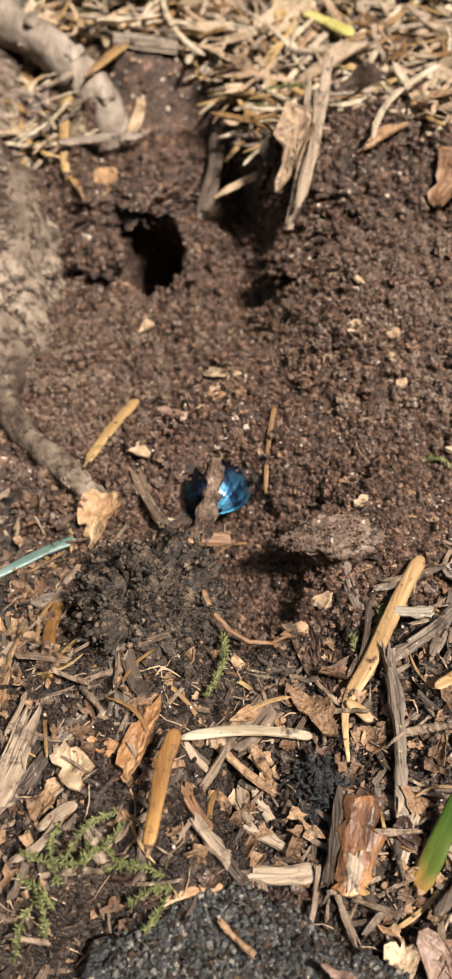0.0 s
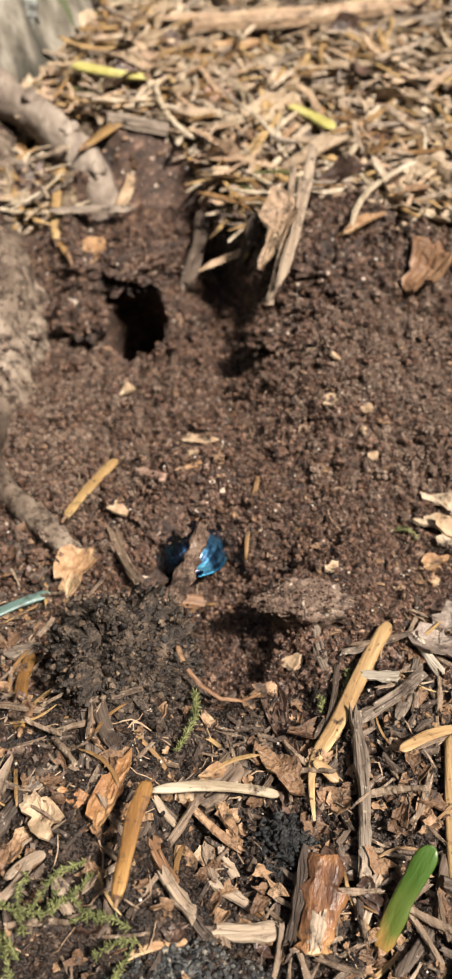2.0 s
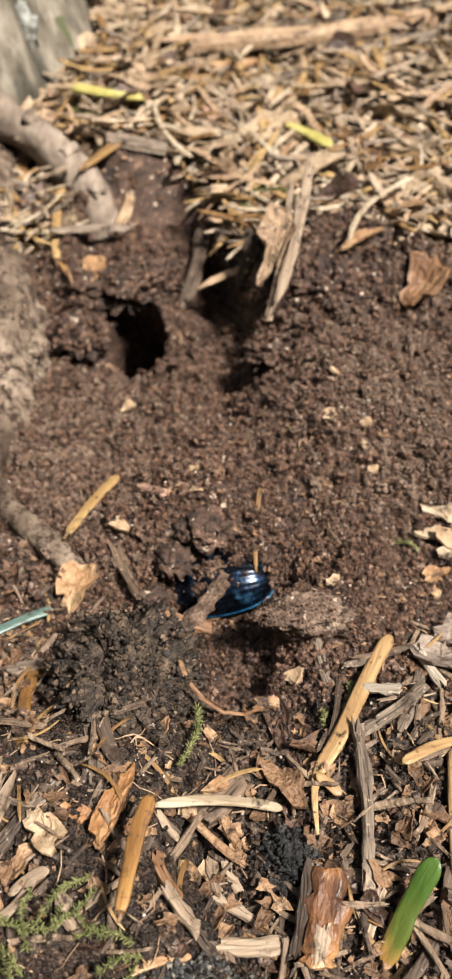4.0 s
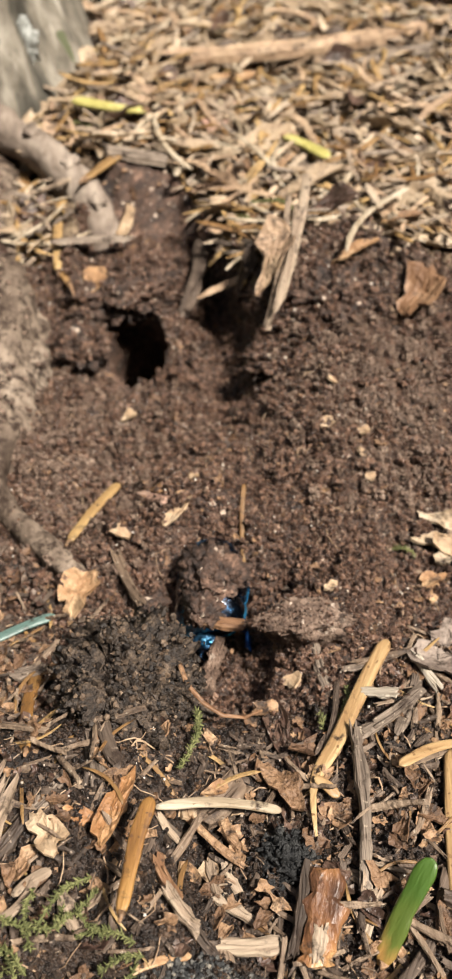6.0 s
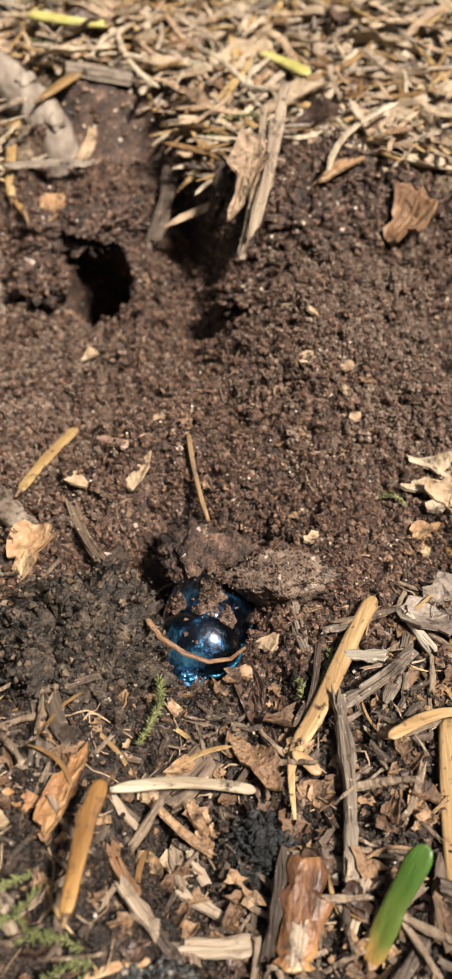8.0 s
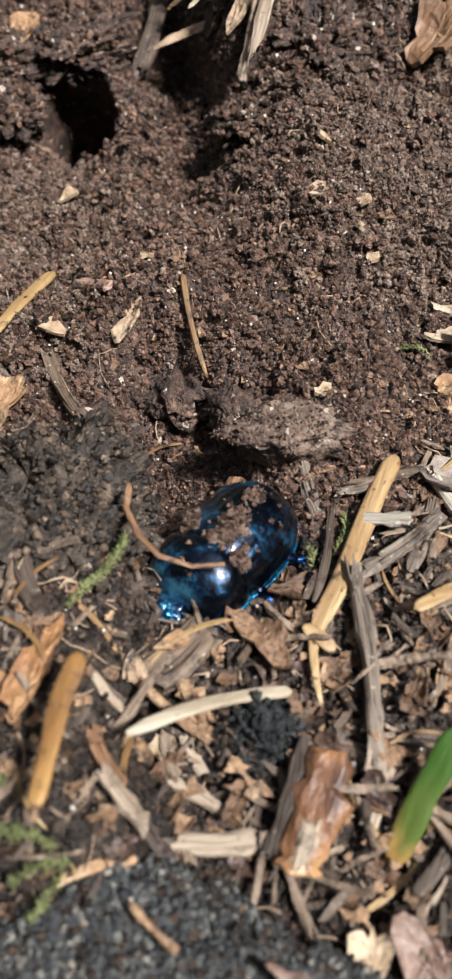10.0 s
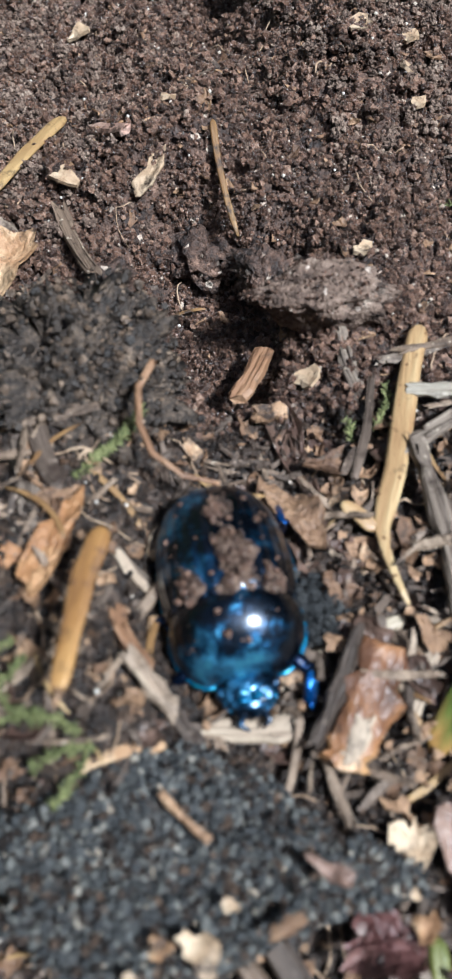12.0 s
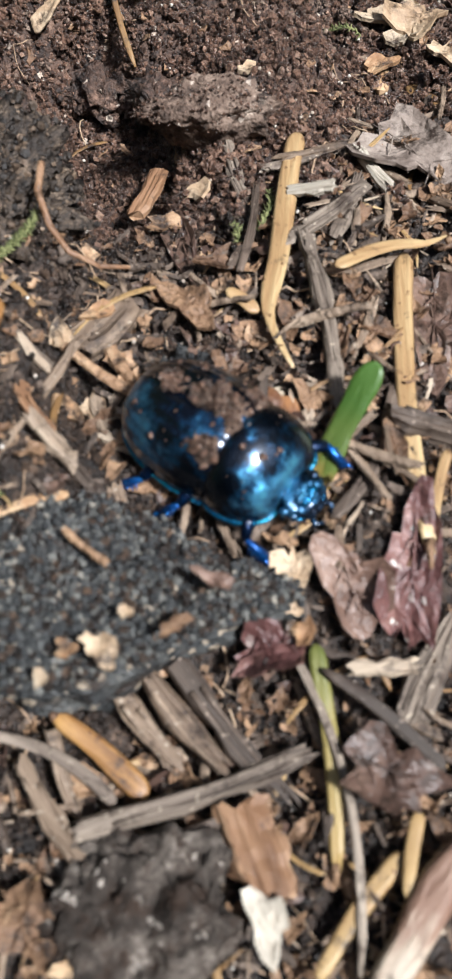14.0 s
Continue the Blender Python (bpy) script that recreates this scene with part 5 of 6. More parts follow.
span("bark_flake", "flake", ORANGE, (-2.61, 1.06), (-2.20, 1.60), 0.47, "pale orange curled flake of bark", "bark", lift=0.1, seed=71, curl=0.4, jag=0.6, sides=18)
span("silver_needle", "needle", SILVER, (-3.85, 0.49), (-2.71, 1.09), 0.15, "silvery green conifer needle", "needle", lift=0.1, seed=806)
span("conifer_needle", "needle", STRAW, (-2.54, 2.06), (-1.86, 3.28), 0.17, "thin olive-yellow conifer needle", "needle", lift=0.17, seed=635)
span("wood_splinter", "splinter", PINKBARK, (-1.52, 2.83), (-1.18, 2.30), 0.17, "short reddish splinter lying on the soil", "splinter", lift=0.15, seed=110)
span("stick", "splinter", BROWNWOOD, (-1.90, 1.88), (-1.60, 1.02), 0.16, "short brown stick lying on the soil", "stick", lift=0.17, seed=477)
span("bark_flake", "flake", CREAM, (-1.93, 2.18), (-1.69, 1.99), 0.19, "small pale flake lying in the litter", "bark", lift=0.14, seed=72, sides=9, rings=2)
span("conifer_needle", "needle", NEEDLE_O, (-2.75, -1.38), (-2.92, 0.19), 0.18, "orange-brown conifer needle lying in the litter", "needle", lift=0.1, seed=488)
span("stick", "splinter", GREYWOOD, (-1.97, -2.16), (-2.16, -0.80), 0.16, "grey weathered stick lying in the litter", "stick", lift=0.12, seed=944)
span("stick", "splinter", GREYWOOD, (-3.17, 0.16), (-2.80, 0.29), 0.15, "pale grey stick lying in the litter", "stick", lift=0.1, seed=480)
span("stick", "splinter", GREYWOOD, (-2.75, -2.09), (-2.34, -1.68), 0.18, "grey-brown twig lying in the litter", "twig", lift=0.1, seed=561)
span("bark_flake", "flake", CREAM, (-2.60, -2.10), (-2.28, -2.50), 0.29, "pale orange torn flake", "bark", lift=0.12, seed=73, jag=0.7)
span("bark_flake", "flake", RUST, (-2.29, -2.02), (-2.05, -2.18), 0.16, "orange flake of bark", "bark", lift=0.12, seed=74)
span("wood_splinter", "splinter", PALEWOOD, (-2.28, -2.88), (-2.13, -3.22), 0.14, "pale splinter lying in the litter", "splinter", lift=0.1, seed=214)
span("twig", "needle", PALEWOOD, (-2.75, -2.83), (-2.37, -2.70), 0.12, "pale curved twig lying in the litter", "twig", lift=0.12, bend=0.1, seed=300)
span("wood_splinter", "splinter", DARKWOOD, (-1.92, -1.12), (-1.78, -1.61), 0.14, "brown splinter lying in the litter", "splinter", lift=0.1, seed=601)
span("wood_splinter", "splinter", BARK, (-0.81, -2.01), (-0.67, -2.36), 0.11, "glossy brown splinter lying in the litter", "splinter", lift=0.08, seed=790)
span("bark_flake", "flake", ORANGE, (-0.97, -1.75), (-0.72, -1.72), 0.16, "small orange flake lying in the litter", "bark", lift=0.06, seed=75, sides=9, rings=2)
span("bark_flake", "flake", BARK, (-0.25, -1.53), (0.00, -2.03), 0.28, "brown flake of bark leaning on a stick", "bark", lift=0.12, seed=76)
span("wood_splinter", "splinter", PALEWOOD, (-0.83, -2.46), (-0.73, -2.72), 0.10, "cream splinter lying in the litter", "splinter", lift=0.08, seed=443)
span("bark_flake", "flake", CREAM, (-1.04, -2.34), (-0.91, -2.71), 0.17, "cream flake of wood", "bark", lift=0.08, seed=77, jag=0.5)
span("bark_flake", "flake", ORANGE, (-1.28, -2.53), (-1.11, -2.60), 0.18, "small tan flake of bark", "bark", lift=0.06, seed=78, sides=9)
span("wood_splinter", "splinter", PALEWOOD, (-0.94, -2.80), (-0.61, -3.05), 0.09, "pale splinter lying in the litter", "splinter", lift=0.08, seed=211)
span("leaf_scrap", "flake", PALELEAF, (2.28, 2.19), (2.72, 1.80), 0.33, "pale straw-coloured torn leaf", "leaf", lift=0.12, seed=81, curl=0.5, jag=0.6)
span("leaf_scrap", "flake", PALELEAF, (2.08, 1.70), (2.58, 1.65), 0.24, "pale straw-coloured torn leaf", "leaf", lift=0.1, seed=82, curl=0.5, jag=0.6)
span("leaf_scrap", "flake", PALELEAF, (2.32, 1.31), (2.69, 1.51), 0.29, "pale straw-coloured torn leaf", "leaf", lift=0.1, seed=83, curl=0.5, jag=0.6)
span("wood_splinter", "splinter", ORANGE, (2.07, 0.79), (2.20, 1.17), 0.13, "small orange stub lying in the litter", "splinter", lift=0.06, seed=430)
span("wood_splinter", "splinter", GREYWOOD, (0.74, -0.37), (1.22, -0.27), 0.08, "thin grey splinter lying in the litter", "splinter", lift=0.1, seed=366)
span("yellow_needle", "needle", YELLOW, (-0.94, 11.95), (-2.44, 12.91), 0.32, "flat yellow-green conifer needle", "needle", lift=0.55, seed=838)
span("bark_flake", "splinter", ORANGE, (0.22, 15.52), (1.42, 15.77), 0.34, "bright orange chip of bark", "bark", lift=0.25, seed=651)
span("branch", "splinter", LEAFTAN, (-0.53, 16.08), (7.04, 17.38), 0.44, "long pale tan fallen branch", "branch", lift=0.3, thick=0.35, rings=14, bend=0.05, seed=110)
span("yellow_needle", "needle", YELLOW, (1.71, 11.64), (2.40, 10.32), 0.29, "pale yellow-green flat needle", "needle", lift=0.5, seed=298)
span("straw", "splinter", PALEWOOD, (0.64, 5.67), (1.21, 7.06), 0.13, "pale dry straw hanging over the bank", "straw", lift=0.66, rings=10, seed=381)
span("straw", "splinter", PALEWOOD, (0.76, 5.60), (1.36, 6.95), 0.13, "pale dry straw hanging over the bank", "straw", lift=0.6799999999999999, rings=10, seed=146)
span("straw", "splinter", PALEWOOD, (0.86, 5.75), (1.52, 7.21), 0.13, "pale dry straw hanging over the bank", "straw", lift=0.74, rings=10, seed=589)
span("leaf_scrap", "flake", LEAFTAN, (0.62, 6.05), (1.20, 6.62), 0.50, "tan papery flake on the bank", "leaf", lift=0.78, seed=91, curl=0.4, jag=0.6)
span("dead_leaf", "flake", LEAF, (1.70, 7.95), (2.45, 7.70), 0.62, "grey-purple dead leaf lying in the litter", "leaf", lift=0.6, seed=92, curl=0.3, jag=0.3, sides=18)
span("bark_flake", "flake", ORANGE, (1.86, 6.67), (2.55, 6.88), 0.18, "orange flake under a leaf", "bark", lift=0.2, seed=93)
span("bark_flake", "flake", REDCHIP, (2.84, 5.97), (3.53, 6.37), 0.62, "pinkish-brown flake of bark", "bark", lift=0.2, seed=94, curl=0.3, jag=0.4, sides=18, thick=0.08)
span("conifer_needle", "needle", PALEWOOD, (3.26, 9.26), (3.19, 8.02), 0.26, "pale needle lying in the litter", "needle", lift=0.3, seed=722)
span("conifer_needle", "needle", STRAW, (-2.75, 7.78), (-2.63, 9.63), 0.19, "straw-coloured needle leaning on the root", "needle", lift=0.3, seed=263)
span("conifer_needle", "needle", STRAW, (-2.58, 7.42), (-3.71, 12.32), 0.18, "straw-coloured needle leaning on the root", "needle", lift=0.4, seed=209)
span("bark_flake", "flake", ORANGE, (-2.44, 7.49), (-1.96, 8.03), 0.48, "pale orange flake of bark", "bark", lift=0.2, seed=95, jag=0.6)
span("conifer_needle", "needle", STRAW, (-2.26, 9.91), (-0.68, 12.10), 0.28, "straw and orange needle", "needle", lift=0.3, seed=321)
span("stick", "splinter", GREYWOOD, (-1.81, 11.04), (-0.74, 10.75), 0.33, "pinkish grey stick lying in the litter", "stick", lift=0.25, seed=887)
span("wood_splinter", "splinter", GREYWOOD, (-1.54, 8.69), (-2.72, 8.26), 0.15, "thin grey twig lying in the litter", "twig", lift=0.3, seed=149)
span("wood_splinter", "splinter", CREAM, (-1.65, 8.89), (-1.45, 10.06), 0.18, "cream splinter lying in the litter", "splinter", lift=0.3, seed=639)
span("dead_leaf", "flake", DARKWOOD, (0.35, 6.98), (0.68, 7.22), 0.31, "dark curled scrap of leaf", "leaf", lift=0.2, seed=97, curl=0.6)
span("wood_splinter", "splinter", GREYWOOD, (1.12, 10.25), (2.02, 10.79), 0.31, "pale grey chip lying in the litter", "wood chip", lift=0.3, seed=353)
span("wood_splinter", "splinter", GREYWOOD, (3.36, 15.47), (5.75, 15.87), 0.31, "dark grey twig lying in the litter", "twig", lift=0.35, seed=189)
span("bark_flake", "flake", PINKBARK, (0.17, 12.34), (1.17, 14.31), 0.47, "pinkish flake of bark", "bark", lift=0.3, seed=98)
span("soil_bit", "flake", CREAM, (-1.84, 5.04), (-1.60, 5.10), 0.21, "small pale woody flake on the soil", "bark", lift=0.11, seed=188, sides=9, rings=2, jag=0.6)
span("soil_bit", "flake", CREAM, (1.08, 3.33), (1.32, 3.44), 0.20, "small pale woody flake on the soil", "bark", lift=0.11, seed=510, sides=9, rings=2, jag=0.6)
span("soil_bit", "flake", CREAM, (1.59, 3.31), (1.79, 3.37), 0.17, "small pale woody flake on the soil", "bark", lift=0.11, seed=568, sides=9, rings=2, jag=0.6)
span("soil_bit", "flake", CREAM, (1.50, 2.97), (1.69, 3.00), 0.17, "small pale woody flake on the soil", "bark", lift=0.11, seed=565, sides=9, rings=2, jag=0.6)
span("soil_bit", "flake", CREAM, (1.33, 4.17), (1.45, 4.14), 0.11, "small pale woody flake on the soil", "bark", lift=0.11, seed=517, sides=9, rings=2, jag=0.6)
span("soil_bit", "flake", CREAM, (1.57, 2.58), (1.73, 2.63), 0.14, "small pale woody flake on the soil", "bark", lift=0.11, seed=580, sides=9, rings=2, jag=0.6)
span("soil_bit", "flake", CREAM, (-0.81, 2.66), (-0.70, 2.80), 0.10, "small pale woody flake on the soil", "bark", lift=0.11, seed=290, sides=9, rings=2, jag=0.6)
span("soil_bit", "flake", CREAM, (0.70, 0.76), (0.88, 0.83), 0.15, "small pale woody flake on the soil", "bark", lift=0.11, seed=515, sides=9, rings=2, jag=0.6)
span("stick", "splinter", DARKWOOD, (-0.67, 7.25), (-0.21, 9.07), 0.28, "dark reddish stub of root in the bank", "root", lift=0.15, seed=539)
span("leaf_scrap", "flake", CREAM, (-1.15, -4.51), (-0.97, -4.69), 0.18, "pale flake lying on the stone", "leaf", za=0.46, zb=0.44, seed=301, jag=0.6)
span("bark_flake", "flake", ORANGE, (-1.35, -4.55), (-1.21, -4.57), 0.12, "orange flake lying on the stone", "bark", za=0.46, zb=0.44, seed=302, jag=0.6)
span("bark_flake", "flake", BROWNLEAF, (-0.40, -4.20), (-0.16, -4.34), 0.11, "pinkish flake lying on the stone", "bark", za=0.46, zb=0.44, seed=303, jag=0.6)
span("wood_splinter", "splinter", BARK, (-1.21, -3.74), (-0.98, -4.00), 0.06, "thin reddish splinter on the stone", "splinter", za=0.46, zb=0.44, seed=304)
span("wood_splinter", "splinter", BARK, (-0.68, -4.56), (-0.48, -4.49), 0.09, "reddish chip at the stone edge", "splinter", za=0.46, zb=0.44, seed=305)
span("leaf_scrap", "flake", CREAM, (-0.92, -4.40), (-0.83, -4.38), 0.08, "small pale flake on the stone", "leaf", za=0.46, zb=0.44, seed=306, jag=0.6, sides=9, rings=2)
span("leaf_scrap", "flake", PALELEAF, (-1.51, -4.73), (-1.41, -4.71), 0.11, "small pale flake on the stone", "leaf", za=0.46, zb=0.44, seed=307, jag=0.6, sides=9, rings=2)
span("bark_flake", "flake", ORANGE, (-3.32, -1.61), (-3.45, 0.04), 0.57, "broad pale orange flake of bark", "bark", lift=0.14, seed=401, curl=0.4, jag=0.5, sides=20)
span("stick", "splinter", PALEWOOD, (-3.37, -2.70), (-2.85, -1.76), 0.26, "thick pale weathered stick", "stick", lift=0.14, rings=10, seed=937)
span("stick", "splinter", DARKWOOD, (-3.05, -2.46), (-2.64, -2.00), 0.18, "dark stick under a paler one", "stick", lift=0.08, rings=8, seed=261)
span("twig", "needle", PALEWOOD, (-2.94, -3.15), (-2.46, -2.72), 0.11, "pale curved twig lying in the litter", "twig", lift=0.16, bend=-0.16, seed=874)


# ---- the beetle ----
def shell(stations, groove=0, only=0, sides=40, rings=34):
    """A domed wing case or shield along y from stations (y, half width, height), smoothly joined. only: -1 left, 1 right half."""
    st = np.array(stations, float)
    k = np.linspace(0, 1, len(st))
    u = np.linspace(0, 1, rings)
    ys, ws, hs = (np.interp(u, k, st[:, c]) for c in range(3))
    for _ in range(2):
        for arr in (ys, ws, hs):
            arr[1:-1] = 0.25 * arr[:-2] + 0.5 * arr[1:-1] + 0.25 * arr[2:]
    lo, hi = (-0.10, math.pi + 0.10) if not only else ((-0.10, math.pi / 2 - 0.02) if only > 0 else (math.pi / 2 + 0.02, math.pi + 0.10))
    verts, faces = [], []
    for y, w, h in zip(ys, ws, hs):
        for s in range(sides + 1):
            a = lo + (hi - lo) * s / sides
            g = 1 + (0.018 * (abs(math.sin(a * groove)) ** 0.9 - 1) if groove else 0)
            verts.append((w * math.cos(a) * g, y, h * math.copysign(abs(math.sin(a)) ** 0.88, math.sin(a)) * g))
    n = sides + 1
    for q in range(rings - 1):
        for s in range(sides):
            a = q * n + s
            faces.append((a, a + n, a + 1 + n, a + 1))
    return np.array(verts), faces


def build_beetle():
    beetle = new("beetle")
    tagged(beetle, "shiny blue-black dung beetle with soil stuck on its back", "beetle")
    part("abdomen", turned((ICO[3][0] * np.array([0.41, 0.70, 0.20]), ICO[3][1]), 0, -0.12, 0.17), LEGBLUE, beetle, "dark blue underside")
    back = [(-0.78, 0.01, 0.01), (-0.765, 0.17, 0.16), (-0.715, 0.28, 0.28), (-0.62, 0.365, 0.37), (-0.48, 0.43, 0.435), (-0.30, 0.468, 0.465),
            (-0.08, 0.482, 0.475), (0.09, 0.468, 0.46), (0.19, 0.445, 0.425), (0.225, 0.40, 0.36)]
    for side in (-1, 1):
        wing = part("elytron", turned(shell(back, groove=15, only=side), 0, 0, 0.15), CHITIN, beetle, "glossy blue-black wing case with fine grooves and painted sky reflections")
        t = np.linspace(0, 1, 22)
        edge = np.stack([side * np.interp(t, np.linspace(0, 1, 10), [s[1] for s in back]) * 1.005, np.interp(t, np.linspace(0, 1, 10), [s[0] for s in back]), np.full(22, 0.125)], 1)
        part("margin", tube(edge, np.full(22, 0.012), 6), TEAL, wing, "thin turquoise edge")
    shield = [(0.17, 0.41, 0.395), (0.19, 0.438, 0.42), (0.26, 0.458, 0.435), (0.36, 0.456, 0.415), (0.46, 0.43, 0.365), (0.545, 0.38, 0.29), (0.61, 0.32, 0.20), (0.64, 0.27, 0.13), (0.645, 0.2, 0.08)]
    pron = part("pronotum", turned(shell(shield), 0, 0, 0.15), SHIELD, beetle, "domed polished blue-black neck shield with painted sky reflections")
    t = np.linspace(0, 1, 15)
    k = np.linspace(0, 1, len(shield))
    for side in (-1, 1):
        rim = np.stack([side * np.interp(t, k, [s[1] for s in shield]), np.interp(t, k, [s[0] for s in shield]), 0.13 + 0.02 * t], 1)
        part("rim", tube(rim, np.full(15, 0.021), 6), TEAL, pron, "bright turquoise edge")
    v, f = ICO[4]
    h = v * np.array([0.19, 0.16, 0.09])
    h[:, 1] = np.where(h[:, 1] > 0, h[:, 1] * (1.0 - 0.45 * (h[:, 0] / 0.21) ** 2), h[:, 1])
    h *= np.array([1 + 0.30 * noise.fractal(Vector(p * 4.2), 1.0, 2.0, 4) for p in v])[:, None]
    head = part("head", turned((h, f), 0, 0.73, 0.15, rx=-18), CHITIN, beetle, "small shovel-shaped blue head")
    brow = np.linspace(0.15, math.pi - 0.15, 15)
    part("clypeus_rim", tube(np.stack([0.17 * np.cos(brow), 0.74 + 0.12 * np.sin(brow), 0.135 - 0.02 * np.sin(brow)], 1), np.full(15, 0.018), 6), TEAL, head, "raised turquoise edge")
    for q in range(6):
        at = (0.11 * math.cos(q * 2.4) * (0.4 + 0.6 * q / 9), 0.74 + 0.09 * math.sin(q * 2.4) * (0.4 + 0.6 * q / 9), 0.225 - 0.03 * q / 9)
        part("boss", turned(lump(0.05, 0.04, 0.03, seed=q + 5, sub=3, rough=0.4, fine=0.2), *at), TEAL if q % 2 else CHITIN, head)
    for side in (-1, 1):
        part("eye", turned((ICO[2][0] * 0.04, ICO[2][1]), 0.175 * side, 0.70, 0.17), CHITIN, head, "black bead of an eye")
        part("mandible", tube([(0.06 * side, 0.84, 0.11), (0.10 * side, 0.91, 0.09), (0.04 * side, 0.95, 0.08)], [0.032, 0.025, 0.01], 7), CHITIN, head)
        part("antenna", tube([(0.16 * side, 0.80, 0.13), (0.23 * side, 0.85, 0.14), (0.28 * side, 0.86, 0.13)], [0.012, 0.011, 0.013], 6), DARKWOOD, head, "thin dark feeler")
        part("antenna_club", turned((ICO[2][0] * np.array([0.03, 0.042, 0.025]), ICO[2][1]), 0.31 * side, 0.87, 0.13), BARK, head, "brown clubbed tip")
    legs = []
    for name, y, knee, foot in (("front_leg", 0.46, (0.22, 0.14, 0.04), (0.24, 0.30, -0.08)), ("middle_leg", 0.06, (0.30, 0.04, 0.05), (0.42, -0.07, -0.09)),
                                ("hind_leg", -0.28, (0.27, -0.11, 0.05), (0.35, -0.34, -0.09))):
        for side in (-1, 1):
            kn, ft = np.array(knee) * (side, 1, 1), np.array(foot) * (side, 1, 1)
            leg = part(name, tube([(0, 0, 0), kn * 0.55 + np.array([0, 0, 0.02]), kn], [0.055, 0.062, 0.036], 10), LEGBLUE, beetle, "stout dark blue thigh")
            leg.location = (0.24 * side * CM, y * CM, 0.13 * CM)
            shin = [tube([kn, (kn + ft) / 2, ft], [0.024, 0.034, 0.042], 8)]
            for q in range(5):
                p = kn + (ft - kn) * (0.25 + 0.17 * q)
                shin.append(tube([p, p + np.array([0.065 * side, 0.03, -0.01])], [0.014, 0.003], 5))
            part("shin", joined(shin), SHINBLUE, leg, "toothed metallic blue shin")
            toe = ft + (ft - kn) * 0.35 + np.array([0.03 * side, 0, 0.03])
            part("foot", tube([ft, (ft + toe) / 2 + np.array([0, 0, 0.015]), toe], [0.016, 0.018, 0.010], 6), SHINBLUE, leg)
            legs.append((leg, side, name))
    def skin(x, y):
        half = np.interp(y, [s[0] for s in back] + [0.42, 0.50, 0.575, 0.63], [s[1] for s in back] + [0.456, 0.42, 0.36, 0.30])
        high = np.interp(y, [s[0] for s in back[:-1]] + [0.34, 0.42, 0.50, 0.575, 0.63], [s[2] for s in back[:-1]] + [0.435, 0.40, 0.335, 0.255, 0.175])
        return 0.15 + high * max(0.0, 1 - (x / half) ** 2) ** 0.44

    def crust(name, cx, cy, rx, ry, high, seed, label):
        """A cake of soil that follows the shell, thick in the middle and ragged at its edge."""
        n = 40
        g = np.linspace(-1.5, 1.5, n)
        verts, thick = [], []
        for v in g:
            for u in g:
                x, y = cx + u * rx, cy + v * ry
                rag = noise.fractal(Vector((x * 9 + seed, y * 9, seed)), 1.0, 2.0, 4)
                d = 1 - math.hypot(u, v) + 0.75 * rag
                thick.append(d)
                top = high * min(1.0, max(d, 0) * 2.0) * (0.65 + 0.9 * abs(noise.fractal(Vector((x * 22, y * 22, seed + 5)), 1.0, 2.0, 3)))
                verts.append((x, y, skin(x, y) + (top if d > 0 else -0.02)))
        faces = []
        for r in range(n - 1):
            for c in range(n - 1):
                a = r * n + c
                if max(thick[k] for k in (a, a + 1, a + n, a + n + 1)) > 0 and all(abs(verts[k][0]) < 0.43 for k in (a, a + 1, a + n, a + n + 1)):
                    faces.append((a, a + 1, a + n + 1, a + n))
        cake = part(name, (np.array(verts), faces), MUDWOOD, beetle, label)
        thick = np.array(thick)
        grain_at = np.array(verts)[thick > 0.05]
        gritty(cake, grain_at, np.ones(len(grain_at), bool), "loose_soil", CRUMB, int(420 * (rx + ry)), 0.008, 0.028, "loose crumbs of soil", spread=0.02)
        return cake

    crust("soil_crust", -0.08, -0.02, 0.125, 0.22, 0.07, 1, "grey-brown soil caked on its back")
    crust("soil_crust", -0.02, -0.42, 0.09, 0.09, 0.03, 2, "thin patch of dried soil")
    crust("soil_crust", 0.25, 0.10, 0.08, 0.10, 0.045, 3, "thin patch of dried soil")
    crust("soil_crust", -0.30, 0.14, 0.06, 0.09, 0.03, 4, "thin patch of dried soil")
    rnd = np.random.RandomState(5)
    for q in range(40):
        x, y = rnd.uniform(-0.36, 0.36), rnd.uniform(-0.60, 0.52)
        s = 0.007 + 0.022 * rnd.rand() ** 2
        part("soil_speck", turned(lump(s, s * 0.85, s * 0.7, seed=q, sub=2, rough=0.9, fine=0.4, scale=1.8), x, y, skin(x, y) + s * 0.3), CRUMB, beetle)
    return beetle, legs


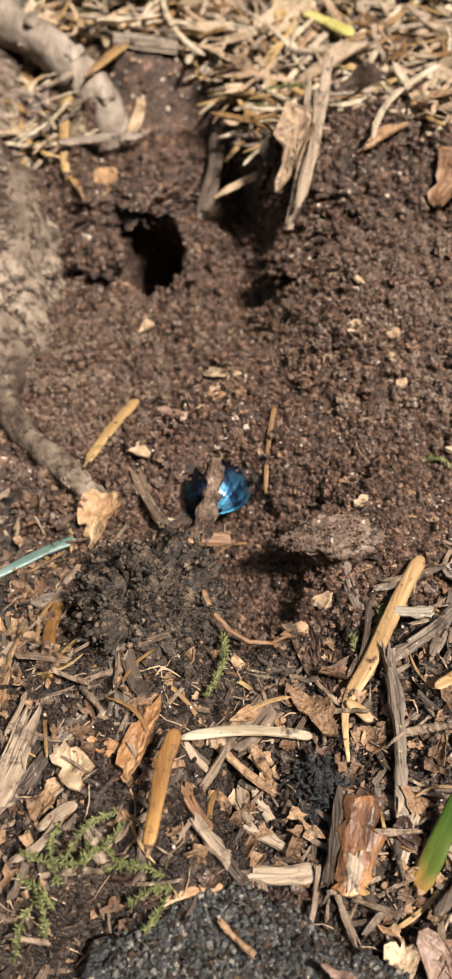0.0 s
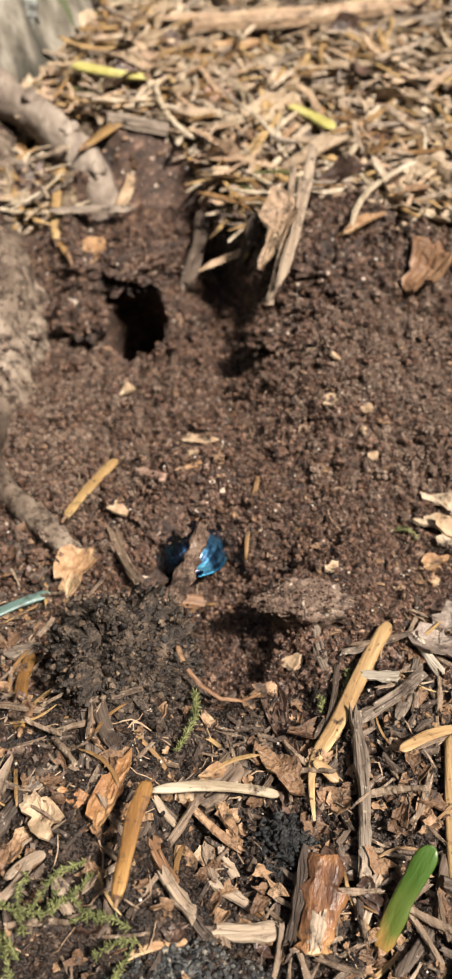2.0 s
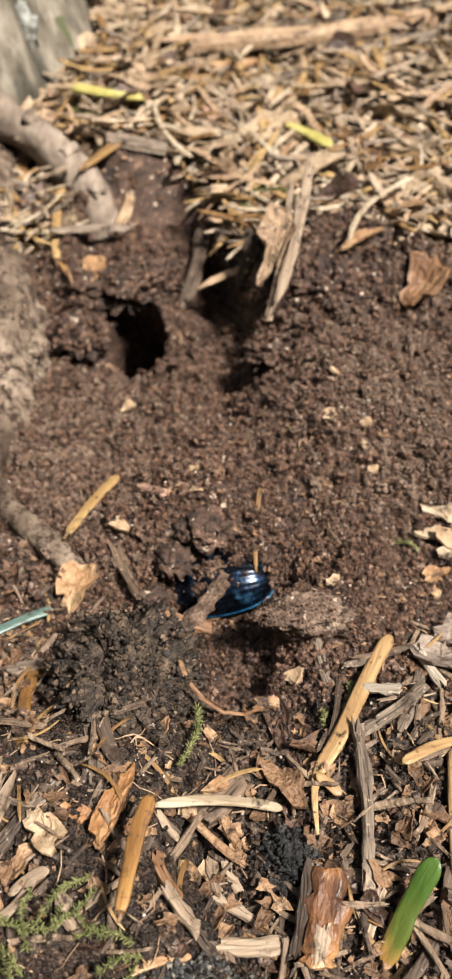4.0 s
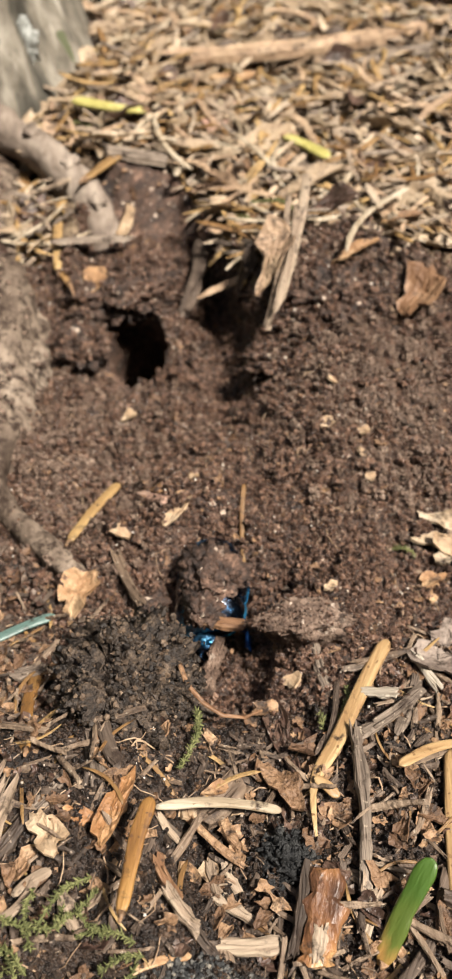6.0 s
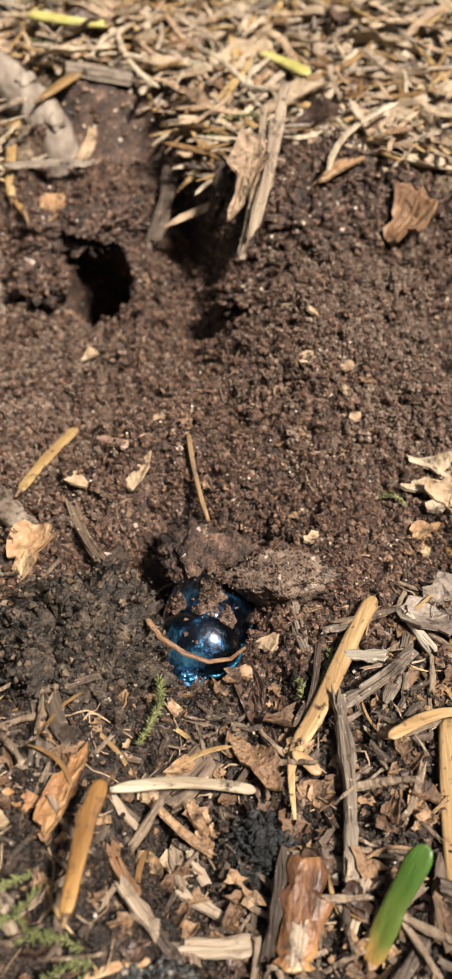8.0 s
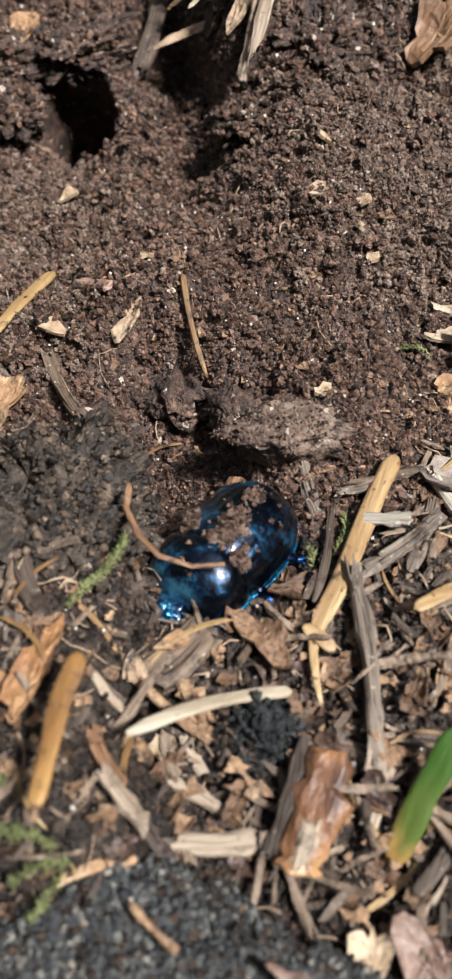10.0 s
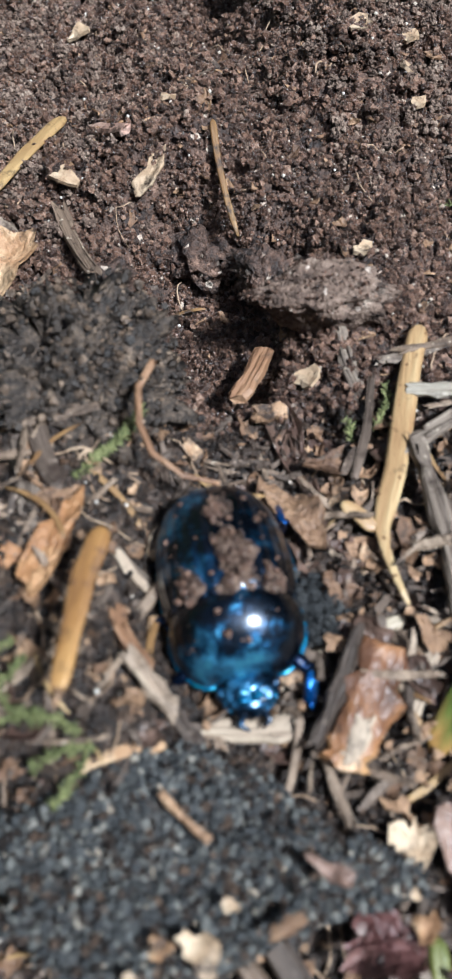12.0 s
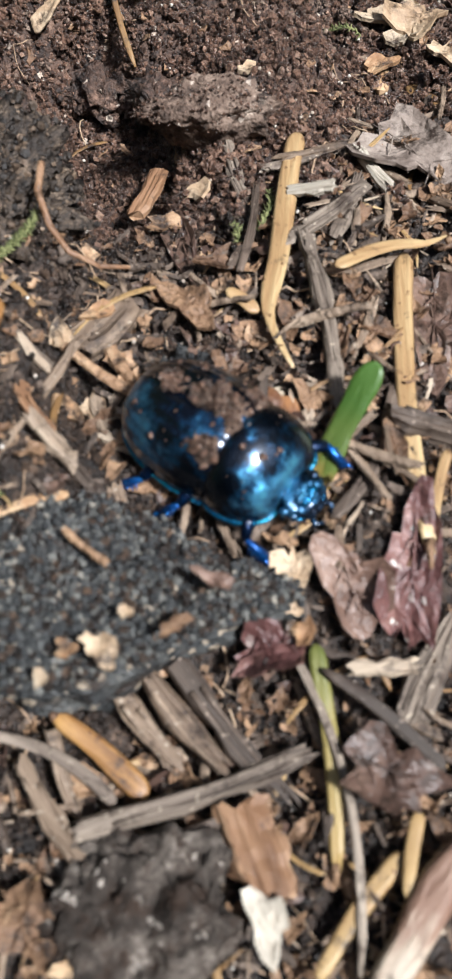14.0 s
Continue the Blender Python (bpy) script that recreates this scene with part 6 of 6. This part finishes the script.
BEETLE, LEGS = build_beetle()
BEETLE_ROWS = [
    (0.0, -0.97, 1.84, -0.59, -4, -25, 0),
    (0.5, -0.94, 1.80, -0.59, -4, -25, 0),
    (1.0, -0.98, 1.86, -0.59, -2, -25, 0),
    (1.5, -0.99, 1.87, -0.59, 0, -25, 0),
    (2.0, -0.95, 1.78, -0.59, 2, -25, 0),
    (2.5, -0.84, 1.66, -0.59, 6, -25, 4),
    (3.0, -0.67, 1.58, -0.59, 14, -25, 8),
    (3.2, -0.64, 1.55, -0.59, 20, -25, 8),
    (3.9, -0.60, 1.50, -0.72, 75, -14, 4),
    (4.6, -0.62, 1.45, -0.72, 135, -8, 0),
    (5.3, -0.60, 1.30, -0.52, 172, -6, 10),
    (6.0, -0.68, 1.32, -0.46, 170, -6, 6),
    (6.5, -0.80, 1.14, -0.40, 164, -8, -4),
    (7.0, -0.68, 0.92, -0.42, 168, -10, 0),
    (7.5, -0.49, 0.42, -0.44, 168, -4, 0),
    (8.0, -0.49, 0.12, -0.42, 160, 4, 0),
    (8.2, -0.50, 0.12, -0.40, 152, 6, 0),
    (10.3, -0.36, -1.05, -0.13, 136, 6, 0),
    (10.5, -0.35, -1.19, -0.09, 140, 4, 0),
    (10.7, -0.45, -1.45, -0.03, 144, 2, 0),
    (11.0, -0.61, -1.79, 0.05, 148, 0, 0),
    (11.2, -0.57, -2.10, 0.07, 158, 0, 0),
    (11.5, -0.61, -2.32, 0.09, 168, 0, 0),
    (11.8, -0.65, -2.35, 0.09, 175, 0, 0),
    (12.0, -0.70, -2.38, 0.09, 185, 0, 0),
    (12.3, -0.53, -2.81, 0.07, 191, 0, 0),
    (12.5, -0.58, -2.80, 0.05, 189, 0, 0),
    (12.8, -0.53, -2.67, 0.05, 180, 0, 0),
    (13.0, -0.44, -2.84, 0.05, 179, 0, 0),
    (13.3, -0.34, -2.85, 0.05, 182, 0, 0),
    (13.5, -0.38, -2.81, 0.05, 184, 0, 0),
    (13.8, -0.20, -3.00, 0.05, 208, 0, 0),
    (14.0, -0.08, -3.15, 0.05, 223, 0, 0),
]


# ---- pieces that the beetle shifts ----
def between(a, b, roll=0.0):
    """The pose of a piece lying from a to b (centimetres), turned about its length by roll."""
    d = np.subtract(b, a)
    length = float(np.linalg.norm(d))
    heading, rise = math.degrees(math.atan2(-d[0], d[1])), math.degrees(math.asin(d[2] / length))
    m = (np.add(a, b) / 2) * CM
    return Matrix.Translation(m.tolist()) @ pose(0, 0, 0, 0, 0, heading) @ pose(0, 0, 0, rise) @ pose(0, 0, 0, 0, roll, 0)


def shifted(name, shape, mat, label, category, rows, group="", smooth=True):
    ob = part(name, shape, mat, None, "", smooth)
    ob.matrix_world = between(*rows[0][1:])
    tagged(ob, label, category, group or GROUPS.get(name, ""))
    return ob, rows


SHIFTED = [
    shifted("conifer_needle", needle(2.62, 0.19, bend=0.02, rings=26, hook=0.05), NEEDLE_Y, "long ochre conifer needle with a blunt rounded tip", "needle", [
        (0, (-0.04, -2.29, 0.13), (1.31, 0.01, 0.02), 0), (8, (-0.03, -2.30, 0.13), (1.30, 0.01, 0.02), 0), (10.4, (0.12, -2.40, 0.13), (1.26, -0.01, 0.02), 0),
        (11, (0.18, -2.51, 0.13), (1.17, 0.00, 0.0), 0), (11.5, (0.31, -2.56, 0.13), (1.14, 0.01, 0.0), 0), (14, (0.42, -2.54, 0.13), (1.08, 0.04, 0.0), 0)]),
    shifted("stick", splinter(1.55, 0.15, 0.08, seed=3, rings=12), GREYWOOD, "flat weathered grey stick leaning on the needle", "stick", [
        (0, (0.51, -2.79, 0.07), (0.70, -1.29, 0.16), 0), (8, (0.51, -2.79, 0.07), (0.70, -1.29, 0.16), 0), (10.4, (0.57, -2.85, 0.09), (0.66, -1.28, 0.16), 0),
        (11, (0.86, -2.87, 0.06), (0.58, -1.38, 0.16), 0), (11.5, (0.83, -2.88, 0.06), (0.78, -1.35, 0.14), 0), (14, (0.84, -2.92, 0.07), (0.92, -1.34, 0.12), 0)], smooth=False),
    shifted("pale_stick", needle(1.38, 0.115, bend=0.05, flat=0.55, tip=0.8, rings=20), STALK, "smooth cream-coloured stalk lying across the litter", "stalk", [
        (0, (-1.39, -2.15, 0.80), (-0.23, -2.01, 0.16), 0), (8.2, (-1.37, -2.15, 0.80), (-0.22, -2.01, 0.16), 0), (10.3, (-1.18, -2.80, 0.60), (0.14, -2.15, 0.06), 0),
        (10.7, (-0.95, -2.95, 0.34), (0.14, -2.12, 0.06), 0), (11, (-0.80, -2.95, 0.06), (0.22, -2.30, 0.02), 0), (11.6, (-0.70, -3.10, 0.0), (0.42, -2.60, -0.02), 0),
        (14, (-0.70, -3.12, -0.02), (0.42, -2.62, -0.04), 0)]),
    shifted("bark_chip", turned(splinter(0.84, 0.37, 0.10, seed=24, rings=12, bend=0.02, taper=0.12, jag=0.12), 0.05, 0, 0.07), CHIP, "glossy orange-brown broken chip of bark", "bark", [
        (0, (-0.13, -3.50, 0.10), (0.10, -2.79, 0.18), 0), (8.2, (-0.13, -3.50, 0.10), (0.10, -2.79, 0.18), 0), (10.4, (-0.21, -3.54, 0.12), (0.19, -2.84, 0.18), 0),
        (11.5, (-0.20, -3.51, 0.10), (0.28, -2.86, 0.14), 10), (12.0, (-0.13, -3.54, 0.12), (0.22, -2.92, 0.15), 14), (12.4, (0.0, -3.52, 0.12), (0.24, -2.88, 0.14), 62),
        (13.3, (0.04, -3.46, 0.12), (0.28, -2.80, 0.14), 64), (14, (0.12, -3.50, 0.08), (0.36, -2.85, 0.10), 50)], smooth=False),
    shifted("conifer_needle", needle(1.15, 0.07, bend=0.03, flat=0.8), STRAW, "thin straw-brown needle stuck upright in the soil", "needle", [
        (0, (-0.33, 1.32, -0.10), (-0.03, 2.36, 0.42), 0), (1.5, (-0.35, 1.30, -0.10), (-0.03, 2.30, 0.42), 0), (2.0, (-0.24, 1.30, -0.10), (0.05, 2.26, 0.36), 0),
        (3, (-0.11, 1.30, -0.10), (0.12, 2.22, 0.33), 0), (5.3, (-0.20, 1.40, -0.05), (-0.05, 2.40, 0.46), 0), (6.5, (-0.30, 1.48, -0.05), (-0.20, 2.47, 0.50), 0),
        (7, (-0.33, 1.45, 0.0), (-0.35, 2.31, 0.52), 0), (8, (-0.33, 1.42, 0.0), (-0.42, 2.27, 0.49), 0), (14, (-0.25, 1.30, 0.02), (-0.33, 2.25, 0.47), 0)]),
    shifted("bark_flake", flake(0.52, 0.20, 0.03, seed=31, curl=0.3, jag=0.7, sides=16), CREAM, "pale crumbling flake of bark on the soil", "bark", [
        (0, (-0.93, 3.40, 0.15), (-0.43, 3.30, 0.20), 0), (1.5, (-0.92, 3.42, 0.15), (-0.44, 3.32, 0.20), 0), (2.5, (-0.92, 3.10, 0.24), (-0.48, 3.10, 0.26), 0),
        (3, (-0.93, 2.70, 0.43), (-0.47, 2.78, 0.40), 0), (5.3, (-1.20, 2.25, 0.42), (-0.80, 2.35, 0.44), 0), (6.2, (-1.16, 1.98, 0.30), (-0.94, 2.28, 0.44), 0),
        (7, (-1.16, 1.90, 0.20), (-0.96, 2.24, 0.38), 0), (14, (-1.08, 1.83, 0.16), (-0.88, 2.13, 0.32), 0)]),
    shifted("bark_flake", flake(0.26, 0.14, 0.03, seed=32, curl=0.3, jag=0.7, sides=9, rings=2), ORANGE, "small tan flake of bark on the soil", "bark", [
        (0, (-0.90, 2.56, 0.49), (-0.64, 2.60, 0.50), 0), (1.5, (-0.88, 2.53, 0.50), (-0.65, 2.61, 0.50), 0), (3, (-1.02, 2.32, 0.48), (-0.80, 2.20, 0.45), 0),
        (6, (-1.13, 2.67, 0.38), (-1.37, 2.76, 0.30), 0), (14, (-1.13, 2.67, 0.36), (-1.37, 2.76, 0.28), 0)]),
    shifted("wood_chip", splinter(0.92, 0.19, 0.13, seed=41, rings=14, taper=-0.35, jag=0.3), MUDWOOD, "soil-caked brown chip of wood over the burrow", "wood chip", [
        (0, (-1.18, 0.76, 0.0), (-0.87, 1.59, 0.25), 0), (1.5, (-1.17, 0.72, 0.0), (-0.81, 1.52, 0.25), 0), (2.2, (-1.18, 0.74, 0.0), (-0.74, 1.48, 0.24), 0), (3.1, (-1.19, 0.76, 0.0), (-0.61, 1.43, 0.22), 0),
        (4.4, (-1.15, 0.20, -0.15), (-0.60, 0.80, -0.10), 0), (5.3, (-1.10, -0.30, -0.25), (-0.62, 0.38, -0.25), 0), (6.5, (-1.02, -0.40, -0.30), (-0.80, 0.42, -0.35), 0),
        (7.5, (-1.10, -0.85, -0.10), (-0.95, 0.0, -0.20), 0), (8.5, (-1.15, -0.90, -0.10), (-1.0, -0.05, -0.20), 0), (14, (-1.15, -0.90, -0.10), (-1.0, -0.05, -0.20), 0)], smooth=False),
    shifted("wood_chip", splinter(0.54, 0.18, 0.09, seed=42, rings=6), REDCHIP, "reddish-brown split chip of wood by the burrow", "wood chip", [
        (0, (-1.42, 0.80, 0.05), (-0.80, 0.80, -0.18), 0), (1.5, (-1.42, 0.80, 0.05), (-0.78, 0.78, -0.18), 0), (3.1, (-1.45, 0.72, 0.05), (-0.76, 0.62, -0.20), 0),
        (5.3, (-1.06, 0.78, -0.05), (-0.48, 0.46, -0.05), 0), (6, (-0.88, 0.72, -0.02), (-0.36, 0.50, -0.02), 0), (6.5, (-0.62, 0.02, -0.20), (-0.48, 0.60, -0.05), 0),
        (7.5, (-0.50, -0.05, -0.42), (-0.10, 0.50, -0.30), 0), (8.3, (-0.40, -0.20, -0.50), (0.0, 0.40, -0.36), 0), (10.3, (-0.50, -0.38, -0.28), (-0.12, 0.25, -0.30), 0), (14, (-0.52, -0.42, -0.26), (-0.15, 0.22, -0.30), 0)], smooth=False),
]
SHIFTED += [
    shifted("clod", lump(0.43, 0.33, 0.21, seed=71, sub=4, rough=0.55, fine=0.45, scale=2.4), SOIL, "crumbly lump of soil pushed up by the beetle", "soil clod", [
        (0, (-1.00, 2.42, 0.14), (-0.70, 2.60, 0.16), 0), (3.2, (-0.90, 2.25, 0.12), (-0.60, 2.42, 0.14), 0), (5.3, (-0.85, 1.40, 0.06), (-0.55, 1.60, 0.10), 0),
        (6.5, (-0.78, 1.22, 0.10), (-0.46, 1.40, 0.14), 0), (7, (-0.70, 1.16, 0.12), (-0.38, 1.36, 0.16), 0), (7.5, (-0.64, 0.92, 0.06), (-0.32, 1.16, 0.12), 0),
        (8.2, (-0.68, 0.74, -0.02), (-0.36, 0.96, 0.06), 0), (9.0, (-0.72, 0.95, -0.28), (-0.40, 1.16, -0.20), 0), (10.3, (-0.78, 1.60, -0.52), (-0.45, 1.80, -0.42), 0), (14, (-0.78, 1.60, -0.52), (-0.45, 1.80, -0.42), 0)], "soil clods at the pit"),
    shifted("clod", lump(0.26, 0.22, 0.16, seed=72, sub=4, rough=0.55, fine=0.45, scale=2.4), SOIL, "small lump of soil pushed up by the beetle", "soil clod", [
        (0, (-1.40, 1.85, 0.0), (-1.20, 1.95, 0.03), 0), (3.2, (-1.38, 1.75, 0.0), (-1.18, 1.85, 0.03), 0), (5.3, (-0.98, 0.92, -0.08), (-0.76, 1.02, -0.02), 0),
        (6.5, (-0.80, 0.72, 0.0), (-0.58, 0.85, 0.05), 0), (7.2, (-0.30, 0.95, -0.10), (-0.10, 1.10, -0.05), 0), (8.2, (-0.18, 0.95, -0.25), (0.02, 1.10, -0.20), 0),
        (14, (-0.18, 0.95, -0.25), (0.02, 1.10, -0.20), 0)], "soil clods at the pit"),
]
ground_z = float(terrain(-1.08, -1.25)) + 0.22
SHIFTED += [(ob, [(0, (-1.18 + d, -1.59, ground_z), (-0.98 + d, -0.91, ground_z), 0), (8.2, (-1.18 + d, -1.59, ground_z), (-0.98 + d, -0.91, ground_z), 0),
                  (10.3, (-1.62 - d, -1.50, 0.62), (-1.16 + d, -1.00, 0.70), 0), (14, (-1.68 - d, -1.52, 0.60), (-1.20 + d, -1.02, 0.68), 0)]) for ob, d in zip(PUSHED_MOSS, (0.0, 0.03))]
chip_z = float(terrain(-0.65, -3.3)) + 0.20
SHIFTED.append(shifted("wood_chip", splinter(0.60, 0.16, 0.08, seed=280, rings=6), PALEWOOD, "pale split chip of wood lying across the litter", "wood chip", [
    (0, (-0.95, -3.24, chip_z), (-0.36, -3.31, chip_z), 0), (12.2, (-0.95, -3.24, chip_z), (-0.36, -3.31, chip_z), 0), (12.8, (-0.78, -3.18, chip_z - 0.12), (-0.20, -3.30, chip_z - 0.12), 0),
    (13.2, (-0.62, -3.08, chip_z - 0.18), (-0.04, -3.20, chip_z - 0.18), 0), (14, (-0.58, -3.06, chip_z - 0.18), (0.0, -3.18, chip_z - 0.18), 0)], smooth=False))
bend = [(-0.05, -0.52, 0.0), (0.14, -0.36, 0.05), (0.25, -0.10, 0.08), (0.26, 0.14, 0.08), (0.13, 0.37, 0.05), (-0.08, 0.52, 0.0)]
SHIFTED.append(shifted("rootlet", tube(np.array([np.interp(np.linspace(0, 5, 21), range(6), c) for c in np.array(bend).T]).T, np.linspace(0.032, 0.018, 21), 7), REDCHIP,
                       "thin tan rootlet curving over the soil", "rootlet", [
    (0, (-1.12, -0.50, 0.62), (-0.32, -0.92, 0.14), 0), (5.5, (-1.12, -0.48, 0.62), (-0.30, -0.92, 0.14), 0), (7, (-1.12, -0.44, 0.64), (-0.22, -0.86, 0.16), 0), (8, (-1.12, -0.38, 0.66), (-0.04, -0.62, 0.10), 0),
    (10.3, (-1.06, -0.66, 0.80), (-0.50, -1.42, 0.62), 0), (11, (-1.10, -0.70, 0.86), (-0.62, -1.60, 0.68), 0), (11.5, (-1.10, -0.74, 0.86), (-0.78, -1.80, 0.64), 0),
    (13, (-1.05, -0.84, 0.80), (-0.66, -1.42, 0.36), 0), (14, (-1.05, -0.84, 0.80), (-0.66, -1.38, 0.32), 0)]))

part("pale_patch", turned(splinter(0.30, 0.12, 0.03, seed=26, rings=7, bend=0.02, jag=0.4), 0.06, -0.24, 0.125), PALEWOOD, SHIFTED[3][0], "pale bared wood", False)
part("bark_edge", turned(splinter(0.78, 0.11, 0.09, seed=25, rings=10, bend=0.03, jag=0.25), -0.17, 0.02, 0.03, ry=-18), DARKWOOD, SHIFTED[3][0], "dark wet outer bark", False)


def stride(t):
    """How strongly the legs work at a time."""
    return 1.0 if 6.0 <= t <= 8.4 or t >= 10.2 else 0.25


def motions():
    walk(BEETLE, [(t, pose(x * CM, y * CM, z * CM, 0, 0, heading) @ pose(0, 0, 0, pitch, roll, 0)) for t, x, y, z, heading, pitch, roll in BEETLE_ROWS])
    for leg, side, name in LEGS:
        x, y, z = leg.location
        phase = {"front_leg": 0.0, "middle_leg": 2.1, "hind_leg": 4.2}[name] + (math.pi if side > 0 else 0)
        rows = []
        for k in range(71):
            t = k * 0.2
            swing = 16 * stride(t) * math.sin(phase + t * 9.0)
            early = {"front_leg": 5.0, "middle_leg": 6.8, "hind_leg": 8.4}[name]
            fold = min(1.0, max(0.0, (early - t) / 1.2 + 0.5))
            turn = swing * side + (65 * side * fold if name != "front_leg" else 0)
            rows.append((t, Matrix.Translation((x * (1 - 0.7 * fold), y, z + 0.0006 * fold)) @ pose(0, 0, 0, 0, (75 * fold + 16) * side - 6 * side * math.cos(phase + t * 9.0) * stride(t), 0) @ pose(0, 0, 0, 0, 0, turn)))
        walk(leg, rows)
    for ob, rows in SHIFTED:
        walk(ob, [(t, between(a, b, roll)) for t, a, b, roll in rows])


motions()
